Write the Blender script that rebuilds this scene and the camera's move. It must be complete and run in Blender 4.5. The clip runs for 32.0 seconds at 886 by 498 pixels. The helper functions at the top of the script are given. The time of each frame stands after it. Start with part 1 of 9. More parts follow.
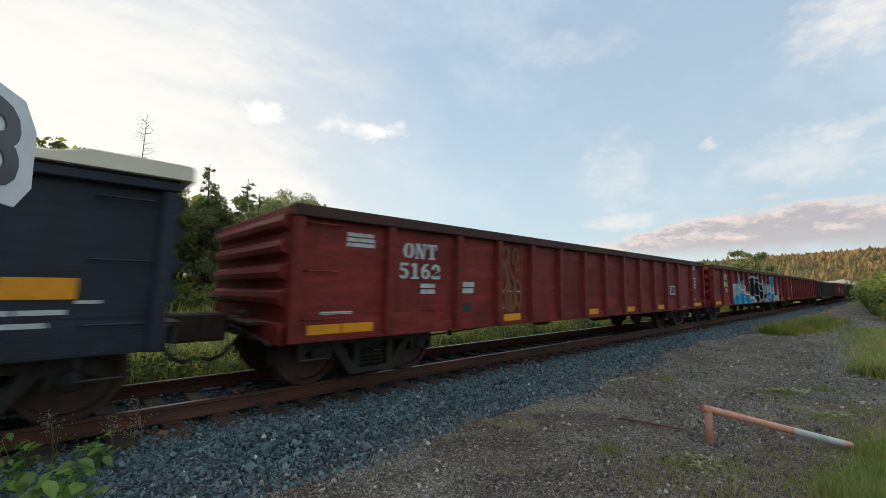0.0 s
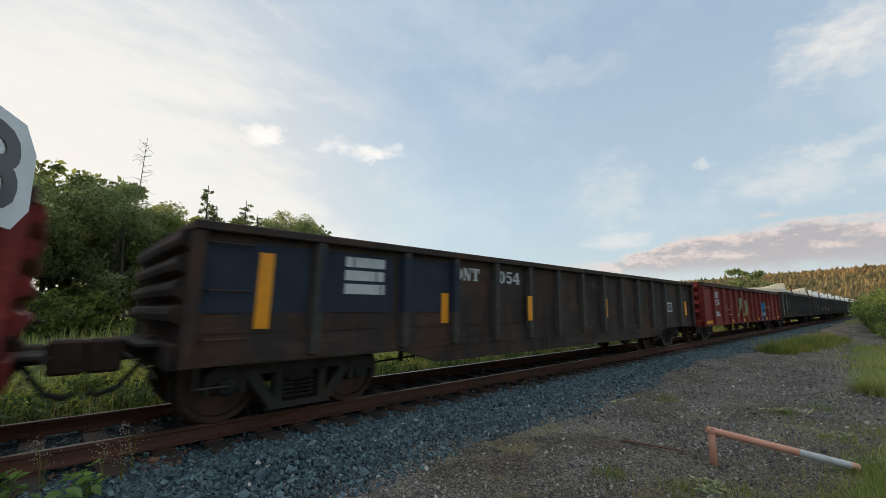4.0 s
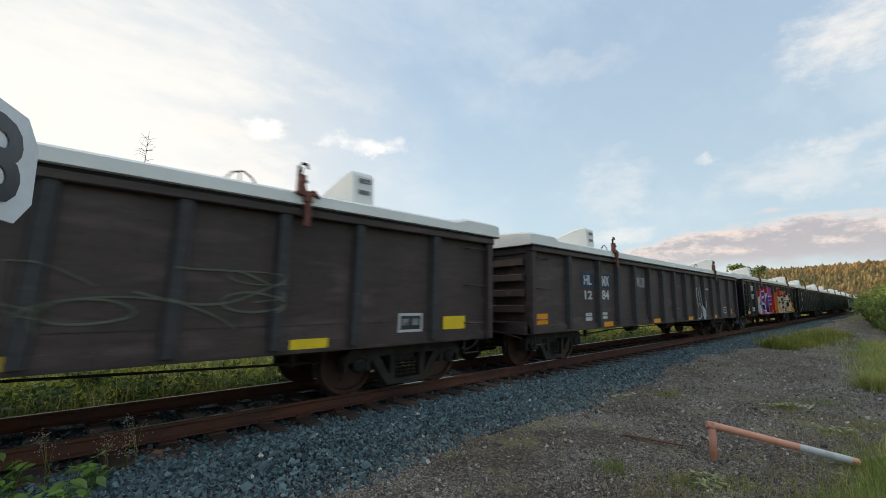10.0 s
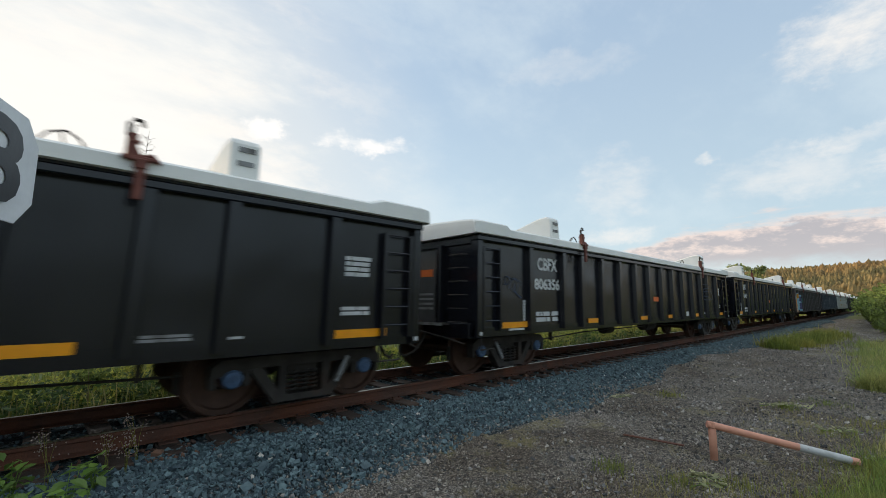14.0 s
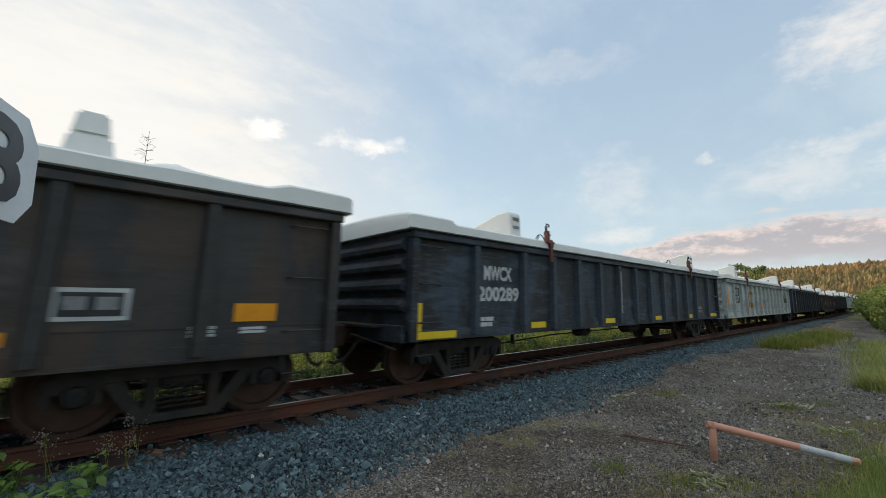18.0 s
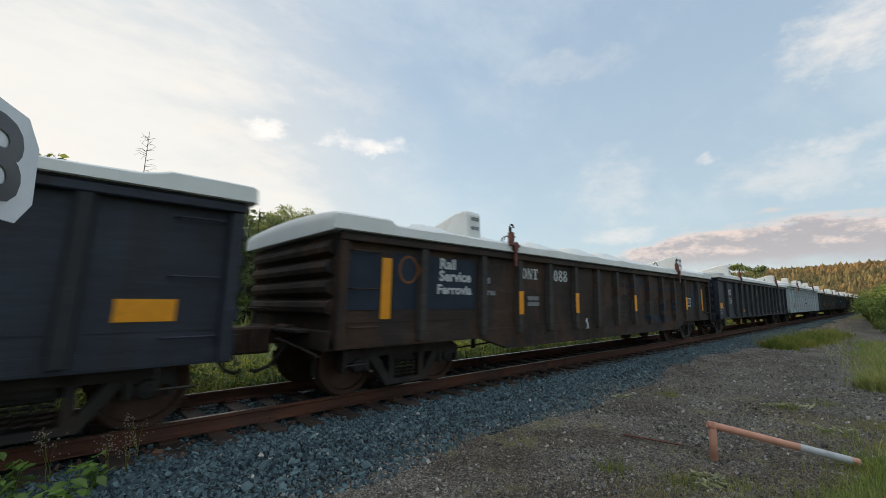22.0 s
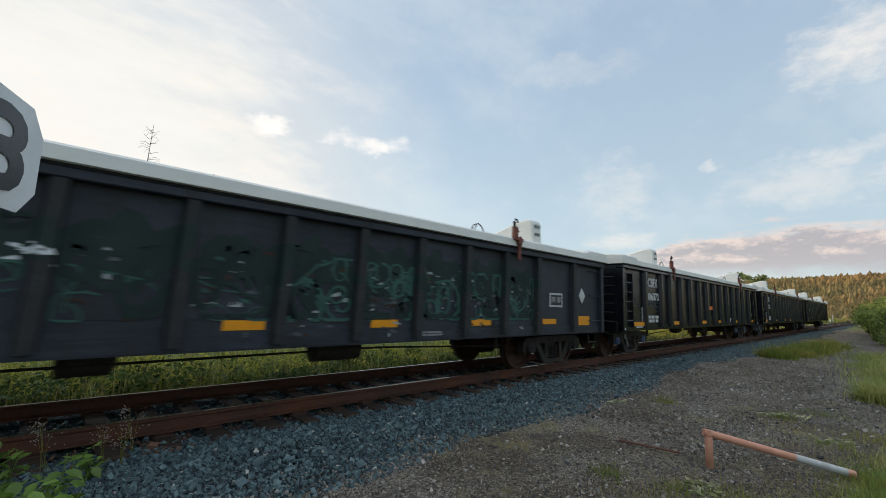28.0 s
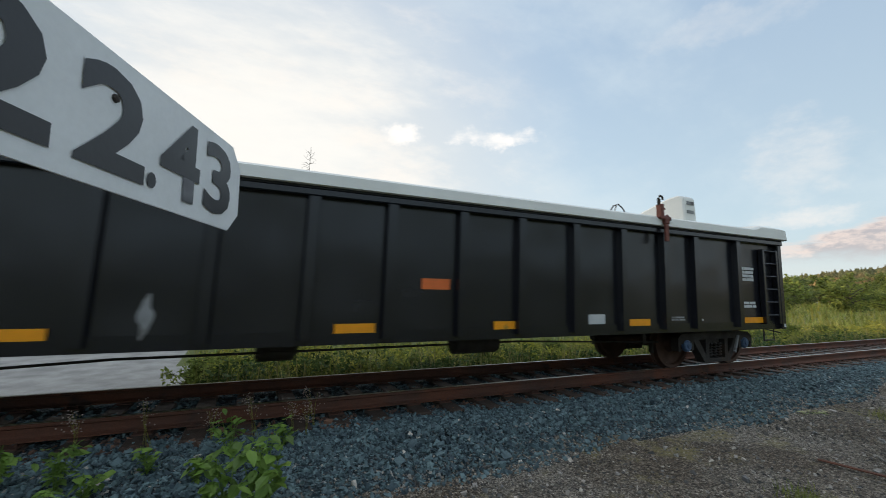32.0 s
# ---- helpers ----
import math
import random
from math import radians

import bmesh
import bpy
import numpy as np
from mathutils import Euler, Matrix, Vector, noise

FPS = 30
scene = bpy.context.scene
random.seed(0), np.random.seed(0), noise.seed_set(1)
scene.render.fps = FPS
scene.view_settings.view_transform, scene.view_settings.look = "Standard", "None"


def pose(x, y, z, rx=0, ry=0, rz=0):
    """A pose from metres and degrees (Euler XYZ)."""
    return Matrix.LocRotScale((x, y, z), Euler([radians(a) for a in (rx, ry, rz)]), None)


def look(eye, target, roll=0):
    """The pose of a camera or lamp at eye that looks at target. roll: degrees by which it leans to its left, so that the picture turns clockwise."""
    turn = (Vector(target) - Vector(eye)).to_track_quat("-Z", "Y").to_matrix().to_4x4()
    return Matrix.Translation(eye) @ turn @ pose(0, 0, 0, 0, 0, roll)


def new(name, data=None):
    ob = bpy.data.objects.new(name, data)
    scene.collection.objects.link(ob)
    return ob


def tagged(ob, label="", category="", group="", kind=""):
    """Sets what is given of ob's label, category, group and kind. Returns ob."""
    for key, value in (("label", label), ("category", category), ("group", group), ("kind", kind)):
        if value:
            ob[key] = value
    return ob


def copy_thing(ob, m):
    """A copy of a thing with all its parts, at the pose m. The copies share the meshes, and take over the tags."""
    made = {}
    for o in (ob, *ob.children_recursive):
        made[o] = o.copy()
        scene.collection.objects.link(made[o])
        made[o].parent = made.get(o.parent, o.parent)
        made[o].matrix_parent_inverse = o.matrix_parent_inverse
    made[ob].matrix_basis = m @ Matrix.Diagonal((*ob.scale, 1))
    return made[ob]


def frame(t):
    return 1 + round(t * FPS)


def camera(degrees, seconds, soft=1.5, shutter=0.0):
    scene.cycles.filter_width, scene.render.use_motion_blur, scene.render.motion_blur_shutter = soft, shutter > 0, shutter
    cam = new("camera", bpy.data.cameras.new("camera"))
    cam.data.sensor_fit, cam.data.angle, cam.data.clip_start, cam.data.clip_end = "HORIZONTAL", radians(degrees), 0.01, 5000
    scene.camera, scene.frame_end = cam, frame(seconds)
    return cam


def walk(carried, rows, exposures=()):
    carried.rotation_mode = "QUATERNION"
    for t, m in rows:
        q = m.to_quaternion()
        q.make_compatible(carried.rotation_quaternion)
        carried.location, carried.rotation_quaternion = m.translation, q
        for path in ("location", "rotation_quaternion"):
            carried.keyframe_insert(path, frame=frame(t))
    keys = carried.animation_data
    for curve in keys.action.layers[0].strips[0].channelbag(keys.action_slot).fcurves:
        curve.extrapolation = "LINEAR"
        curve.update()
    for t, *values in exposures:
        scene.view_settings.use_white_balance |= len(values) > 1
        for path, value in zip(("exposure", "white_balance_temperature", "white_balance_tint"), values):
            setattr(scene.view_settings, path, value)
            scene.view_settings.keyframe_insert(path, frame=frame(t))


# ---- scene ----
# camera: stands by the track, turns a little, pans left at the end
# its sensor is read from the top row to the bottom one, so what passes fast leans
cam = camera(93.7, 32.0, soft=0.58, shutter=0.60)
scene.cycles.rolling_shutter_type, scene.cycles.rolling_shutter_duration = "TOP", 0.25
EYE = (0.0, 0.0, 1.346)


def view(yaw, pitch, roll, sway=0.012):
    """A pose of the hand-held camera; sway is how far it leans along the track."""
    return pose(EYE[0] + sway, EYE[1], EYE[2], 90 + pitch, -roll, -yaw)


walk(cam, [
    (0.0, view(42.889, 5.433, 0.343)), (1.0, view(42.92, 5.465, 0.346)), (2.0, view(42.917, 5.468, 0.356)),
    (2.5, view(42.914, 5.42, 0.32)), (3.0, view(43.197, 6.792, 0.201)), (3.5, view(43.217, 8.33, -0.08)),
    (5.5, view(42.955, 7.46, 0.14)), (6.0, view(42.95, 7.46, 0.13)), (13.0, view(42.95, 7.465, 0.12)),
    (25.0, view(42.905, 7.44, 0.15)), (27.5, view(42.907, 7.50, 0.185)), (28.0, view(43.036, 7.544, 1.655)),
    (28.5, view(42.881, 7.435, 1.622, 0.006)), (29.0, view(42.767, 7.45, 0.989, 0.0)), (29.5, view(42.655, 7.396, 0.951, 0.0)),
    (30.0, view(42.752, 7.379, 0.945, 0.0)), (30.5, view(42.706, 7.471, 0.943, 0.0)), (31.0, view(41.857, 7.5, 0.874, 0.0)),
    (31.5, view(35.456, 7.017, 1.211, 0.0)), (32.0, view(24.771, 6.362, 0.771, 0.0)),
], exposures=[(t, stops, 6660, 10) for t, stops in [
    (0.0, 0.46), (1.0, 0.37), (2.0, 0.27), (3.0, 0.34), (6.0, 0.32), (7.0, 0.36), (8.0, 0.39), (9.0, 0.43), (10.0, 0.48), (11.0, 0.46), (12.0, 0.46),
    (13.0, 0.34), (14.0, 0.49), (17.0, 0.45), (18.5, 0.38), (20.0, 0.22), (21.0, 0.28), (23.0, 0.41), (24.0, 0.37), (28.0, 0.40), (30.0, 0.45), (32.0, 0.46)]])

# plan: x along the track, y across it, z up from the top of the rails
TRACK_Y = 6.47
GROUND = -0.42


def nodes_of(tree):
    tree.nodes.clear()
    return tree.nodes, tree.links


# ---- evening sky and low sun behind thin cloud ----
SUN_AZ, SUN_EL = -4.0, 13.0


def make_world():
    w = bpy.data.worlds.new("evening_sky")
    w.use_nodes = True
    scene.world = w
    n, l = nodes_of(w.node_tree)
    out = n.new("ShaderNodeOutputWorld")
    bg = n.new("ShaderNodeBackground")
    bg.inputs["Strength"].default_value = SKY_STRENGTH
    sky = n.new("ShaderNodeTexSky")
    sky.sky_type = "NISHITA"
    sky.sun_disc = False
    sky.sun_elevation = radians(SUN_EL)
    sky.sun_rotation = radians(SUN_AZ)
    sky.dust_density = 1.2
    sky.ozone_density = 2.0
    co = n.new("ShaderNodeTexCoord")
    sep = n.new("ShaderNodeSeparateXYZ")
    l.new(co.outputs["Generated"], sep.inputs[0])

    def math_node(op, a, b=None, c=None, clamp=False):
        m = n.new("ShaderNodeMath")
        m.operation, m.use_clamp = op, clamp
        for i, v in enumerate((a, b, c)):
            if v is None:
                continue
            if isinstance(v, (int, float)):
                m.inputs[i].default_value = v
            else:
                l.new(v, m.inputs[i])
        return m.outputs[0]

    def noise_of(vec, scale, detail=6.0, rough=0.55):
        t = n.new("ShaderNodeTexNoise")
        t.inputs["Scale"].default_value, t.inputs["Detail"].default_value = scale, detail
        t.inputs["Roughness"].default_value = rough
        l.new(vec, t.inputs["Vector"])
        return t.outputs["Fac"]

    def mapped(vec, scale, place=(0, 0, 0)):
        m = n.new("ShaderNodeMapping")
        m.inputs["Scale"].default_value, m.inputs["Location"].default_value = scale, place
        l.new(vec, m.inputs["Vector"])
        return m.outputs[0]

    def mixed(fac, a, b):
        m = n.new("ShaderNodeMix")
        m.data_type = "RGBA"
        for s, v in ((m.inputs[0], fac), (m.inputs[6], a), (m.inputs[7], b)):
            if isinstance(v, tuple):
                s.default_value = v
            elif isinstance(v, (int, float)):
                s.default_value = v
            else:
                l.new(v, s)
        return m.outputs[2]

    def smooth(v, lo, hi):
        m = n.new("ShaderNodeMapRange")
        m.interpolation_type = "SMOOTHSTEP"
        l.new(v, m.inputs[0])
        m.inputs[1].default_value, m.inputs[2].default_value = lo, hi
        return m.outputs[0]

    d = co.outputs["Generated"]
    up = sep.outputs["Z"]
    # high thin veil, stretched along the wind
    turned_map = n.new("ShaderNodeMapping")
    turned_map.inputs["Rotation"].default_value = (0.35, 0.5, radians(35))
    turned_map.inputs["Scale"].default_value = (0.9, 2.6, 3.2)
    l.new(d, turned_map.inputs["Vector"])
    veil = smooth(noise_of(turned_map.outputs[0], 1.7, 9.0, 0.62), 0.40, 0.74)
    wisps = smooth(noise_of(turned_map.outputs[0], 4.6, 10.0, 0.66), 0.48, 0.72)
    # towards the sun the veil is thick and white
    az, el = radians(SUN_AZ + 4), radians(8)
    dot = n.new("ShaderNodeVectorMath")
    dot.operation = "DOT_PRODUCT"
    l.new(d, dot.inputs[0])
    dot.inputs[1].default_value = (math.sin(az) * math.cos(el), math.cos(az) * math.cos(el), math.sin(el))
    near_sun = smooth(dot.outputs["Value"], 0.70, 0.995)
    ragged = math_node("MULTIPLY_ADD", math_node("SUBTRACT", noise_of(turned_map.outputs[0], 2.6, 8.0, 0.6), 0.5), 0.34, dot.outputs["Value"])
    core = smooth(ragged, 0.86, 0.985)
    pale = smooth(math_node("SUBTRACT", 0.75, up), 0.0, 0.75)
    blue = mixed(SKY_TINT, sky.outputs[0], mixed(pale, SKY_BLUE, SKY_PALE))
    # brighter sky above the view, added to lift the light on the ground
    overhead = smooth(up, 0.64, 0.92)
    col = mixed(math_node("MULTIPLY", veil, 0.4), blue, VEIL)
    col = mixed(math_node("MULTIPLY", overhead, 0.9), col, OVERHEAD)
    col = mixed(math_node("MULTIPLY", near_sun, 0.8), col, GLOW)
    col = mixed(math_node("MULTIPLY", core, 0.85), col, CORE)
    col = mixed(math_node("MULTIPLY", math_node("MULTIPLY", wisps, near_sun), 0.55), col, WHITE_CLOUD)
    # small bright clouds, torn at the edges
    wob = n.new("ShaderNodeTexNoise")
    wob.inputs["Scale"].default_value, wob.inputs["Detail"].default_value = 11.0, 8.0
    wob.inputs["Roughness"].default_value = 0.65
    l.new(d, wob.inputs["Vector"])
    shift = n.new("ShaderNodeVectorMath")
    shift.operation = "MULTIPLY_ADD"
    l.new(wob.outputs["Color"], shift.inputs[0])
    shift.inputs[1].default_value = (0.13, 0.13, 0.09)
    l.new(d, shift.inputs[2])
    torn = noise_of(mapped(d, (1.0, 1.0, 2.2)), 14.0, 8.0, 0.65)
    for caz, cel, rw, rh, power, tint in CLOUDS:
        a, e = radians(caz), radians(cel)
        c = Vector((math.sin(a) * math.cos(e), math.cos(a) * math.cos(e), math.sin(e))) + Vector((0.065, 0.065, 0.045))
        right = Vector((math.cos(a), -math.sin(a), 0))
        rel = n.new("ShaderNodeVectorMath")
        rel.operation = "SUBTRACT"
        l.new(shift.outputs[0], rel.inputs[0])
        rel.inputs[1].default_value = c
        dx = n.new("ShaderNodeVectorMath")
        dx.operation = "DOT_PRODUCT"
        l.new(rel.outputs[0], dx.inputs[0])
        dx.inputs[1].default_value = right / radians(rw)
        s2 = n.new("ShaderNodeSeparateXYZ")
        l.new(rel.outputs[0], s2.inputs[0])
        dz = math_node("MULTIPLY", s2.outputs["Z"], 1 / radians(rh))
        r2 = math_node("ADD", math_node("POWER", math_node("ABSOLUTE", dx.outputs["Value"]), 2.0), math_node("POWER", math_node("ABSOLUTE", dz), 2.0))
        body = math_node("SUBTRACT", math_node("ADD", 1.0, math_node("MULTIPLY", math_node("SUBTRACT", torn, 0.5), 3.0)), r2)
        fac = math_node("MULTIPLY", smooth(body, -0.3, 1.75), power)
        col = mixed(fac, col, tint)
    # a low bank of grey cloud with pink edges down the line
    bank_noise = noise_of(mapped(d, (1.0, 1.0, 5.0), (0.0, 0.4, 0.0)), 3.6, 9.0, 0.62)
    crown = math_node("MULTIPLY_ADD", smooth(sep.outputs["X"], 0.85, 1.0), 0.07, 0.068)
    crown = math_node("MULTIPLY_ADD", math_node("SUBTRACT", bank_noise, 0.5), 0.16, crown)
    high = math_node("SUBTRACT", up, crown)
    low = math_node("MULTIPLY", smooth(math_node("MULTIPLY_ADD", math_node("SUBTRACT", torn, 0.5), 0.05, up), 0.06, 0.095), math_node("SUBTRACT", 1.0, smooth(high, -0.004, 0.022)))
    side = smooth(sep.outputs["X"], 0.5, 0.82)
    bank = math_node("MULTIPLY", low, side, clamp=True)
    bank_col = mixed(smooth(math_node("MULTIPLY_ADD", math_node("SUBTRACT", torn, 0.5), 0.22, high), -0.03, 0.012), BANK_DARK, BANK_LIGHT)
    col = mixed(math_node("MULTIPLY", bank, 0.9), col, bank_col)
    # pale haze at the horizon
    haze = math_node("SUBTRACT", 1.0, smooth(up, 0.0, 0.14))
    col = mixed(math_node("MULTIPLY", haze, 0.4), col, mixed(smooth(sep.outputs["Y"], -0.35, 0.2), HAZE_EAST, HAZE))
    l.new(col, bg.inputs["Color"])
    l.new(bg.outputs[0], out.inputs["Surface"])


SKY_STRENGTH = 0.14
SKY_TINT = 0.8
SKY_BLUE = (2.27, 3.05, 4.05, 1)
SKY_PALE = (3.15, 3.95, 4.42, 1)
VEIL = (3.95, 4.5, 4.8, 1)
OVERHEAD = (5.6, 6.1, 6.6, 1)
GLOW = (4.15, 4.3, 4.35, 1)
CORE = (5.3, 5.25, 5.05, 1)
HAZE_EAST = (2.9, 3.6, 4.4, 1)
HAZE = (4.9, 4.75, 4.5, 1)
BANK_LIGHT = (4.7, 3.95, 3.65, 1)
BANK_DARK = (2.65, 2.52, 2.68, 1)
BRIGHT_CLOUD = (6.3, 6.0, 5.7, 1)
WHITE_CLOUD = (5.4, 5.15, 4.85, 1)
SOFT_CLOUD = (4.7, 4.7, 4.65, 1)
CLOUDS = [
    (19.3, 21.9, 2.6, 1.5, 1.0, BRIGHT_CLOUD), (32.2, 21.3, 6.2, 1.5, 0.95, BRIGHT_CLOUD), (8.0, 24.5, 4.0, 1.1, 0.6, WHITE_CLOUD), (13.0, 20.5, 5.0, 1.2, 0.6, WHITE_CLOUD), (19.0, 16.0, 6.0, 1.2, 0.5, WHITE_CLOUD),
    (66.5, 14.6, 4.4, 4.4, 0.55, SOFT_CLOUD), (66.0, 8.8, 5.0, 1.1, 0.8, SOFT_CLOUD), (76.5, 16.6, 1.6, 0.8, 0.8, SOFT_CLOUD), (84.0, 13.6, 7.5, 3.0, 0.6, SOFT_CLOUD),
    (89.0, 16.0, 4.0, 1.2, 0.6, SOFT_CLOUD), (90.0, 25.5, 6.0, 3.2, 0.8, WHITE_CLOUD), (60.0, 30.0, 9.0, 1.6, 0.3, SOFT_CLOUD), (97.0, 12.0, 8.0, 4.0, 0.8, SOFT_CLOUD),
]
make_world()
sun = new("sun", bpy.data.lights.new("sun", "SUN"))
sun.data.energy, sun.data.angle, sun.data.color = 2.6, radians(3), (1.0, 0.74, 0.46)
a, e = radians(SUN_AZ), radians(SUN_EL)
sun.matrix_world = look((0, 0, 50), Vector((0, 0, 50)) - Vector((math.sin(a) * math.cos(e), math.cos(a) * math.cos(e), math.sin(e))))


# ---- materials ----
def material(name, colour, rough=0.7, metal=0.0, vary=0.25, scale=6.0, fine=60.0, bump=0.15, second=None, spots=0.0,
             spot_colour=(0.05, 0.025, 0.015), spot_scale=2.5, stretch=(1, 1, 1), coat=0.0, island=0.0, per_object=0.0,
             spec=0.5, see_through=0.0):
    """A surface with colour that varies at two scales, fine relief, and spots of dirt or rust."""
    m = bpy.data.materials.new(name)
    m.use_nodes = True
    n, l = nodes_of(m.node_tree)
    out = n.new("ShaderNodeOutputMaterial")
    b = n.new("ShaderNodeBsdfPrincipled")
    l.new(b.outputs[0], out.inputs[0])
    co = n.new("ShaderNodeTexCoord")
    mp = n.new("ShaderNodeMapping")
    mp.inputs["Scale"].default_value = stretch
    l.new(co.outputs["Object"], mp.inputs[0])

    def tex(s, detail, vec):
        t = n.new("ShaderNodeTexNoise")
        t.inputs["Scale"].default_value, t.inputs["Detail"].default_value = s, detail
        l.new(vec, t.inputs["Vector"])
        return t.outputs["Fac"]

    def ramp(v, lo, hi, a=0.0, b_=1.0):
        r = n.new("ShaderNodeMapRange")
        l.new(v, r.inputs[0])
        for i, x in enumerate((lo, hi, a, b_)):
            r.inputs[i + 1].default_value = x
        return r.outputs[0]

    def mix(fac, a, b_, blend="MIX"):
        x = n.new("ShaderNodeMix")
        x.data_type, x.blend_type = "RGBA", blend
        for s, v in ((x.inputs[0], fac), (x.inputs[6], a), (x.inputs[7], b_)):
            if isinstance(v, (tuple, list)):
                s.default_value = (*v[:3], 1)
            elif isinstance(v, (int, float)):
                s.default_value = v
            else:
                l.new(v, s)
        return x.outputs[2]

    big, small = tex(scale, 5, mp.outputs[0]), tex(fine, 3, co.outputs["Object"])
    second = second or tuple(c * (1 - vary) for c in colour)
    col = mix(ramp(big, 0.35, 0.65), second, colour)
    col = mix(ramp(small, 0.35, 0.7, 0.0, vary), col, tuple(c * 0.55 for c in colour))
    if spots > 0:
        s = tex(spot_scale, 8, mp.outputs[0])
        edge = 0.70 - 0.32 * spots
        col = mix(ramp(s, edge, edge + 0.08, 0.0, 0.85), col, spot_colour)
    if island > 0:
        g = n.new("ShaderNodeNewGeometry")
        col = mix(island, col, mix(1.0, col, mix(g.outputs["Random Per Island"], (0.35, 0.38, 0.42), (1.75, 1.65, 1.5)), "MULTIPLY"))
    if per_object > 0:
        o = n.new("ShaderNodeObjectInfo")
        col = mix(per_object, col, mix(1.0, col, mix(o.outputs["Random"], (0.45, 0.45, 0.47), (1.5, 1.45, 1.4)), "MULTIPLY"))
    l.new(col, b.inputs["Base Color"])
    l.new(ramp(big, 0.3, 0.7, min(1, rough * 1.12), rough * 0.88), b.inputs["Roughness"])
    b.inputs["Metallic"].default_value = metal
    b.inputs["Specular IOR Level"].default_value = spec
    if coat:
        b.inputs["Coat Weight"].default_value, b.inputs["Coat Roughness"].default_value = coat, 0.25
    if see_through:
        b.inputs["Subsurface Weight"].default_value = 0.0
        tr = n.new("ShaderNodeBsdfTranslucent")
        l.new(col, tr.inputs["Color"])
        ms = n.new("ShaderNodeMixShader")
        ms.inputs[0].default_value = see_through
        l.new(b.outputs[0], ms.inputs[1])
        l.new(tr.outputs[0], ms.inputs[2])
        l.new(ms.outputs[0], out.inputs[0])
    if bump:
        bp = n.new("ShaderNodeBump")
        bp.inputs["Strength"].default_value, bp.inputs["Distance"].default_value = bump, 0.02
        both = n.new("ShaderNodeMath")
        both.operation = "ADD"
        l.new(big, both.inputs[0])
        l.new(small, both.inputs[1])
        l.new(both.outputs[0], bp.inputs["Height"])
        l.new(bp.outputs[0], b.inputs["Normal"])
    return m


RUST = (0.12, 0.05, 0.028)


def gravel(name, dark, light, chip, cells, patches, moss, bump=0.9):
    """Crushed stone or stony earth: cells of several sizes, each of its own shade, dark joints, a few pale chips."""
    m = bpy.data.materials.new(name)
    m.use_nodes = True
    n, l = nodes_of(m.node_tree)
    out, b = n.new("ShaderNodeOutputMaterial"), n.new("ShaderNodeBsdfPrincipled")
    l.new(b.outputs[0], out.inputs[0])
    b.inputs["Roughness"].default_value = 0.9
    b.inputs["Specular IOR Level"].default_value = 0.25
    co = n.new("ShaderNodeTexCoord")

    def blend(fac, a_, b_, kind="MIX"):
        x = n.new("ShaderNodeMix")
        x.data_type, x.blend_type = "RGBA", kind
        for s, v in ((x.inputs[0], fac), (x.inputs[6], a_), (x.inputs[7], b_)):
            if isinstance(v, tuple):
                s.default_value = (*v[:3], 1)
            elif isinstance(v, (int, float)):
                s.default_value = v
            else:
                l.new(v, s)
        return x.outputs[2]

    def span(v, lo, hi, a_=0.0, b_=1.0):
        r = n.new("ShaderNodeMapRange")
        l.new(v, r.inputs[0])
        for i, x in enumerate((lo, hi, a_, b_)):
            r.inputs[i + 1].default_value = x
        return r.outputs[0]

    big = n.new("ShaderNodeTexNoise")
    big.inputs["Scale"].default_value, big.inputs["Detail"].default_value = 0.9, 7
    l.new(co.outputs["Object"], big.inputs["Vector"])
    col, relief = None, None
    for k, c in enumerate(cells):
        v = n.new("ShaderNodeTexVoronoi")
        v.inputs["Scale"].default_value = c
        l.new(co.outputs["Object"], v.inputs["Vector"])
        sp = n.new("ShaderNodeSeparateXYZ")
        l.new(v.outputs["Color"], sp.inputs[0])
        shade = blend(span(sp.outputs[0], 0.1, 0.95), dark, light)
        shade = blend(span(sp.outputs[1], 0.93, 0.95), shade, chip)
        shade = blend(span(v.outputs["Distance"], 0.25, 0.75, 0.0, 0.85), shade, tuple(x * 0.25 for x in dark))
        col = shade if col is None else blend(span(sp.outputs[2], 0.45, 0.55), col, shade)
        h = span(v.outputs["Distance"], 0.0, 0.8, 1.0 / (k + 1), 0.0)
        if relief is None:
            relief = h
        else:
            ad = n.new("ShaderNodeMath")
            l.new(relief, ad.inputs[0])
            l.new(h, ad.inputs[1])
            relief = ad.outputs[0]
    col = blend(span(big.outputs["Fac"], 0.42, 0.62, 0.0, 0.75), col, blend(1.0, col, patches, "MULTIPLY"))
    if moss:
        mo = n.new("ShaderNodeTexNoise")
        mo.inputs["Scale"].default_value, mo.inputs["Detail"].default_value = 1.6, 9
        mo.inputs["Roughness"].default_value = 0.7
        l.new(co.outputs["Object"], mo.inputs["Vector"])
        col = blend(span(mo.outputs["Fac"], 0.55, 0.66, 0.0, 0.55), col, moss)
    l.new(col, b.inputs["Base Color"])
    bp = n.new("ShaderNodeBump")
    bp.inputs["Strength"].default_value, bp.inputs["Distance"].default_value = bump, 0.02
    l.new(relief, bp.inputs["Height"])
    l.new(bp.outputs[0], b.inputs["Normal"])
    return m


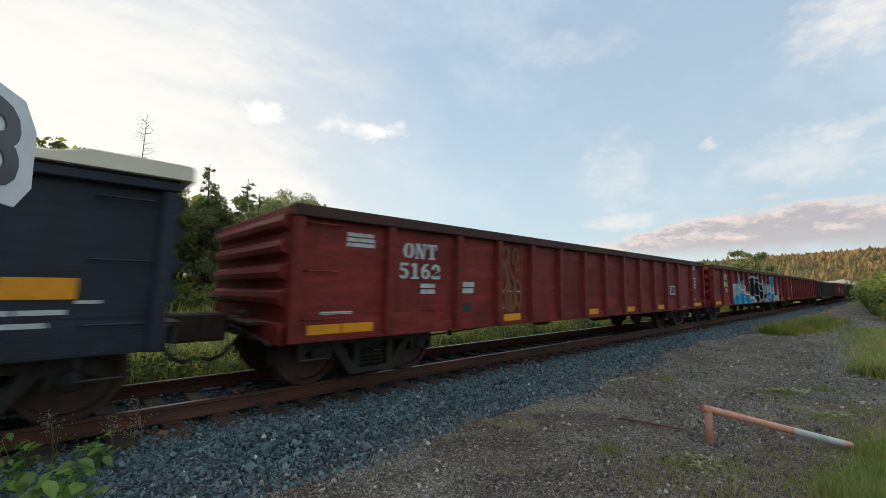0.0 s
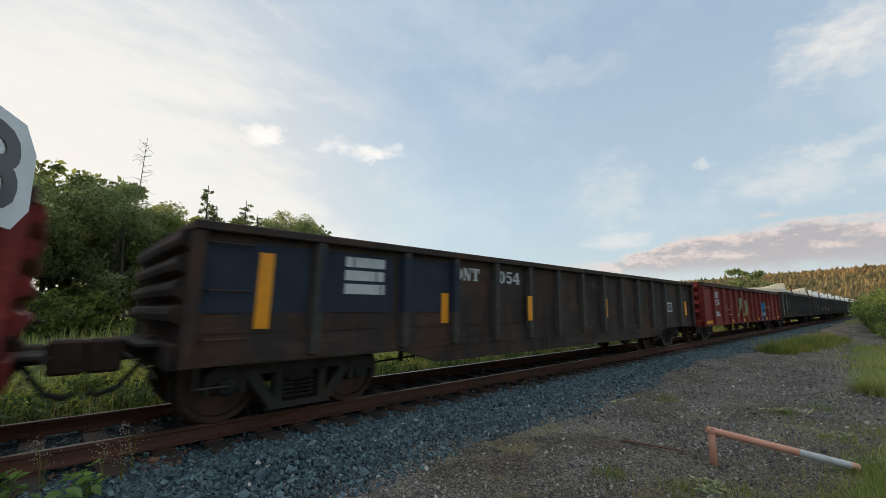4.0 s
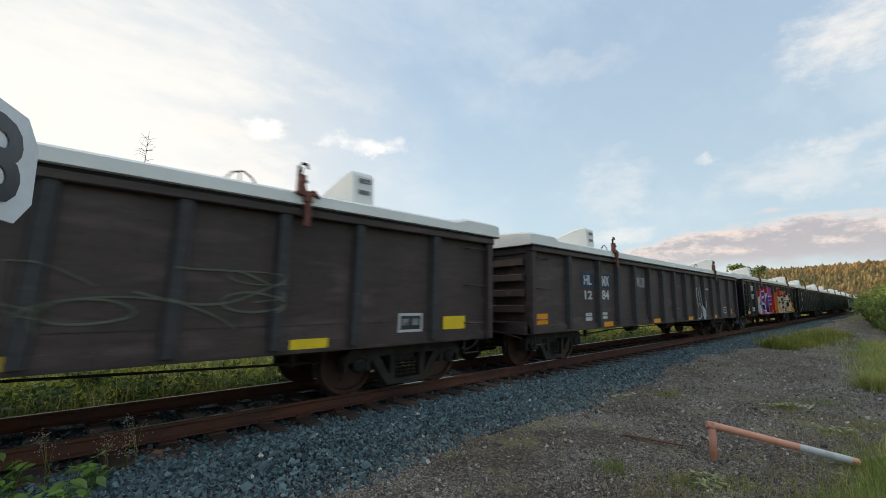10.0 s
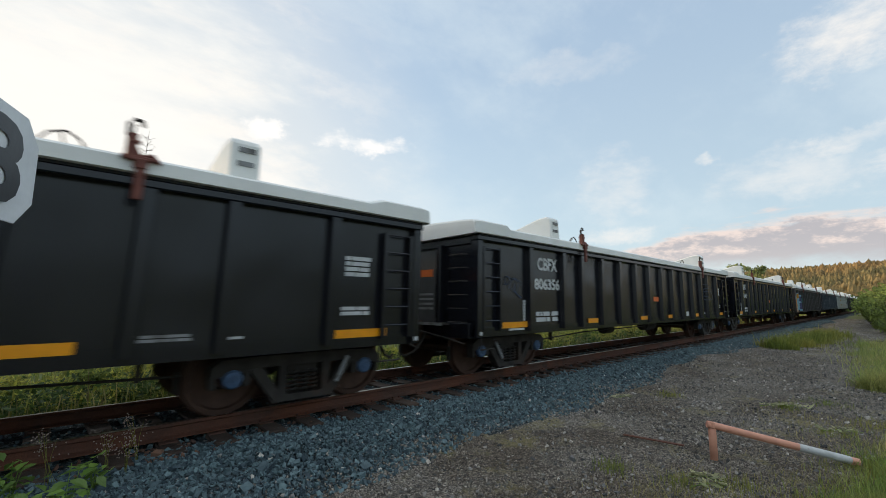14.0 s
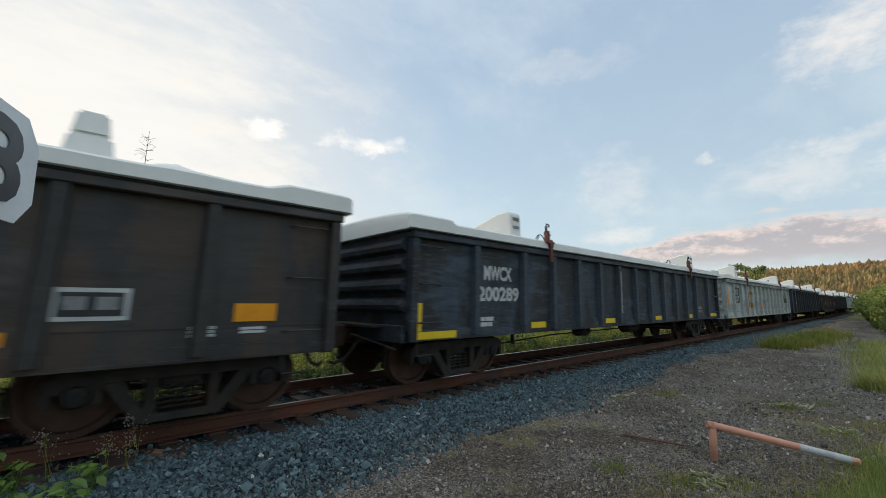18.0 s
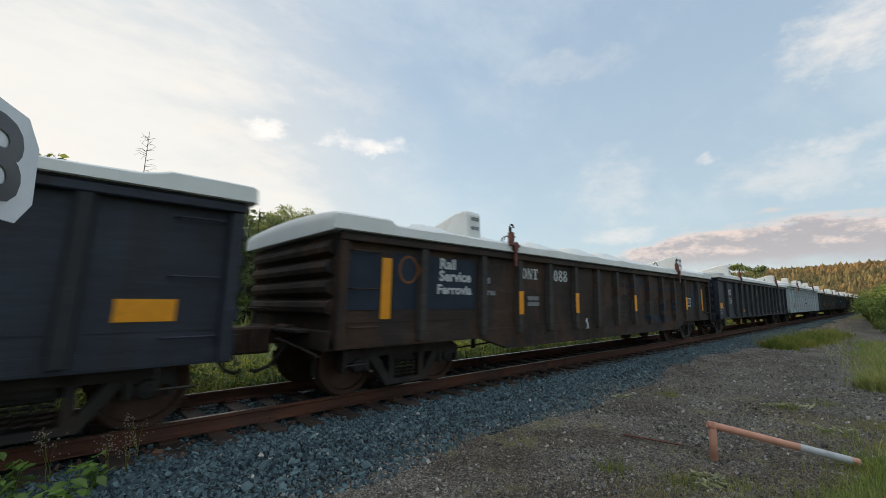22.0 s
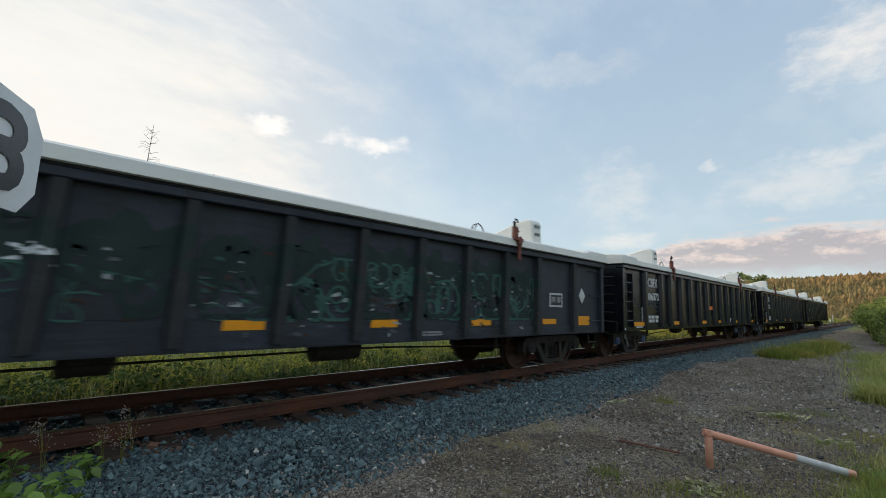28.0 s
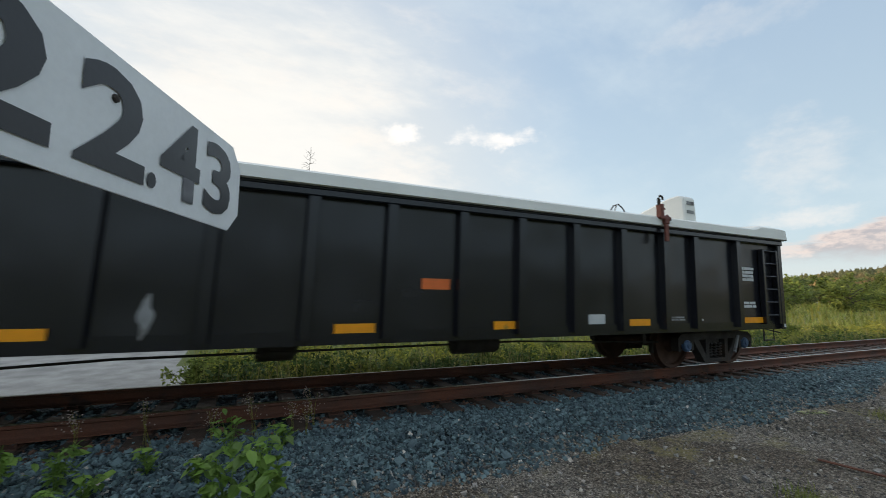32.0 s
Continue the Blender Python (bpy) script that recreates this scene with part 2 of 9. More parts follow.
def car_paint(name, colour, second=None, rough=0.5, spots=0.35, spot_colour=RUST, coat=0.0, vary=0.25, spec=0.35, streak=0.5, bump=0.12, smear=0.25):
    """Weathered paint on steel: patches, spots of rust or grime, and fine streaks that run down."""
    m = material(name, colour, rough, 0, vary, 0.9, 25, bump, second, spots, spot_colour, 1.7, (1, 1, 0.5), coat, spec=spec)
    n, l = m.node_tree.nodes, m.node_tree.links
    b = next(x for x in n if x.type == "BSDF_PRINCIPLED")
    old = b.inputs["Base Color"].links[0].from_socket
    co = n.new("ShaderNodeTexCoord")
    for scale, stretch, lo, hi, amount, tint in ((5.0, (1, 1, 0.07), 0.50, 0.72, streak, spot_colour), (3.0, (0.35, 1, 1.4), 0.55, 0.75, streak * 0.7, tuple(min(1, c * 2.0 + 0.014) for c in colour)),
                                                 (4.5, (0.45, 1, 2.4), 0.50, 0.62, smear, tuple(c * 0.35 for c in colour)), (9.0, (0.4, 1, 3.0), 0.56, 0.66, smear * 0.6, tuple(min(1, c * 1.5 + 0.008) for c in colour)),
                                                 (14.0, (1, 1, 1), 0.60, 0.70, streak * 0.6, tuple(c * 0.45 for c in colour))):
        mp = n.new("ShaderNodeMapping")
        mp.inputs["Scale"].default_value, mp.inputs["Location"].default_value = stretch, (scale, 0, 0)
        l.new(co.outputs["Object"], mp.inputs[0])
        t = n.new("ShaderNodeTexNoise")
        t.inputs["Scale"].default_value, t.inputs["Detail"].default_value = scale, 6
        l.new(mp.outputs[0], t.inputs["Vector"])
        r = n.new("ShaderNodeMapRange")
        l.new(t.outputs["Fac"], r.inputs[0])
        for k, v in enumerate((lo, hi, 0.0, amount)):
            r.inputs[k + 1].default_value = v
        x = n.new("ShaderNodeMix")
        x.data_type = "RGBA"
        l.new(r.outputs[0], x.inputs[0])
        l.new(old, x.inputs[6])
        x.inputs[7].default_value = (*tint, 1)
        old = x.outputs[2]
    l.new(old, b.inputs["Base Color"])
    return m


PAINT = {
    "red": car_paint("oxide_red_paint", (0.26, 0.031, 0.023), (0.155, 0.022, 0.018), 0.58, 0.22, (0.075, 0.027, 0.021), vary=0.4, streak=0.6, spec=0.25),
    "ink": car_paint("dull_ink_blue_paint", (0.034, 0.040, 0.056), (0.025, 0.028, 0.038), 0.55, 0.3, (0.026, 0.022, 0.018), streak=0.45),
    "navy": car_paint("dark_navy_paint", (0.024, 0.033, 0.050), (0.017, 0.022, 0.032), 0.5, 0.2, (0.028, 0.02, 0.016), streak=0.35),
    "slate": car_paint("weathered_slate_paint", (0.055, 0.075, 0.098), (0.022, 0.027, 0.035), 0.6, 0.7, (0.028, 0.021, 0.018), streak=0.75, smear=0.6),
    "sooty": car_paint("sooty_black_paint", (0.060, 0.055, 0.053), (0.028, 0.027, 0.028), 0.5, 0.7, (0.075, 0.050, 0.037), streak=0.75, smear=0.22),
    "brown": car_paint("dull_brown_paint", (0.080, 0.056, 0.050), (0.053, 0.037, 0.034), 0.6, 0.35, (0.078, 0.052, 0.044), streak=0.8, smear=0.22),
    "black": car_paint("glossy_black_paint", (0.010, 0.011, 0.016), (0.007, 0.007, 0.010), 0.23, 0.0, (0.02, 0.018, 0.02), 0.0, 0.12, 0.5, 0.18, 0.02, 0.0),
    "grey": car_paint("pale_grey_paint", (0.49, 0.53, 0.50), (0.38, 0.415, 0.395), 0.6, 0.2, (0.26, 0.23, 0.19), streak=0.5, smear=0.12),
    "bluegrey": car_paint("pale_blue_grey_paint", (0.46, 0.53, 0.54), (0.39, 0.455, 0.47), 0.6, 0.22, (0.30, 0.16, 0.08), streak=0.4, smear=0.1),
    "rusty": car_paint("rusty_brown_paint", (0.042, 0.028, 0.022), (0.022, 0.016, 0.014), 0.75, 0.6, (0.07, 0.034, 0.018), streak=0.6),
}
CHORD_RUST = car_paint("rusted_chord_paint", (0.085, 0.035, 0.026), (0.055, 0.027, 0.021), 0.75, 0.4, (0.045, 0.028, 0.022), streak=0.4)
CHORD_GREY = car_paint("grimy_grey_chord", (0.34, 0.35, 0.33), (0.22, 0.22, 0.20), 0.7, 0.5, (0.09, 0.07, 0.055), streak=0.7)
RIB_PAINT = {
    "grey": car_paint("stained_grey_rib", (0.50, 0.52, 0.48), (0.38, 0.39, 0.36), 0.65, 0.4, (0.14, 0.11, 0.085), streak=0.6),
    "bluegrey": car_paint("stained_blue_grey_rib", (0.52, 0.60, 0.62), (0.42, 0.49, 0.51), 0.65, 0.45, (0.22, 0.11, 0.06), streak=0.7),
    "ink": car_paint("dulled_ink_rib", (0.034, 0.035, 0.037), (0.022, 0.022, 0.024), 0.6, 0.3, (0.035, 0.03, 0.025), streak=0.5),
    "navy": car_paint("dulled_navy_rib", (0.042, 0.047, 0.054), (0.028, 0.032, 0.038), 0.6, 0.3, (0.04, 0.032, 0.026), streak=0.5),
    "slate": car_paint("dulled_slate_rib", (0.065, 0.086, 0.105), (0.045, 0.06, 0.075), 0.65, 0.4, (0.035, 0.03, 0.027), streak=0.6),
    "sooty": car_paint("dulled_sooty_rib", (0.054, 0.052, 0.049), (0.035, 0.034, 0.033), 0.6, 0.4, (0.06, 0.042, 0.03), streak=0.5),
    "brown": car_paint("blue_grey_rib", (0.062, 0.060, 0.062), (0.043, 0.041, 0.042), 0.65, 0.4, (0.05, 0.038, 0.03), streak=0.5),
    "rusty": car_paint("dulled_rusty_rib", (0.062, 0.055, 0.05), (0.04, 0.034, 0.03), 0.7, 0.5, (0.075, 0.04, 0.024), streak=0.6),
}
SPRAY = {k: material("spray_" + k, c, 0.6, 0, 0.2, 2.5, 30, 0.0, None, 0.12, tuple(x * 0.5 for x in c), 3, spec=0.25) for k, c in {
    "white": (0.74, 0.77, 0.79), "blue": (0.04, 0.27, 0.52), "ice": (0.40, 0.54, 0.58), "black": (0.006, 0.007, 0.009), "red": (0.52, 0.024, 0.032), "indigo": (0.055, 0.022, 0.11), "ash": (0.115, 0.12, 0.125), "chalk": (0.76, 0.71, 0.61), "pink": (0.56, 0.12, 0.38),
    "violet": (0.19, 0.06, 0.33), "orange": (0.68, 0.19, 0.025), "amber": (0.60, 0.30, 0.035), "cream": (0.68, 0.52, 0.33), "lime": (0.36, 0.38, 0.20), "teal": (0.05, 0.13, 0.105),
    "lilac": (0.10, 0.11, 0.21), "rust": (0.24, 0.10, 0.04), "tan": (0.40, 0.36, 0.29), "gold": (0.40, 0.22, 0.04), "darkred": (0.175, 0.020, 0.018), "olive": (0.05, 0.052, 0.04), "denim": (0.035, 0.06, 0.11), "pale": (0.30, 0.52, 0.62), "drab": (0.14, 0.15, 0.11), "tin": (0.40, 0.42, 0.40), "stain": (0.34, 0.17, 0.07), "peach": (0.50, 0.36, 0.22), "buff": (0.52, 0.48, 0.40), "cyan": (0.03, 0.33, 0.60), "haze": (0.40, 0.44, 0.45), "sage": (0.14, 0.23, 0.26), "copper": (0.062, 0.034, 0.024), "navy": (0.024, 0.034, 0.053), "moss": (0.022, 0.04, 0.036)}.items()}
STEEL_DARK = material("grimy_steel", (0.046, 0.038, 0.032), 0.75, 0.2, 0.3, 5, 60, 0.3, None, 0.3, (0.05, 0.03, 0.02))
COUPLER_RUST = material("rusty_coupler_steel", (0.075, 0.04, 0.027), 0.75, 0.2, 0.35, 5, 60, 0.3, None, 0.3, (0.035, 0.024, 0.02))
WHEEL_STEEL = material("brown_wheel_steel", (0.105, 0.055, 0.038), 0.6, 0.5, 0.3, 4, 50, 0.2)
CAP_BLUE = material("blue_bearing_cap", (0.085, 0.15, 0.27), 0.5, 0.2, 0.3, 12, 60, 0.1, None, 0.4, (0.03, 0.03, 0.035))
CAP_DARK = material("dark_bearing_cap", (0.03, 0.027, 0.025), 0.6, 0.3, 0.3, 12, 60, 0.1)
LID_WHITE = material("white_fibreglass", (0.82, 0.81, 0.76), 0.5, 0, 0.08, 1.2, 30, 0.05, None, 0.10, (0.62, 0.57, 0.47), 1.2)
LID_CREAM = material("dusty_cream_cover", (0.80, 0.71, 0.54), 0.65, 0, 0.12, 1.2, 30, 0.1, None, 0.25, (0.55, 0.46, 0.30), 1.2)
GAP_DARK = material("dark_gap_shade", (0.012, 0.012, 0.012), 0.8, 0, 0.2, 8, 50, 0.1)
WINCH_RED = material("red_brown_clamp", (0.20, 0.06, 0.04), 0.6, 0.2, 0.3, 10, 50, 0.1)
YELLOW = material("yellow_reflector", (0.90, 0.34, 0.005), 0.4, 0, 0.1, 8, 60, 0.0, None, 0.15, (0.35, 0.2, 0.03), 6)
LEMON = material("lemon_reflector", (0.9, 0.62, 0.02), 0.4, 0, 0.1, 8, 60, 0.0, None, 0.15, (0.4, 0.27, 0.03), 6)
ORANGE = material("orange_sticker", (0.75, 0.16, 0.03), 0.5, 0, 0.1, 8, 60, 0.0)
LETTER = material("white_stencil_paint", (0.6, 0.61, 0.6), 0.6, 0, 0.15, 5, 50, 0.0, None, 0.2, (0.25, 0.23, 0.22), 6)
FADED = material("faded_white_paint", (0.3, 0.3, 0.3), 0.7, 0, 0.25, 4, 50, 0.0, None, 0.5, (0.12, 0.11, 0.1), 5)
PANEL_GREY = material("dusty_grey_panel", (0.075, 0.074, 0.072), 0.6, 0, 0.3, 2, 40, 0.05, None, 0.3, (0.04, 0.036, 0.033), 2)
PLATE_BLACK = material("black_panel_paint", (0.03, 0.032, 0.032), 0.6, 0, 0.2, 5, 40, 0.0)
RAIL_RUST = material("rusty_rail", (0.080, 0.038, 0.025), 0.8, 0.1, 0.4, 1.3, 60, 0.3, (0.17, 0.057, 0.028), 0.35, (0.05, 0.03, 0.022))
RAIL_TOP = material("polished_rail_head", (0.36, 0.32, 0.29), 0.3, 1.0, 0.1, 4, 60, 0.03)
TIE_WOOD = material("creosoted_timber", (0.085, 0.055, 0.038), 0.85, 0, 0.4, 3, 40, 0.5, None, 0.2, (0.09, 0.06, 0.045), 4, (1, 0.2, 1), per_object=0.5)
STONE = material("blue_grey_ballast", (0.100, 0.158, 0.180), 0.65, 0, 0.3, 9, 90, 0.3, (0.060, 0.100, 0.118), island=1.0)
BED = gravel("ballast_bed", (0.025, 0.038, 0.043), (0.13, 0.18, 0.20), (0.36, 0.38, 0.37), (24.0, 40.0), (0.6, 0.58, 0.56), None)
PEBBLE = material("grey_brown_pebbles", (0.29, 0.265, 0.235), 0.85, 0, 0.3, 9, 90, 0.3, (0.16, 0.145, 0.125), island=1.0)
PATH_STONE = material("brown_grey_gravel", (0.235, 0.215, 0.185), 0.85, 0, 0.3, 9, 90, 0.3, (0.135, 0.122, 0.105), island=1.0)
RUST_STONE = material("rust_stained_stone", (0.16, 0.085, 0.055), 0.85, 0, 0.3, 9, 90, 0.3, (0.10, 0.06, 0.045), island=0.9)
DARK_STONE = material("dark_trodden_stone", (0.075, 0.078, 0.080), 0.85, 0, 0.3, 9, 90, 0.3, (0.12, 0.11, 0.10), island=0.9)
PALE_STONE = material("pale_loose_stone", (0.42, 0.40, 0.375), 0.85, 0, 0.3, 9, 90, 0.3, (0.28, 0.265, 0.245), island=0.8)
DIRT = gravel("gravelly_earth", (0.105, 0.09, 0.074), (0.48, 0.425, 0.355), (0.64, 0.60, 0.53), (34.0, 80.0), (0.52, 0.44, 0.36), (0.26, 0.22, 0.09))
MEADOW = material("meadow_soil", (0.15, 0.165, 0.045), 0.95, 0, 0.4, 0.6, 20, 0.6, (0.10, 0.12, 0.035))
GRAVEL_FAR = material("far_gravel", (0.40, 0.385, 0.36), 0.95, 0, 0.35, 2, 30, 0.6)
GRASS = material("green_grass", (0.18, 0.235, 0.045), 0.7, 0, 0.3, 0.5, 8, 0.0, (0.36, 0.33, 0.08), island=0.5, see_through=0.5)
FRESH_GRASS = material("fresh_grass", (0.24, 0.34, 0.075), 0.7, 0, 0.3, 1.2, 8, 0.0, (0.48, 0.43, 0.17), island=0.6, see_through=0.5)
DRY_GRASS = material("straw_grass", (0.40, 0.34, 0.15), 0.8, 0, 0.3, 0.7, 8, 0.0, (0.26, 0.24, 0.09), island=0.6, see_through=0.5)
SEED = material("pale_seed_head", (0.46, 0.36, 0.31), 0.8, 0, 0.2, 8, 40, 0.0, see_through=0.3)
LEAF = material("fresh_leaf", (0.15, 0.29, 0.05), 0.5, 0, 0.3, 1.5, 12, 0.0, (0.23, 0.34, 0.08), island=0.6, see_through=0.5)
WILTED = material("wilted_leaf", (0.36, 0.42, 0.20), 0.7, 0, 0.3, 1.5, 12, 0.0, (0.50, 0.47, 0.28), island=0.5, see_through=0.4)
LEAF_DARK = material("dark_broadleaf", (0.25, 0.31, 0.13), 0.65, 0, 0.4, 0.3, 3, 0.0, (0.34, 0.38, 0.18), island=0.7, per_object=0.3, see_through=0.72)
LEAF_BUSH = material("bush_leaf", (0.20, 0.27, 0.075), 0.65, 0, 0.4, 0.4, 3, 0.0, (0.23, 0.27, 0.075), island=0.7, per_object=0.4, see_through=0.68)
# yellow-green leaf, its colour lifted to stand in for low sunlight
LEAF_LIME = material("sun_tinted_weed_leaf", (0.36, 0.38, 0.06), 0.65, 0, 0.4, 0.7, 3, 0.0, (0.46, 0.42, 0.10), island=0.7, see_through=0.6)
# dark weed leaf that also holds the shade low in the growth
LEAF_DEEP = material("deep_green_leaf", (0.07, 0.12, 0.035), 0.6, 0, 0.4, 0.7, 3, 0.0, (0.10, 0.15, 0.04), island=0.7, see_through=0.4)
NEEDLE = material("spruce_needle", (0.18, 0.24, 0.11), 0.75, 0, 0.4, 0.4, 3, 0.0, (0.23, 0.28, 0.13), island=0.8, per_object=0.3, see_through=0.55)
# autumn leaf colour with golden evening light mixed into it
AUTUMN_LIT = material("hillside_wood", (0.21, 0.23, 0.10), 0.8, 0, 0.25, 0.012, 0.4, 0.0, (0.46, 0.30, 0.13), island=0.55, see_through=0.4)
DEAD_BARK = material("bleached_bark", (0.26, 0.23, 0.20), 0.9, 0, 0.4, 3, 20, 0.5)
BARK = material("grey_bark", (0.11, 0.09, 0.07), 0.9, 0, 0.4, 3, 20, 0.5)
SIGN_WHITE = material("white_sign_face", (0.80, 0.82, 0.83), 0.5, 0, 0.1, 6, 60, 0.03, None, 0.12, (0.55, 0.55, 0.53), 5)
SIGN_BLACK = material("black_sign_paint", (0.02, 0.021, 0.024), 0.4, 0, 0.1, 6, 60, 0.02)
POST_WOOD = material("weathered_post", (0.17, 0.14, 0.11), 0.9, 0, 0.35, 3, 40, 0.4, None, 0, stretch=(1, 1, 0.2))
PIPE_PINK = material("faded_orange_plastic", (0.72, 0.35, 0.235), 0.55, 0, 0.15, 5, 50, 0.05, (0.62, 0.28, 0.18), 0.15, (0.3, 0.16, 0.1), 6)
STICKER = material("worn_white_sticker", (0.55, 0.55, 0.53), 0.6, 0, 0.2, 8, 60, 0.0, None, 0.3, (0.35, 0.28, 0.24), 12)


# ---- mesh helpers ----
def mesh_from(name, bm, mat, smooth=False):
    me = bpy.data.meshes.new(name)
    bm.normal_update()
    bm.to_mesh(me)
    bm.free()
    me.materials.append(mat)
    if smooth:
        me.shade_smooth()
    return me


def part(name, bm, mat, parent, label="", smooth=False):
    """Links a bmesh (or a mesh that others share) as one mesh object under a thing or a part."""
    me = bm if isinstance(bm, bpy.types.Mesh) else mesh_from(name, bm, mat, smooth)
    ob = new(name, me)
    ob.parent = parent
    if label:
        tagged(ob, label)
    return ob


def boxes(*specs, bevel=0.0):
    """A bmesh of boxes, each (x0, x1, y0, y1, z0, z1)."""
    bm = bmesh.new()
    for x0, x1, y0, y1, z0, z1 in specs:
        m = Matrix.LocRotScale(((x0 + x1) / 2, (y0 + y1) / 2, (z0 + z1) / 2), None, (abs(x1 - x0), abs(y1 - y0), abs(z1 - z0)))
        bmesh.ops.create_cube(bm, size=1, matrix=m)
    if bevel:
        bmesh.ops.bevel(bm, geom=bm.edges[:], offset=bevel, segments=1, affect="EDGES")
    return bm


def prism(points, axis, lo, hi, bevel=0.0, bm=None):
    """A polygon in the plane across axis ('x': y,z; 'y': x,z; 'z': x,y), drawn out from lo to hi."""
    bm = bm or bmesh.new()
    place = {"x": lambda p, q, r: (r, p, q), "y": lambda p, q, r: (p, r, q), "z": lambda p, q, r: (p, q, r)}[axis]
    one = [bm.verts.new(place(p, q, lo)) for p, q in points]
    two = [bm.verts.new(place(p, q, hi)) for p, q in points]
    fs = [bm.faces.new(one), bm.faces.new(two[::-1])]
    k = len(points)
    for i in range(k):
        fs.append(bm.faces.new((one[(i + 1) % k], one[i], two[i], two[(i + 1) % k])))
    bmesh.ops.recalc_face_normals(bm, faces=fs)
    if bevel:
        bmesh.ops.bevel(bm, geom=[ed for ed in bm.edges if ed.verts[0] in one + two], offset=bevel, segments=1, affect="EDGES")
    return bm


def rod(points, radius, sides=8, bm=None, taper=1.0, cap=True):
    """A round rod along a line of points."""
    bm = bm or bmesh.new()
    pts = [Vector(p) for p in points]
    rings = []
    for i, p in enumerate(pts):
        t = (pts[min(i + 1, len(pts) - 1)] - pts[max(i - 1, 0)]).normalized()
        s = t.cross(Vector((0, 0, 1)) if abs(t.z) < 0.9 else Vector((1, 0, 0))).normalized()
        u = s.cross(t)
        r = radius * (1 + (taper - 1) * i / max(1, len(pts) - 1))
        rings.append([bm.verts.new(p + r * (math.cos(k) * s + math.sin(k) * u)) for k in (2 * math.pi * j / sides for j in range(sides))])
    for a, b in zip(rings, rings[1:]):
        for j in range(sides):
            bm.faces.new((a[j], a[(j + 1) % sides], b[(j + 1) % sides], b[j]))
    if cap:
        bm.faces.new(rings[0][::-1])
        bm.faces.new(rings[-1])
    return bm


def turned(profile, sides=24, axis="y", bm=None, centre=(0, 0, 0)):
    """A profile of (along, radius) turned about the y axis (or x)."""
    bm = bm or bmesh.new()
    rings = []
    for a, r in profile:
        ring = []
        for j in range(sides):
            k = 2 * math.pi * j / sides
            v = (r * math.cos(k), a, r * math.sin(k)) if axis == "y" else (a, r * math.cos(k), r * math.sin(k))
            ring.append(bm.verts.new(Vector(v) + Vector(centre)))
        rings.append(ring)
    fs = []
    for a, b in zip(rings, rings[1:]):
        for j in range(sides):
            fs.append(bm.faces.new((a[j], a[(j + 1) % sides], b[(j + 1) % sides], b[j])))
    fs += [bm.faces.new(rings[0][::-1]), bm.faces.new(rings[-1])]
    bmesh.ops.recalc_face_normals(bm, faces=fs)
    return bm


def from_arrays(name, verts, faces, mat, smooth=False):
    me = bpy.data.meshes.new(name)
    me.from_pydata(verts if isinstance(verts, list) else verts.tolist(), [], faces if isinstance(faces, list) else faces.tolist())
    me.materials.append(mat)
    if smooth:
        me.shade_smooth()
    return me


# ---- ground, ballast and track ----
def ground_height(x, y):
    """The lie of the land: a shoulder of ballast round the track, level earth before it, a shallow ditch behind."""
    d = abs(y - TRACK_Y)
    if y < TRACK_Y:
        z = np.interp(d, [0, 0.95, 1.3, 1.75, 2.75, 4.5, 9, 14], [-0.215, -0.225, -0.23, -0.245, GROUND + 0.015, GROUND - 0.02, GROUND, GROUND + 0.15])
    else:
        z = np.interp(d, [0, 1.35, 2.0, 3.2, 6, 12, 18, 30, 60], [-0.22, -0.225, -0.3, -0.62, -0.5, -0.2, 0.1, 0.25, 0.3])
    return float(z)


def make_ground():
    xs = np.concatenate([[-2500, -900, -300, -120, -60, -30], np.arange(-16, 40, 0.4), np.arange(40, 110, 5), [120, 160, 240, 400, 800, 2500]])
    ys = np.concatenate([[-2500, -900, -300, -100, -40, -20], np.arange(-10, 0, 0.8), np.arange(0, 10.4, 0.2), np.arange(10.4, 40, 2.0), [45, 60, 90, 150, 300, 800, 2500]])
    verts = []
    for y in ys:
        for x in xs:
            rough = 0.02 * noise.noise((x * 0.8, y * 0.8, 0)) if abs(x) < 60 and abs(y - TRACK_Y) > 1.5 else 0.0
            verts.append((float(x), float(y), ground_height(x, y) + rough))
    k = len(xs)
    faces = [(j * k + i, j * k + i + 1, (j + 1) * k + i + 1, (j + 1) * k + i) for j in range(len(ys) - 1) for i in range(k - 1)]
    me = from_arrays("ground", verts, faces, DIRT, True)
    for m in (MEADOW, GRAVEL_FAR, BED):
        me.materials.append(m)
    for f in me.polygons:
        c = f.center
        edge = -0.4 - 0.03 * max(0, c.x - 6) + 0.5 * noise.noise((c.x * 0.35, c.y * 0.35, 3))
        if c.y > TRACK_Y + 2.2 or c.y < edge - np.interp(c.x, [3, 11], [5.5, 0]) or abs(c.x) > 70 or c.x < -14:
            f.material_index = 1
        if c.x < -1.2 - 0.07 * (c.y - 9) and 8.6 < c.y < 25 and c.x > -30:
            f.material_index = 2
        if -2.1 < TRACK_Y - c.y < np.interp(c.x, [0, 4, 8, 14, 60], [2.9, 2.6, 2.35, 2.15, 2.1]) + 0.5 * noise.noise((c.x * 0.7, c.y, 7)) and abs(c.x) < 120:
            f.material_index = 3
    tagged(new("ground", me), "gravelly brown earth running into green meadow", "ground", kind="structure")


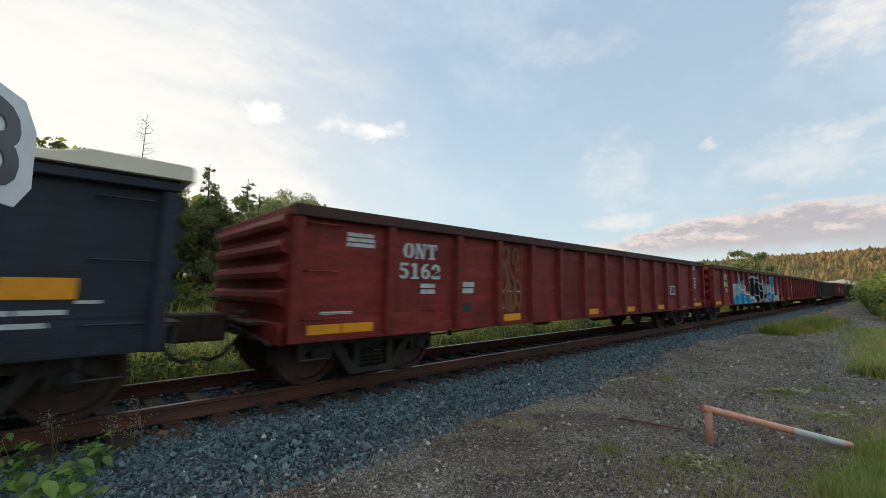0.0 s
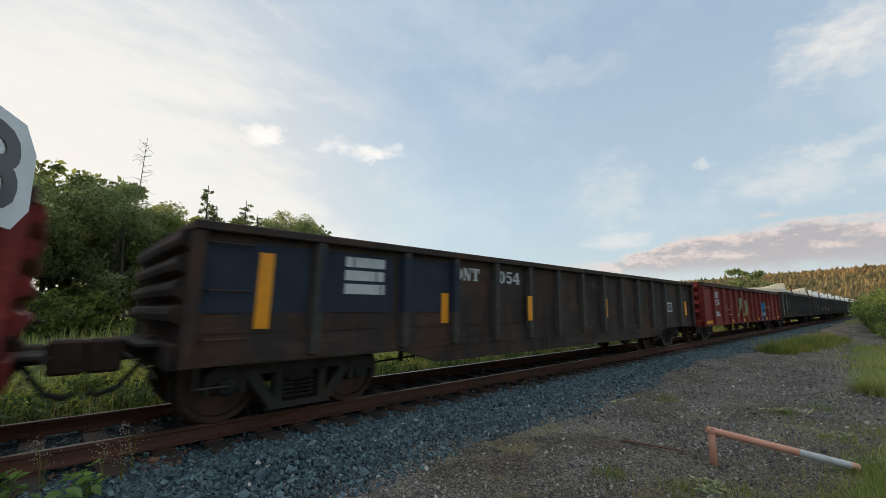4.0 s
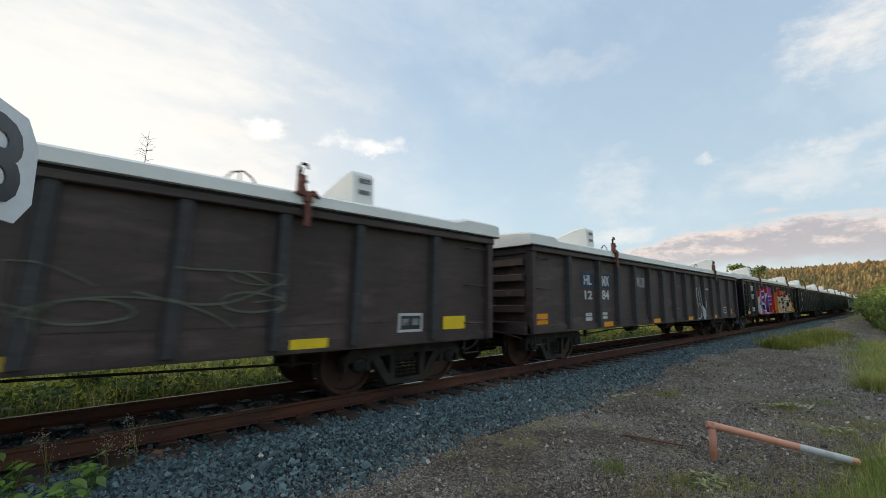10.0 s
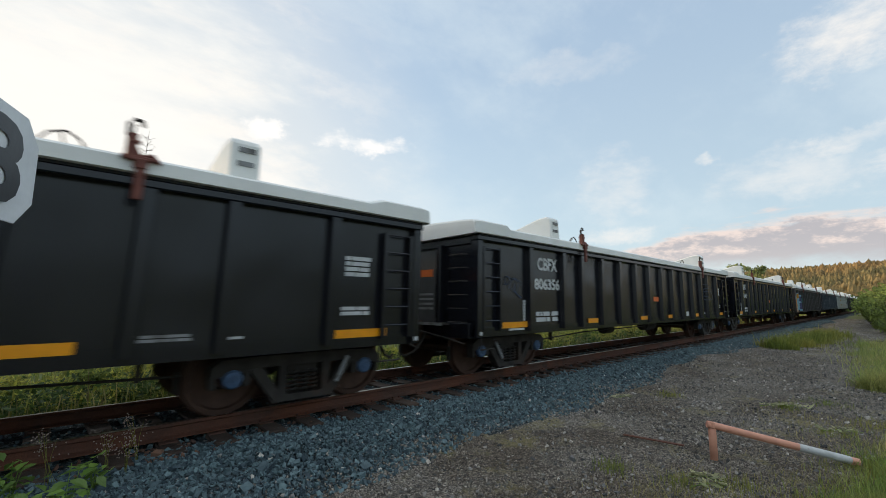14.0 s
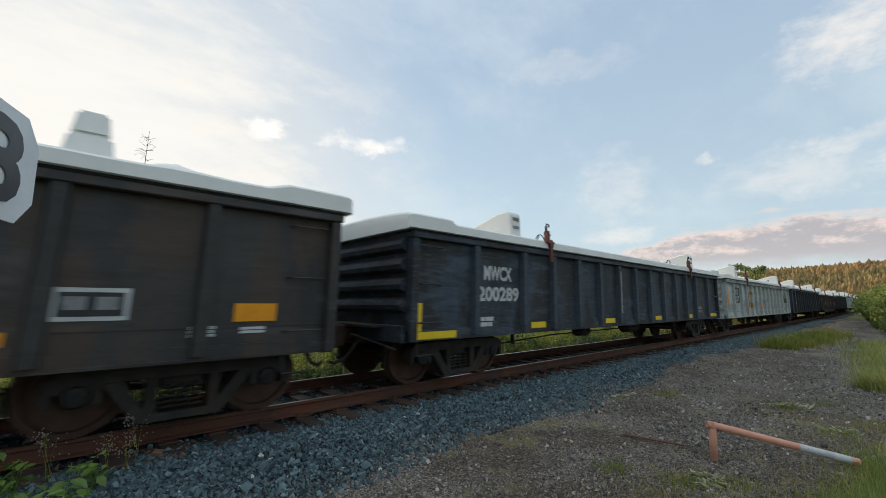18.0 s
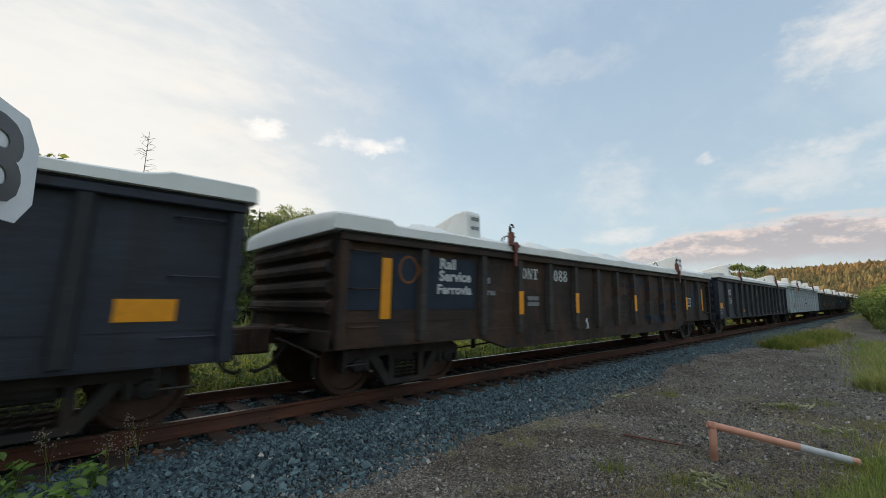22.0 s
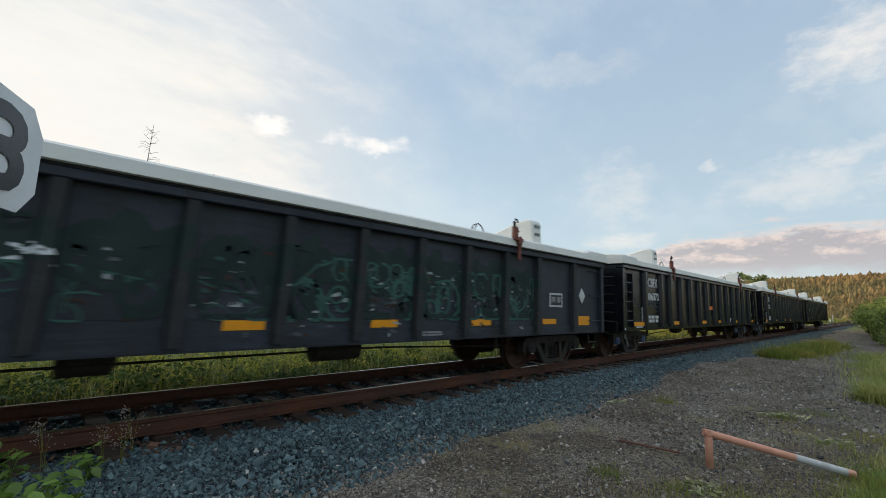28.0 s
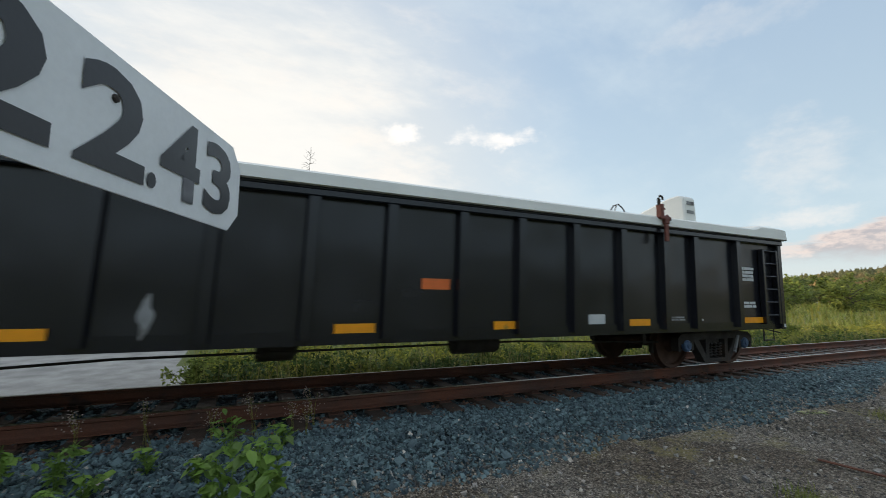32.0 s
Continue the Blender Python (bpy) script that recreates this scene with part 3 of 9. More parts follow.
def stones(name, count, area, size, mat, seed, label, lift=0.35):
    """Many small angular stones, scattered over the ground; area(rng, n) gives their places."""
    rng = np.random.default_rng(seed)
    base = np.array([(a_, b_ * 0.8, c_ * 0.55) for a_ in (-1, 1) for b_ in (-1, 1) for c_ in (-1, 1)], float) * 0.72
    tri = np.array([(0, 1, 3), (0, 3, 2), (4, 6, 7), (4, 7, 5), (0, 4, 5), (0, 5, 1), (2, 3, 7), (2, 7, 6), (0, 2, 6), (0, 6, 4), (1, 5, 7), (1, 7, 3)])
    xy = area(rng, count)
    s = size * rng.lognormal(0, 0.3, count)
    v = base[None] * rng.uniform(0.6, 1.35, (count, 1, 3)) + rng.uniform(-0.3, 0.3, (count, 8, 3))
    q = rng.normal(size=(count, 4))
    q /= np.linalg.norm(q, axis=1)[:, None]
    w, x, y, z = q.T
    rot = np.stack([1 - 2 * (y * y + z * z), 2 * (x * y - w * z), 2 * (x * z + w * y), 2 * (x * y + w * z), 1 - 2 * (x * x + z * z),
                    2 * (y * z - w * x), 2 * (x * z - w * y), 2 * (y * z + w * x), 1 - 2 * (x * x + y * y)], 1).reshape(-1, 3, 3)
    v = np.einsum("nij,nkj->nki", rot, v) * s[:, None, None]
    zz = np.array([ground_height(a_, b_) for a_, b_ in xy])
    v += np.concatenate([xy, (zz + s * lift)[:, None]], 1)[:, None, :]
    f = tri[None] + 8 * np.arange(count)[:, None, None]
    return tagged(new(name, from_arrays(name, v.reshape(-1, 3), f.reshape(-1, 3), mat)), label, "stones", kind="stuff")


def along(x0, x1, y0, y1, power=2.2):
    def area(rng, n):
        x = x0 + (x1 - x0) * rng.random(n) ** power
        return np.stack([x, rng.uniform(y0, y1, n)], 1)
    return area


def shoulder(rng, n):
    x = -5 + 62 * rng.random(n) ** 2.0
    low = np.interp(x, [-5, 0, 4, 8, 14, 25, 60], [3.5, 3.6, 3.85, 4.15, 4.35, 4.4, 4.4]) - 0.25 + 0.2 * np.sin(x * 0.55) + 0.1 * np.sin(x * 1.7)
    u = rng.random(n) ** 0.75
    return np.stack([x, low + (5.40 - low) * u], 1)


CURVE_AT, CURVE_R = 140.0, 250.0


def line_at(d):
    """The track's centre line d metres along: (x, y from the straight, heading); far off it bends away behind the meadow."""
    k = max(0.0, d - CURVE_AT) / CURVE_R
    if k == 0:
        return d, 0.0, 0.0
    return CURVE_AT + CURVE_R * math.sin(k), CURVE_R * (1 - math.cos(k)), k


def swept(points):
    """A section (across, up) drawn along the line of the track."""
    bm = bmesh.new()
    rings = []
    for d in (-400, *range(-20, 141, 20), *range(148, 430, 8)):
        x, y, k = line_at(d)
        rings.append([bm.verts.new((x - p * math.sin(k), y + p * math.cos(k), z)) for p, z in points])
    n = len(points)
    for a_, b_ in zip(rings, rings[1:]):
        for j in range(n):
            bm.faces.new((a_[j], a_[(j + 1) % n], b_[(j + 1) % n], b_[j]))
    bm.faces.new(rings[0][::-1])
    bm.faces.new(rings[-1])
    bmesh.ops.recalc_face_normals(bm, faces=bm.faces[:])
    return bm


def make_track():
    track = tagged(new("railway_track"), "rusty rails on dark timber ties in grey ballast", "railway track", kind="structure")
    track.location = (0, TRACK_Y, 0)
    head, foot = 0.037, 0.075
    web = [(-foot, -0.17), (foot, -0.17), (foot, -0.157), (0.02, -0.135), (0.011, -0.12), (0.011, -0.05), (head, -0.036), (head, -0.006),
           (0.029, -0.001), (-0.029, -0.001), (-head, -0.006), (-head, -0.036), (-0.011, -0.05), (-0.011, -0.12), (-0.02, -0.135), (-foot, -0.157)]
    for s in (-0.752, 0.752):
        rail = part("rail", swept([(y + s, z) for y, z in web]), RAIL_RUST, track, "brown rusty steel rail")
        part("rail_head", swept([(s - 0.027, -0.003), (s + 0.027, -0.003), (s + 0.027, 0.0015), (s - 0.027, 0.0015)]), RAIL_TOP, rail, "polished running surface of rail")
    tie = mesh_from("tie", boxes((-0.115, 0.115, -1.3, 1.3, -0.37, -0.185), bevel=0.012), TIE_WOOD)
    plate = mesh_from("tie_plate", boxes((-0.09, 0.09, -0.17, 0.17, -0.187, -0.168), (-0.07, -0.05, -0.105, -0.08, -0.17, -0.14), (0.05, 0.07, 0.08, 0.105, -0.17, -0.14),
                                         (0.05, 0.07, -0.105, -0.08, -0.17, -0.14)), RAIL_RUST)
    rng = random.Random(5)
    for i in range(150):
        t = part("tie", tie, TIE_WOOD, track)
        t.matrix_basis = pose(-14 + i * 0.52 + rng.uniform(-0.03, 0.03), rng.uniform(-0.05, 0.05), rng.uniform(-0.012, 0.006), 0, 0, rng.uniform(-1.5, 1.5))
        for s in (-0.752, 0.752):
            p = part("tie_plate", plate, RAIL_RUST, t)
            p.location = (0, s, 0)
    far = boxes(*[(64.2 + i * 0.52, 64.43 + i * 0.52, -1.3, 1.3, -0.37, -0.185) for i in range(145)])
    tagged(part("tie_row", far, TIE_WOOD, track), kind="stuff")


# ---- lettering and painted marks ----
def lettering(car, text, x0, x1, z0, z1, y, mat=None, bold=0.012, name="lettering"):
    """Painted letters that fill the field x0..x1, z0..z1 on a side facing the near side (y is its plane)."""
    cu = bpy.data.curves.new(name, "FONT")
    cu.body, cu.align_x, cu.offset = text, "LEFT", bold
    cu.resolution_u = 3
    ob = bpy.data.objects.new(name, cu)
    me = bpy.data.meshes.new_from_object(ob)
    bpy.data.objects.remove(ob)
    bpy.data.curves.remove(cu)
    co = np.empty(len(me.vertices) * 3)
    me.vertices.foreach_get("co", co)
    co = co.reshape(-1, 3)
    lo, hi = co.min(0), co.max(0)
    out = np.empty_like(co)
    out[:, 0] = x0 + (co[:, 0] - lo[0]) / (hi[0] - lo[0]) * (x1 - x0)
    out[:, 1] = y
    out[:, 2] = z0 + (co[:, 1] - lo[1]) / (hi[1] - lo[1]) * (z1 - z0)
    me.vertices.foreach_set("co", out.ravel())
    me.materials.clear()
    me.materials.append(mat or LETTER)
    me.update()
    return part(name, me, mat or LETTER, car)


def slab_glyph(ch):
    """Polygons of one fat stencil letter with slab feet, in a unit square."""
    def rect(a_, b_, c_, d_):
        return [(a_, c_), (b_, c_), (b_, d_), (a_, d_)]

    def ring(cx, cz, rx, rz, ix, iz, a0=0, a1=360):
        n = max(6, int(abs(a1 - a0) / 18))
        ks = [radians(a0 + (a1 - a0) * i / n) for i in range(n + 1)]
        return [[(cx + rx * math.cos(k), cz + rz * math.sin(k)), (cx + rx * math.cos(j), cz + rz * math.sin(j)),
                 (cx + ix * math.cos(j), cz + iz * math.sin(j)), (cx + ix * math.cos(k), cz + iz * math.sin(k))] for k, j in zip(ks, ks[1:])]

    return {
        "O": ring(0.5, 0.5, 0.5, 0.5, 0.17, 0.38, -80, 80) + ring(0.5, 0.5, 0.5, 0.5, 0.17, 0.38, 100, 260),
        "N": [rect(0.06, 0.22, 0, 1), rect(0, 0.3, 0, 0.12), [(0.0, 1), (0.36, 1), (0.92, 0), (0.6, 0)], rect(0.76, 0.92, 0.2, 1), rect(0.66, 1, 0.88, 1)],
        "T": [rect(0.33, 0.67, 0, 1), rect(0.18, 0.82, 0, 0.12), rect(0, 1, 0.86, 1), rect(0, 0.13, 0.64, 0.88), rect(0.87, 1, 0.64, 0.88)],
        "1": [rect(0.32, 0.68, 0, 1), rect(0.1, 0.9, 0, 0.12), [(0.1, 0.76), (0.34, 0.84), (0.34, 1), (0.1, 0.9)]],
        "2": ring(0.5, 0.69, 0.46, 0.31, 0.14, 0.17, 195, -40) + [[(0.94, 0.55), (0.58, 0.5), (0.04, 0.06), (0.04, 0.2)], rect(0.04, 0.96, 0, 0.2), rect(0.82, 0.96, 0, 0.32)],
        "4": [rect(0.52, 0.84, 0, 1), rect(0, 1, 0.22, 0.38), [(0, 0.38), (0.18, 0.38), (0.6, 1), (0.5, 1)], rect(0.4, 0.96, 0, 0.1)],
        "5": [rect(0.12, 0.9, 0.83, 1), rect(0.12, 0.26, 0.5, 0.9)] + ring(0.48, 0.33, 0.48, 0.33, 0.14, 0.18, -155, 125),
        "6": ring(0.5, 0.32, 0.48, 0.32, 0.17, 0.18) + ring(0.62, 0.5, 0.6, 0.5, 0.26, 0.37, 70, 195),
        "8": ring(0.5, 0.27, 0.5, 0.27, 0.19, 0.14) + ring(0.5, 0.76, 0.44, 0.24, 0.16, 0.12),
        "0": ring(0.5, 0.5, 0.47, 0.5, 0.15, 0.37),
    }[ch]


def slab_lettering(car, text, x0, x1, z0, z1, y, mat, name="lettering"):
    """Fat stencil letters that fill the field x0..x1, z0..z1."""
    bm = bmesh.new()
    step = (x1 - x0) / (len(text) - 0.1)
    for i, ch in enumerate(text):
        for k, poly in enumerate(slab_glyph(ch)):
            f = bm.faces.new([bm.verts.new((x0 + step * (i + 0.9 * p), y - 0.0001 * (k % 12), z0 + (z1 - z0) * q)) for p, q in poly])
            f.normal_update()
            if f.normal.y > 0:
                f.normal_flip()
    return part(name, bm, mat, car)


def bars(car, x0, x1, z0, z1, y, rows=2, words=3, mat=None, seed=0, name="small_lettering"):
    """Rows of small lettering too fine to read, as plain bars."""
    rng = random.Random(seed)
    bm = bmesh.new()
    step = (z1 - z0) / rows
    for r in range(rows):
        cuts = sorted(rng.uniform(0.15, 0.9) for _ in range(words - 1))
        edges = [0.0, *cuts, rng.uniform(0.85, 1.0)]
        for a_, b_ in zip(edges, edges[1:]):
            if b_ - a_ < 0.06:
                continue
            xa, xb = x0 + (x1 - x0) * a_, x0 + (x1 - x0) * (b_ - 0.03)
            za, zb = z1 - step * (r + 0.75), z1 - step * r
            bm.faces.new([bm.verts.new(p) for p in ((xa, y, za), (xb, y, za), (xb, y, zb), (xa, y, zb))])
    return part(name, bm, mat or LETTER, car)


def clip_x(poly, lo, hi):
    for sign, bound in ((1, lo), (-1, hi)):
        out = []
        for i, p in enumerate(poly):
            q = poly[(i + 1) % len(poly)]
            a_, b_ = sign * (p[0] - bound), sign * (q[0] - bound)
            if a_ >= 0:
                out.append(p)
            if a_ * b_ < 0:
                k = a_ / (a_ - b_)
                out.append((p[0] + k * (q[0] - p[0]), p[1] + k * (q[1] - p[1])))
        poly = out
        if len(poly) < 3:
            return []
    return poly


def sprayed(car, spec, polys, mat, layer=0, name="graffiti"):
    """Painted shapes (polygons in x, z) that follow the sheets and ribs of a car's near side."""
    bm = bmesh.new()
    sheet, face = spec["sheet_y"], spec["rib_y"]
    xs, ys = [0.12], [sheet]
    for r in spec["ribs"]:
        xs += [r - 0.085, r - 0.06, r + 0.06, r + 0.085]
        ys += [sheet, face, face, sheet]
    xs.append(spec["L"] - 0.12)
    ys.append(sheet)
    lo, hi = spec["zb"] + 0.03, spec["zt"] - 0.16
    before, step = set(), 0
    for poly in polys:
        poly = [(x, min(hi, max(lo, z))) for x, z in poly]
        if len(before & set(poly)) < 2:
            step += 1
        before = set(poly)
        left, right = min(x for x, _ in poly), max(x for x, _ in poly)
        for a_, b_ in zip(xs, xs[1:]):
            if b_ < left or a_ > right:
                continue
            piece = clip_x(poly, a_, b_)
            for z0, z1, front in ((spec["zb"] + 0.162, 9.0, 0.0), (-9.0, spec["zb"] + 0.162, -1.526)):
                bit = [(x, z) for z, x in clip_x([(z, x) for x, z in piece], z0, z1)] if len(piece) >= 3 else []
                if len(bit) >= 3:
                    bm.faces.new([bm.verts.new((x, min(front, float(np.interp(x, xs, ys))) - 0.004 - 0.0025 * layer - 0.00008 * (step % 30), z)) for x, z in bit])
    bmesh.ops.remove_doubles(bm, verts=bm.verts[:], dist=0.00003)
    bmesh.ops.triangulate(bm, faces=bm.faces[:])
    for f in bm.faces:
        f.normal_update()
        if f.normal.y > 0:
            f.normal_flip()
    return part(name, bm, mat, car)


def blob(x, z, w, h, rng, lumps=5, rough=0.25, n=28, turn=0.0):
    """A soft-edged outline about (x, z)."""
    ph = [rng.uniform(0, 6.28) for _ in range(4)]
    pts = []
    for i in range(n):
        k = 2 * math.pi * i / n
        r = 1 + rough * (0.6 * math.sin(lumps * k + ph[0]) + 0.4 * math.sin((lumps + 2) * k + ph[1]))
        a_, b_ = w / 2 * r * math.cos(k), h / 2 * r * math.sin(k)
        pts.append((x + a_ * math.cos(turn) - b_ * math.sin(turn), z + a_ * math.sin(turn) + b_ * math.cos(turn)))
    return pts


def stroke(pts, width):
    """A brush stroke along a line of points, as a ribbon of quads."""
    k = len(pts)
    sides = []
    for i, (x, z) in enumerate(pts):
        (xa, za), (xb, zb) = pts[max(0, i - 1)], pts[min(k - 1, i + 1)]
        d = math.hypot(xb - xa, zb - za) or 1
        ex, ez = (xb - xa) / d * width / 2, (zb - za) / d * width / 2
        out = -0.5 if i == 0 else 0.5 if i == k - 1 else 0.0
        sides.append(((x - ez + ex * out, z + ex + ez * out), (x + ez + ex * out, z - ex + ez * out)))
    return [[a_, b_, d_, c_] for (a_, c_), (b_, d_) in zip(sides, sides[1:])]


# ---- bogie with its wheelsets ----
WHEEL_R = 0.457
BOGIE_IN = 1.52          # bogie centre behind the end of the car's body
HALF_BASE = 0.89


def make_bogie(cap_mat):
    """A two-axle freight bogie about its centre, on the rails."""
    bogie = new("bogie", mesh_from("bogie", boxes((-0.21, 0.21, -1.05, 1.05, 0.42, 0.70), (-0.14, 0.14, -0.3, 0.3, 0.70, 0.80), bevel=0.02), STEEL_DARK))
    for s in (-1, 1):
        y0, y1 = sorted((s * 0.97, s * 1.13))
        f = prism([(-1.13, 0.60), (-1.02, 0.68), (-0.62, 0.70), (0.62, 0.70), (1.02, 0.68), (1.13, 0.60), (1.13, 0.47), (1.0, 0.50), (0.78, 0.52),
                   (0.66, 0.56), (-0.66, 0.56), (-0.78, 0.52), (-1.0, 0.50), (-1.13, 0.47)], "y", y0, y1)
        for e_ in (-1, 1):
            prism([(e_ * 0.70, 0.54), (e_ * 0.56, 0.58), (e_ * 0.30, 0.20), (e_ * 0.38, 0.12)][::e_], "y", y0, y1, bm=f)
            prism([(e_ * 0.34, 0.56), (e_ * 0.24, 0.56), (e_ * 0.24, 0.20), (e_ * 0.34, 0.20)][::e_], "y", y0, y1, bm=f)
            prism([(e_ * 0.70, 0.54), (e_ * 0.77, 0.54), (e_ * 0.76, 0.36), (e_ * 0.69, 0.38)][::e_], "y", y0, y1, bm=f)
            prism([(e_ * 1.08, 0.50), (e_ * 1.14, 0.50), (e_ * 1.12, 0.36), (e_ * 1.06, 0.36)][::e_], "y", y0, y1, bm=f)
        prism([(-0.40, 0.12), (0.40, 0.12), (0.36, 0.20), (-0.36, 0.20)], "y", y0, y1, bm=f)
        part("side_frame", f, STEEL_DARK, bogie, "cast steel side frame of a bogie")
        for cx in (-0.14, 0.0, 0.14):
            helix = [(cx + 0.055 * math.cos(k), s * 1.05 + 0.055 * math.sin(k), 0.21 + 0.26 * k / 31.4) for k in np.linspace(0, 31.4, 41)]
            part("spring", rod(helix, 0.017, 5), STEEL_DARK, bogie, "coil spring between side frame and bolster")
        for e_ in (-1, 1):
            cap = turned([(0, 0.11), (0.05, 0.11), (0.07, 0.09), (0.075, 0.045), (0.09, 0.04)], 14, "y")
            for v in cap.verts:
                v.co = Vector((v.co.x + e_ * HALF_BASE, s * (1.09 + v.co.y), v.co.z + WHEEL_R))
            bmesh.ops.recalc_face_normals(cap, faces=cap.faces[:])
            part("bearing_cap", cap, cap_mat, bogie)
        shoe = boxes((-1.40, -1.365, s * 0.74 - 0.05, s * 0.74 + 0.05, 0.30, 0.55), bevel=0.01)
        part("brake_shoe", shoe, STEEL_DARK, bogie)
    ws = bmesh.new()
    for s in (-1, 1):
        prof = [(s * 0.68, 0.08), (s * 0.68, 0.13), (s * 0.705, 0.34), (s * 0.68, 0.40), (s * 0.68, 0.483), (s * 0.705, 0.483), (s * 0.72, 0.459),
                (s * 0.82, 0.452), (s * 0.82, 0.39), (s * 0.775, 0.375), (s * 0.76, 0.16), (s * 0.84, 0.13), (s * 0.84, 0.08)]
        turned(prof, 28, "y", ws)
    turned([(-1.08, 0.075), (-0.7, 0.09), (0.7, 0.09), (1.08, 0.075)], 12, "y", ws)
    bmesh.ops.create_cube(ws, size=1, matrix=Matrix.LocRotScale((0.25, -0.79, 0.05), None, (0.06, 0.012, 0.05)))
    wheel_mesh = mesh_from("wheelset", ws, WHEEL_STEEL)
    for e_ in (-1, 1):
        w = part("wheelset", wheel_mesh, WHEEL_STEEL, bogie, "rusty brown steel wheels on their axle")
        w.matrix_parent_inverse = Matrix.Translation((e_ * HALF_BASE, 0, WHEEL_R))
        w.rotation_mode = "QUATERNION"
    return bogie


# ---- covered and open gondola cars ----
def plain_ribs(L, first=1.5, second=2.95, n=13):
    inner = n - 4
    out = [first, second]
    step = (L - 2 * second) / (n - 3)
    out += [second + step * (i + 1) for i in range(n - 4)]
    return out + [L - second, L - first]


def wedge(cover, s, mat, zt):
    """A hump across the cover, high at the near edge and falling away across it, with two dark marks on its blunt end."""
    side = [(-1.46, zt + 0.14), (-1.43, zt + 0.68), (-1.34, zt + 0.74), (-1.1, zt + 0.72), (-0.6, zt + 0.58), (0.2, zt + 0.36), (0.8, zt + 0.26), (0.8, zt + 0.14)]
    hump = part("cover_hump", prism(side, "x", s - 0.17, s + 0.17, bevel=0.03), mat, cover, "wedge-shaped hump on the cover")
    part("hump_label", boxes((s - 0.09, s + 0.10, -1.452, -1.436, zt + 0.55, zt + 0.61)), FADED, hump)
    part("hump_label", boxes((s - 0.10, s + 0.09, -1.456, -1.442, zt + 0.38, zt + 0.44)), FADED, hump)


def turret(cover, s, mat, zt):
    """A small tapering cap that stands up from the cover."""
    bm = bmesh.new()
    for z0, z1, a_, b_ in ((zt + 0.10, zt + 0.48, 0.225, 0.175), (zt + 0.48, zt + 0.74, 0.16, 0.125)):
        lo = [bm.verts.new((s + p * a_, -1.05 + q * a_ * 1.3, z0)) for p, q in ((-1, -1), (1, -1), (1, 1), (-1, 1))]
        hi = [bm.verts.new((s + p * b_, -1.05 + q * b_ * 1.3, z1)) for p, q in ((-1, -1), (1, -1), (1, 1), (-1, 1))]
        bm.faces.new(hi)
        bm.faces.new(lo[::-1])
        for k in range(4):
            bm.faces.new((lo[k], lo[(k + 1) % 4], hi[(k + 1) % 4], hi[k]))
    bmesh.ops.bevel(bm, geom=bm.edges[:], offset=0.03, segments=2, affect="EDGES")
    part("cover_cap", bm, mat, cover, "tapering cap on the cover")


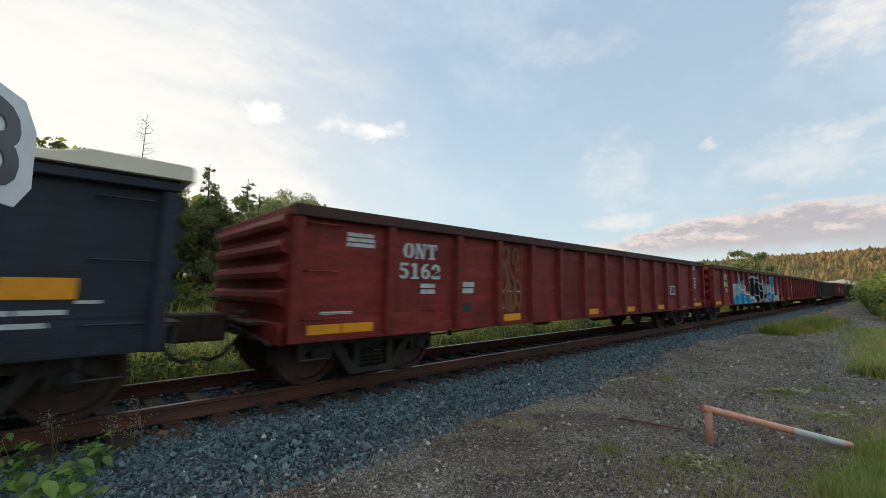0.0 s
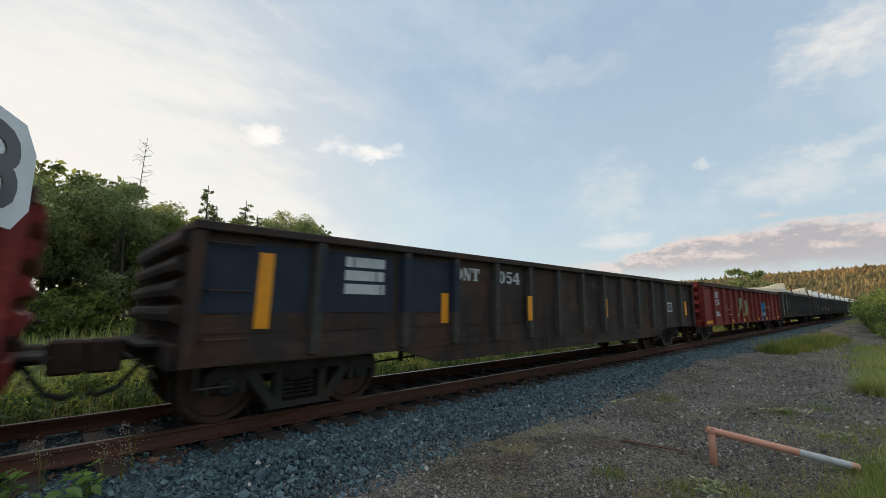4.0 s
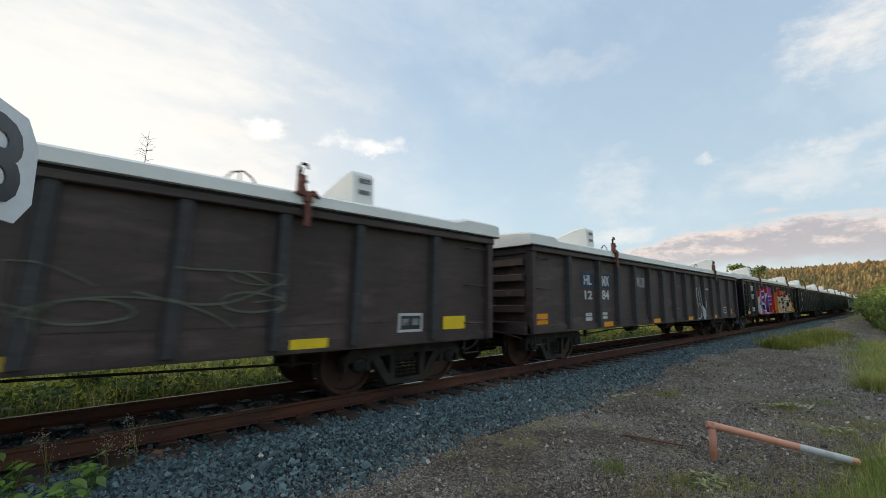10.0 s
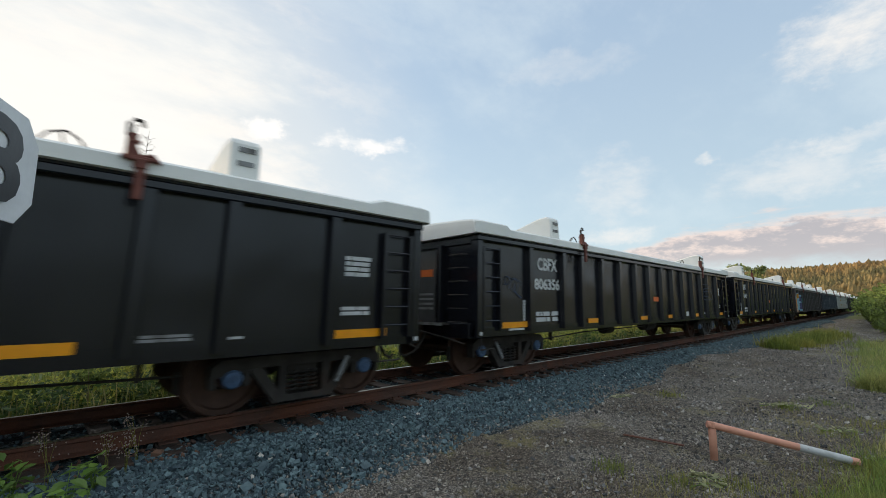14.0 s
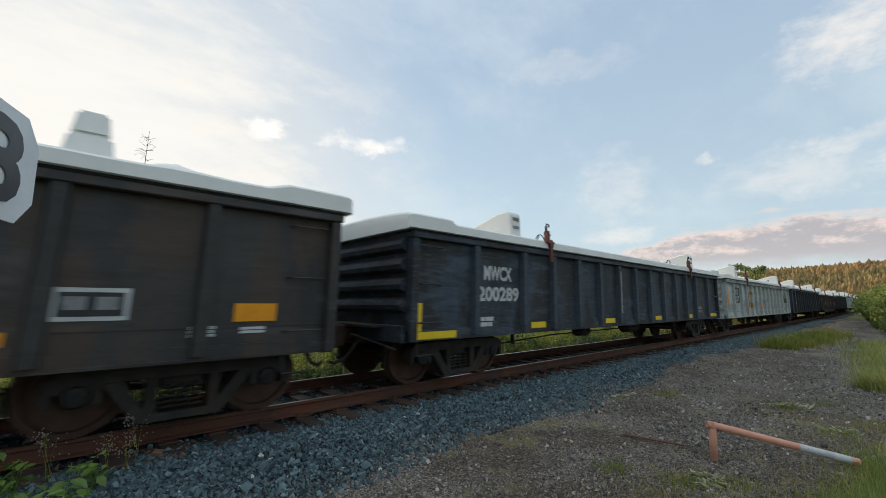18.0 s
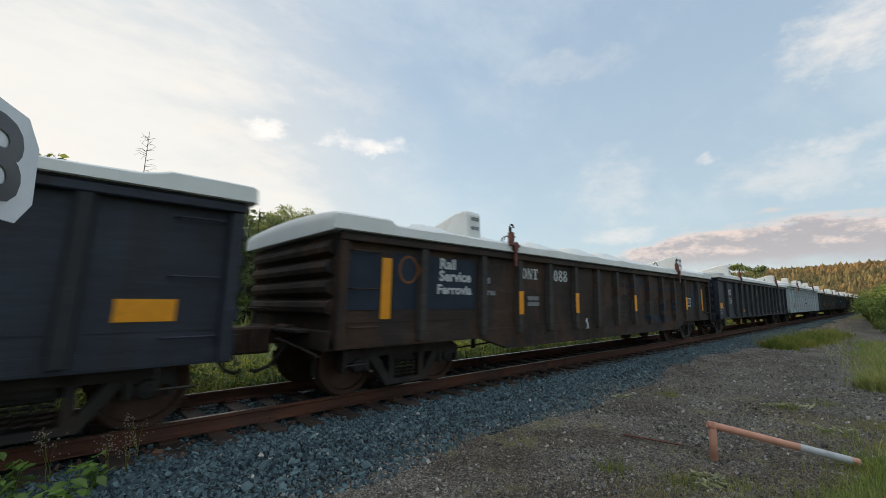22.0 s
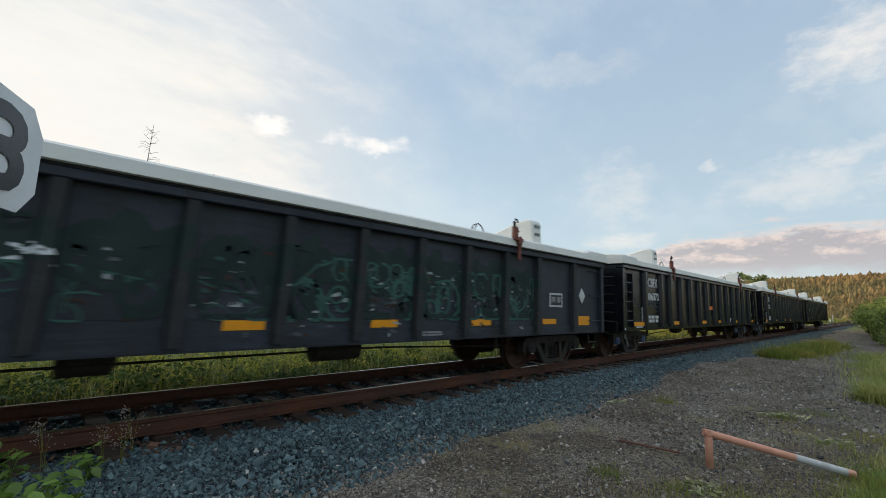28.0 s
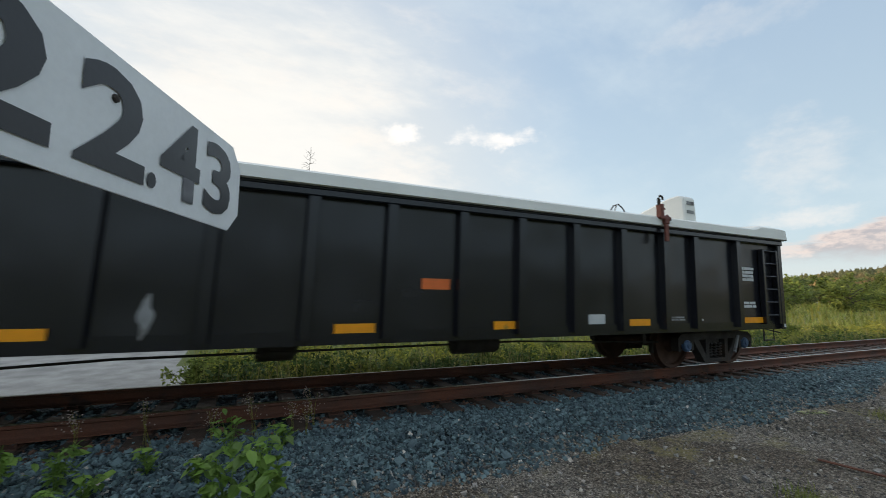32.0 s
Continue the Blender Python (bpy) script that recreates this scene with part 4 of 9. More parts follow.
def lid(car, spec):
    """The white cover on top of the load space, with its humps, hoops and clamps."""
    L, zt, lumps = spec["L"], spec["zt"], spec.get("lumps", 0.0)
    mat = LID_CREAM if spec.get("dusty") else LID_WHITE
    xs = np.concatenate([[-0.16, -0.155, -0.13, 0.0, 0.3, 0.75, 0.85], np.linspace(1.0, L - 1.0, 72), [L - 0.85, L - 0.75, L - 0.3, L, L + 0.07, L + 0.095, L + 0.1]])
    ys = np.array([-1.645, -1.67, -1.66, -1.60, -1.45, -1.2, -0.8, -0.4, 0.0, 0.4, 0.8, 1.2, 1.45, 1.6, 1.66, 1.67, 1.645])
    thin = spec.get("thin", 0.9)
    prof = thin * np.array([0.03, 0.04, 0.185, 0.225, 0.245, 0.27, 0.295, 0.31, 0.315, 0.31, 0.295, 0.27, 0.245, 0.225, 0.185, 0.04, 0.03])
    verts, seed = [], spec["seed"]
    for x in xs:
        e_ = min(x + 0.16, L + 0.1 - x)
        end = 0.07 * np.interp(e_, [0, 0.91, 1.0], [1, 1, 0])
        drop = np.interp(e_, [0, 0.005, 0.03, 0.16], [0.6, 0.85, 0.96, 1.0])
        for y, p in zip(ys, prof):
            z = (p + (end if p > 0.09 else 0)) * drop
            if lumps and p > 0.11 and e_ > 1.0:
                mound = 1.5 * math.sqrt(max(0.0, math.sin(x * 3.9 + seed) - 0.3)) * (0.65 + 0.6 * noise.noise((x * 0.31, seed, 0.5)))
                wave = 0.8 * mound + 0.4 * noise.noise((x * 0.9 + seed * 7.3, y * 0.8, seed)) + 0.2 * noise.noise((x * 2.6, y * 1.9, seed + 4))
                z += 2.0 * lumps * wave * math.exp(-((abs(y) - 0.85) / 0.5) ** 2)
                z = max(z, 0.05)
            verts.append((float(x), float(y), zt + float(z)))
    k = len(ys)
    faces = [(i * k + j, (i + 1) * k + j, (i + 1) * k + j + 1, i * k + j + 1) for i in range(len(xs) - 1) for j in range(k - 1)]
    faces += [tuple(range(k)), tuple(reversed(range((len(xs) - 1) * k, len(xs) * k)))]
    faces += [(i * k, i * k + k - 1, (i + 1) * k + k - 1, (i + 1) * k) for i in range(len(xs) - 1)]
    me = from_arrays("cover", verts, faces, mat, bool(lumps))
    for i, f in enumerate(me.polygons):
        if i % (k - 1) < 3 or i % (k - 1) > k - 5:
            f.use_smooth = False
    cover = part("cover", me, mat, car, "cream cover sagging over the lumpy load" if lumps else "white moulded cover over the load")
    # black strip stands in for the shade in the gap below the cover
    part("cover_seal", boxes((0.0, L, -1.618, -1.5, zt, zt + 0.035)), GAP_DARK, cover, "dark strip standing in for the shaded gap under the cover's edge")
    if spec.get("caps_on_lid"):
        for s in (2.74, 7.4, 9.35, 13.5):
            turret(cover, s, mat, zt)
    else:
        for s in (2.74, 13.45):
            wedge(cover, s, mat, zt)
    for s in (3.6, L - 3.62):
        bm = boxes((s - 0.055, s + 0.055, -1.73, -1.63, zt + 0.06, zt + 0.16), (s - 0.035, s + 0.045, -1.72, -1.675, zt - 0.24, zt + 0.1), (s - 0.13, s - 0.045, -1.71, -1.61, zt + 0.14, zt + 0.40),
                   (s - 0.16, s + 0.13, -1.71, -1.65, zt + 0.15, zt + 0.185), (s - 0.12, s - 0.02, -1.715, -1.66, zt + 0.30, zt + 0.335), bevel=0.008)
        rod([(s - 0.10, -1.66, zt + 0.18), (s - 0.075, -1.66, zt + 0.34), (s - 0.03, -1.66, zt + 0.2), (s + 0.06, -1.66, zt + 0.13)], 0.03, 7, bm)
        rod([(s - 0.02, -1.66, zt + 0.18), (s + 0.09, -1.66, zt + 0.22), (s + 0.16, -1.66, zt + 0.14)], 0.022, 6, bm)
        part("cover_clamp", bm, WINCH_RED, cover, "red-brown steel clamp at the cover's edge")
        hook = rod([(s - 0.125, -1.66, zt + 0.38), (s - 0.13, -1.66, zt + 0.50), (s - 0.085, -1.66, zt + 0.55), (s - 0.03, -1.66, zt + 0.545), (s - 0.015, -1.66, zt + 0.49)], 0.02, 6)
        rod([(s - 0.09, -1.66, zt + 0.38), (s - 0.085, -1.66, zt + 0.5)], 0.012, 6, hook)
        part("clamp_hook", hook, STEEL_DARK, cover)
    for s in (3.95, 11.85):
        hoop = rod([(s - 0.26, -1.2, zt + 0.2), (s - 0.1, -1.2, zt + 0.40), (s + 0.02, -1.2, zt + 0.44), (s + 0.12, -1.2, zt + 0.38), (s + 0.26, -1.2, zt + 0.2)], 0.012, 6)
        rod([(s - 0.02, -1.2, zt + 0.43), (s + 0.06, -1.0, zt + 0.2)], 0.010, 5, hoop)
        part("cover_hoop", hoop, STEEL_DARK, cover, "thin wire lifting hoop")


def dented(x0, x1, y, z0, z1, seed, depth):
    """A side sheet, bulged and dented a little between its edges."""
    bm = bmesh.new()
    nx, nz = max(4, int((x1 - x0) / 0.16)), 10
    rows = []
    for j in range(nz + 1):
        row = []
        for i in range(nx + 1):
            u, v = i / nx, j / nz
            x, z = x0 + (x1 - x0) * u, z0 + (z1 - z0) * v
            free = min(1, 5 * min(u, 1 - u)) * min(1, 5 * min(v, 1 - v))
            d = depth * free * (0.9 * noise.noise((x * 1.3, z * 1.6, seed)) + 0.5 * noise.noise((x * 3.1, z * 3.3, seed + 9)) + 0.55)
            row.append(bm.verts.new((x, y + max(0.0, d), z)))
        rows.append(row)
    for a_, b_ in zip(rows, rows[1:]):
        for i in range(nx):
            bm.faces.new((a_[i], a_[i + 1], b_[i + 1], b_[i]))
    back = [bm.verts.new((x, y + 0.03, z)) for x, z in ((x0, z0), (x1, z0), (x1, z1), (x0, z1))]
    bm.faces.new(back[::-1])
    return bm


def gondola(spec):
    """One gondola car; x runs back from its front end, y across, z up from the rail tops."""
    L, zt, zb = spec["L"], spec["zt"], spec["zb"]
    paint = PAINT[spec["paint"]]
    ry, sy = -1.60, -1.50
    spec["rib_y"], spec["sheet_y"] = ry, sy
    car = new("gondola_car")
    tagged(car, spec["label"], "railway wagon", "gondola cars of the train")
    ribs = spec["ribs"]
    chord = spec.get("chord", 0.15 if spec["paint"] in ("red", "grey", "bluegrey") else 0.10)
    # sheets between the ribs on the near side, one wall on the far side
    edges = [0.0, *ribs, L]
    for a_, b_ in zip(edges, edges[1:]):
        part("side_panel", dented(a_ + 0.03, b_ - 0.03, sy, zb + 0.14, zt - chord + 0.01, spec["seed"], spec.get("dents", 0.012)), paint, car, smooth=True)
    part("far_side", boxes((0.05, L - 0.05, 1.48, 1.5, zb + 0.1, zt - 0.1)), paint, car)
    part("floor", boxes((0.05, L - 0.05, -1.48, 1.48, 1.0, 1.06)), STEEL_DARK, car)
    rib_paint = RIB_PAINT.get(spec["paint"], paint)
    rib = mesh_from("rib", prism([(-0.085, 0.0), (-0.06, 0.1), (0.06, 0.1), (0.085, 0.0)], "z", zb + 0.06, zt - chord + 0.005), rib_paint)
    for r in ribs:
        o = part("rib", rib, paint, car)
        o.location = (r, sy, 0)
        o.rotation_euler = (0, 0, math.pi)
        o = part("rib", rib, paint, car)
        o.location = (r, 1.5, 0)
    for s in (-1, 1):
        y0, y1 = sorted((s * 1.62, s * 1.44))
        part("top_chord", boxes((-0.02, L + 0.02, y0, y1, zt - chord, zt), bevel=0.012), {"red": CHORD_RUST, "grey": CHORD_GREY, "bluegrey": CHORD_GREY}.get(spec["paint"], paint), car, "steel top rail of the side")
        bottom = [(0, zb + 0.16), (0, zb)]
        if spec.get("belly"):
            bottom += [(2.85, zb), (3.6, zb - 0.22), (L - 3.6, zb - 0.22), (L - 2.85, zb)]
        bottom += [(L, zb), (L, zb + 0.16)]
        ys_, ye_ = sorted((s * 1.525, s * 1.40))
        part("side_sill", prism(bottom, "y", ys_, ye_), paint, car, "steel sill under the side")
    for x0 in (0.0, L - 0.13):
        for s in (-1, 1):
            y0, y1 = sorted((s * 1.6, s * 1.42))
            part("corner_post", boxes((x0, x0 + 0.13, y0, y1, zb, zt - chord + 0.002), bevel=0.012), paint, car)
    for x0, e_ in ((0.0, -1), (L, 1)):
        part("end_wall", boxes((x0 - e_ * 0.06, x0 - e_ * 0.03, -1.43, 1.43, zb + 0.1, zt - 0.05)), paint, car)
        part("end_chord", boxes((x0 - e_ * 0.1, x0 + e_ * 0.02, -1.43, 1.43, zt - 0.14, zt - 0.003), bevel=0.01), paint, car)
        part("end_sill", boxes((x0 - e_ * 0.1, x0 + e_ * 0.06, -1.45, 1.45, zb - 0.02, zb + 0.24), bevel=0.01), paint, car)
        if spec["end"] == "ribbed":
            for k in range(4):
                z = zb + 0.42 + k * (zt - zb - 0.62) / 3.4
                part("end_rib", prism([(0, z), (e_ * 0.12, z + 0.06), (e_ * 0.14, z + 0.13), (e_ * 0.12, z + 0.20), (0, z + 0.26)][::-e_], "y", -1.42, 1.42), paint, car, "pressed horizontal rib of the end wall").location = (x0 - e_ * 0.04, 0, 0)
        elif spec["end"] == "slotted":
            for y0 in (-1.40, 0.62):
                for k in range(4):
                    z = zb + 0.42 + k * (zt - zb - 0.62) / 3.6
                    part("end_rib", boxes((x0 - e_ * 0.03, x0 + e_ * 0.09, y0, y0 + 0.78, z, z + 0.15), bevel=0.012), paint, car, "short horizontal bar of the end wall")
            part("end_panel", boxes((x0 - e_ * 0.03, x0 + e_ * 0.06, -0.6, 0.6, zb + 0.25, zt - 0.15), bevel=0.01), paint, car)
        else:
            for y0 in (-0.72, 0.62):
                part("end_rib", boxes((x0 - e_ * 0.03, x0 + e_ * 0.1, y0, y0 + 0.1, zb + 0.2, zt - 0.1), bevel=0.012), paint, car, "upright stiffener of the end wall")
            part("end_panel", boxes((x0 - e_ * 0.03, x0 + e_ * 0.05, -0.6, 0.6, zb + 0.25, zt - 0.3), bevel=0.01), paint, car)
            part("brake_box", boxes((x0 + e_ * 0.05, x0 + e_ * 0.22, 0.25, 0.6, zb + 0.95, zb + 1.35), bevel=0.02), STEEL_DARK, car)
        rod_pts = [(x0 + e_ * 0.06, 0.55, zb + 0.5), (x0 + e_ * 0.2, 0.55, zb + 0.52), (x0 + e_ * 0.2, 1.2, zb + 0.52), (x0 + e_ * 0.06, 1.2, zb + 0.5)]
        part("end_handrail", rod(rod_pts, 0.014, 6), STEEL_DARK, car)
        part("end_platform", boxes((x0 + e_ * 0.06, x0 + e_ * 0.26, -0.95, 0.95, zb + 0.2, zb + 0.235)), STEEL_DARK, car, "narrow end platform")
        # coupler, its hose and uncoupling rod
        c = boxes((x0 - e_ * 0.3, x0 + e_ * 0.42, -0.09, 0.09, 0.74, 0.94), (x0 - e_ * 0.2, x0 + e_ * 0.08, -0.24, 0.24, 0.66, 1.02), (x0 + e_ * 0.28, x0 + e_ * 0.62, -0.2, 0.17, 0.62, 1.0), bevel=0.03)
        part("coupler", c, COUPLER_RUST, car, "heavy steel knuckle coupler")
        hose = rod([(x0 + e_ * 0.1, -0.35, 0.78), (x0 + e_ * 0.2, -0.33, 0.62), (x0 + e_ * 0.32, -0.28, 0.45), (x0 + e_ * 0.48, -0.22, 0.38), (x0 + e_ * 0.56, -0.18, 0.42)], 0.028, 8)
        part("brake_hose", hose, STEEL_DARK, car, "drooping black rubber brake hose")
        part("uncoupling_rod", rod([(x0 + e_ * 0.14, -1.42, 0.66), (x0 + e_ * 0.16, -1.1, 0.72), (x0 + e_ * 0.3, -0.4, 0.85)], 0.014, 6), STEEL_DARK, car)
    if spec["paint"] != "black":
        for z in (zb + 0.34, zb + 0.02):
            part("weld_seam", boxes((0.14, L - 0.14, -1.531 if z < zb + 0.1 else sy - 0.004, sy + 0.01, z, z + 0.012)), paint, car, "weld seam along the side")
    # frame under the floor, brake gear
    part("centre_sill", boxes((0.1, L - 0.1, -0.19, 0.19, 0.68, 1.0)), STEEL_DARK, car)
    for k in range(5):
        x = 3.2 + k * (L - 6.4) / 4
        part("cross_bearer", boxes((x - 0.06, x + 0.06, -1.45, 1.45, 0.82, 1.0)), STEEL_DARK, car)
    part("brake_cylinder", turned([(-0.25, 0.1), (-0.22, 0.16), (0.2, 0.16), (0.25, 0.08)], 14, "x", None, (L / 2 - 1.6, -0.75, 0.66)), STEEL_DARK, car)
    part("air_reservoir", turned([(-0.4, 0.1), (-0.36, 0.18), (0.36, 0.18), (0.4, 0.1)], 14, "x", None, (L / 2 + 1.2, -0.8, 0.66)), STEEL_DARK, car)
    part("brake_rod", rod([(2.6, -0.9, 0.52), (L * 0.3, -0.9, 0.62), (L * 0.62, -0.9, 0.64), (L - 2.9, -0.9, 0.52)], 0.016, 6), STEEL_DARK, car)
    for x in (3.3, L - 3.3):
        part("rod_hanger", boxes((x - 0.035, x + 0.035, -0.93, -0.87, 0.5, 0.9)), STEEL_DARK, car)
    # ladders and steps at the ends of the near and far sides
    for x0, x1 in ((0.18, 0.64), (L - 0.64, L - 0.18)):
        if spec.get("ladder"):
            for x in (x0, x1):
                part("ladder_stile", boxes((x - 0.03, x + 0.03, -1.6, -1.5, zb + 0.1, zt - 0.19), bevel=0.008), paint, car)
        for k in range(spec.get("rungs", 5)):
            z = zb + 0.28 + k * (zt - zb - 0.5) / max(1, spec.get("rungs", 5) - 1)
            part("rung", rod([(x0, -1.5, z), (x0 + 0.02, -1.585, z), (x1 - 0.02, -1.585, z), (x1, -1.5, z)], 0.012, 6), paint, car)
        st = rod([(x0 + 0.02, -1.5, zb + 0.05), (x0 + 0.02, -1.5, zb - 0.22), (x1 - 0.1, -1.5, zb - 0.22), (x1 - 0.1, -1.5, zb + 0.05)], 0.017, 6)
        part("step", st, STEEL_DARK, car, "steel stirrup step below the corner")
    if spec.get("caps") == "blue":
        for x, e_ in ((0.5, 1), (L - 0.5, -1)):
            part("brake_lever", rod([(x + e_ * 0.45, -1.2, 0.62), (x + e_ * 0.62, -1.22, 0.3)], 0.03, 6), FADED, car, "worn white brake lever")
    front = copy_thing(BOGIES[spec.get("caps", "dark")], pose(BOGIE_IN, 0, 0))
    rear = copy_thing(BOGIES[spec.get("caps", "dark")], pose(L - BOGIE_IN, 0, 0))
    front.parent = rear.parent = car
    if spec.get("cover", True):
        lid(car, spec)
    car["zb"], car["zt"] = zb, zt
    SPECS[car.name] = spec
    return car


SPECS = {}


def side_plane(car, x0, x1, z0):
    """The plane on which a mark at that place lies: a rib's face, the sill or the sheet."""
    spec = SPECS[car.name]
    if x1 - x0 < 0.22 and any(abs((x0 + x1) / 2 - r) < 0.13 for r in spec["ribs"]):
        return spec["rib_y"]
    return -1.525 if z0 < spec["zb"] + 0.155 else spec["sheet_y"]


def reflectors(car, z0, z1, mat, *spans):
    """Reflective strips at the same height along the side."""
    for x0, x1 in spans:
        y = side_plane(car, x0, x1, z0)
        part("reflector", boxes((x0, x1, y - 0.006, y - 0.001, z0, z1)), mat, car, "reflective strip on the side")


def written(car, text, x0, x1, z0, z1, mat=None):
    """Stencilled letters on the side; the numbers of the older line's cars are fat, with slabs at their feet."""
    if text in ("ONT", "5162", "5164", "5160", "5158", "5054", "5106", "5116", "5120", "5088"):
        slab_lettering(car, text, x0, x1, z0, z1, -1.504, mat or LETTER)
    else:
        lettering(car, text, x0, x1, z0, z1, -1.504, mat or LETTER, 0.036)


def small(car, x0, x1, z0, z1, rows=2, words=2, mat=None):
    bars(car, x0, x1, z0, z1, side_plane(car, x0, x1 + 1, z0) - 0.004, rows, words, mat or LETTER, int(x0 * 100 + z0 * 10))


def placard(car, x0, x1, z0, z1, mat=None):
    """A small framed data panel with unreadable print."""
    bm = boxes((x0, x1, -1.506, -1.5, z0, z1))
    p = part("data_panel", bm, mat or LETTER, car, "small framed data panel")
    if mat is None:
        part("panel_field", boxes((x0 + 0.04, x1 - 0.04, -1.509, -1.505, z0 + 0.04, z1 - 0.04)), PLATE_BLACK, p)
        w = (x1 - x0 - 0.08) / 2
        for i in (0, 1):
            part("panel_print", boxes((x0 + 0.07 + w * i, x0 + w * i + w, -1.512, -1.508, z0 + 0.1, z1 - 0.08)), FADED, p)


def patch(car, x0, x1, z0, z1, mat, name="paint_patch", layer=-1):
    sprayed(car, SPECS[car.name], [[(x0, z0), (x1, z0), (x1, z1), (x0, z1)]], mat, layer, name)


def scrawl(car, x0, x1, z0, z1, mat, seed, lines=6, width=0.03):
    """A loose sprayed tag of curling strokes."""
    rng = random.Random(seed)
    for k in range(lines):
        x, z = rng.uniform(x0, x1), rng.uniform(z0, z1)
        a_, turn = rng.uniform(0, 6.28), rng.uniform(-0.9, 0.9)
        pts = [(x, z)]
        for i in range(9):
            a_ += turn + rng.uniform(-0.4, 0.4)
            x = min(x1, max(x0, x + math.cos(a_) * (x1 - x0) * 0.13))
            z = min(z1, max(z0, z + math.sin(a_) * (z1 - z0) * 0.16))
            pts.append((x, z))
        sprayed(car, SPECS[car.name], stroke(rounded(pts, 1), width * rng.uniform(0.6, 1.3)), mat, 3 + 0.03 * k)


def flecks(car, x0, x1, z0, z1, colours, seed, count):
    """Chips and scraps of old paint."""
    rng = random.Random(seed)
    for c in colours:
        polys = []
        for k in range(count):
            x, z, w, h, t = rng.uniform(x0, x1), rng.triangular(z0, z1), rng.uniform(0.03, 0.16), rng.uniform(0.012, 0.06), rng.uniform(-0.03, 0.03)
            polys.append([(x, z), (x + w, z + t), (x + w * rng.uniform(0.6, 1.0), z + h + t), (x + w * 0.1, z + h * rng.uniform(0.5, 1.2))])
        sprayed(car, SPECS[car.name], polys, SPRAY[c], 1.5 + 0.2 * colours.index(c), "paint_fleck")


def painted(car, outline, colour, layer):
    """A sprayed field with rounded corners."""
    sprayed(car, SPECS[car.name], [rounded([*outline, outline[0]], 2)[:-1]], SPRAY[colour], layer)


def brushed(car, line, width, colour, layer):
    """One sprayed stroke."""
    sprayed(car, SPECS[car.name], stroke(rounded(line), width), SPRAY[colour], layer)


def rounded(pts, times=2):
    """Rounds the corners of a line of points."""
    for _ in range(times):
        out = [pts[0]]
        for (xa, za), (xb, zb) in zip(pts, pts[1:]):
            out += [(xa * 0.75 + xb * 0.25, za * 0.75 + zb * 0.25), (xa * 0.25 + xb * 0.75, za * 0.25 + zb * 0.75)]
        pts = out + [pts[-1]]
    return pts


def cloud_of_paint(car, x0, x1, z0, z1, mat, seed, count=9, layer=1, rough=0.25):
    rng = random.Random(seed)
    for k in range(count):
        x = x0 + (x1 - x0) * (k + 0.5) / count
        w = (x1 - x0) / count * rng.uniform(1.5, 2.2)
        h = (z1 - z0) * rng.uniform(0.75, 1.05)
        shape = blob(x, (z0 + z1) / 2 + rng.uniform(-0.08, 0.08), w, h, rng, rng.randint(3, 6), rough)
        sprayed(car, SPECS[car.name], [shape], mat, layer + 0.03 * k)


# ---- the train ----
BOGIES = {"dark": make_bogie(CAP_DARK), "blue": make_bogie(CAP_BLUE)}
LEN, PITCH = 16.2, 17.35
COVER_BLACK = "glossy black gondola car under a white moulded cover"
CBFX_RIBS = [1.6, 2.85, 3.65, 4.65, 5.65, 6.65, 7.6, 8.6, 9.55, 10.55, 11.55, 12.55, 13.35, 14.6]
TRAIN = []
SLACK = {23: -0.12}      # how far a car hangs back (+) or is drawn forward (-) in its couplings


def build_car(label, paint, zt, zb, end="ribbed", **more):
    """Builds the next car of the train, with the plain ribs that most of them have."""
    spec = dict(label=label, paint=paint, L=LEN - 0.08, zt=zt, zb=zb, ribs=plain_ribs(LEN, 1.45, 2.85), end=end, rungs=3, seed=len(TRAIN) + 1)
    spec.update(more)
    car = gondola(spec)
    TRAIN.append((2.17 + PITCH * (len(TRAIN) - 1) + SLACK.get(len(TRAIN), 0.0), car))
    return car


def rear_marks(car, z=1.45, mat=YELLOW, zr=0.9):
    placard(car, 13.72, 14.22, z, z + 0.3)
    reflectors(car, zr, zr + 0.22, mat, (15.02, 15.5))


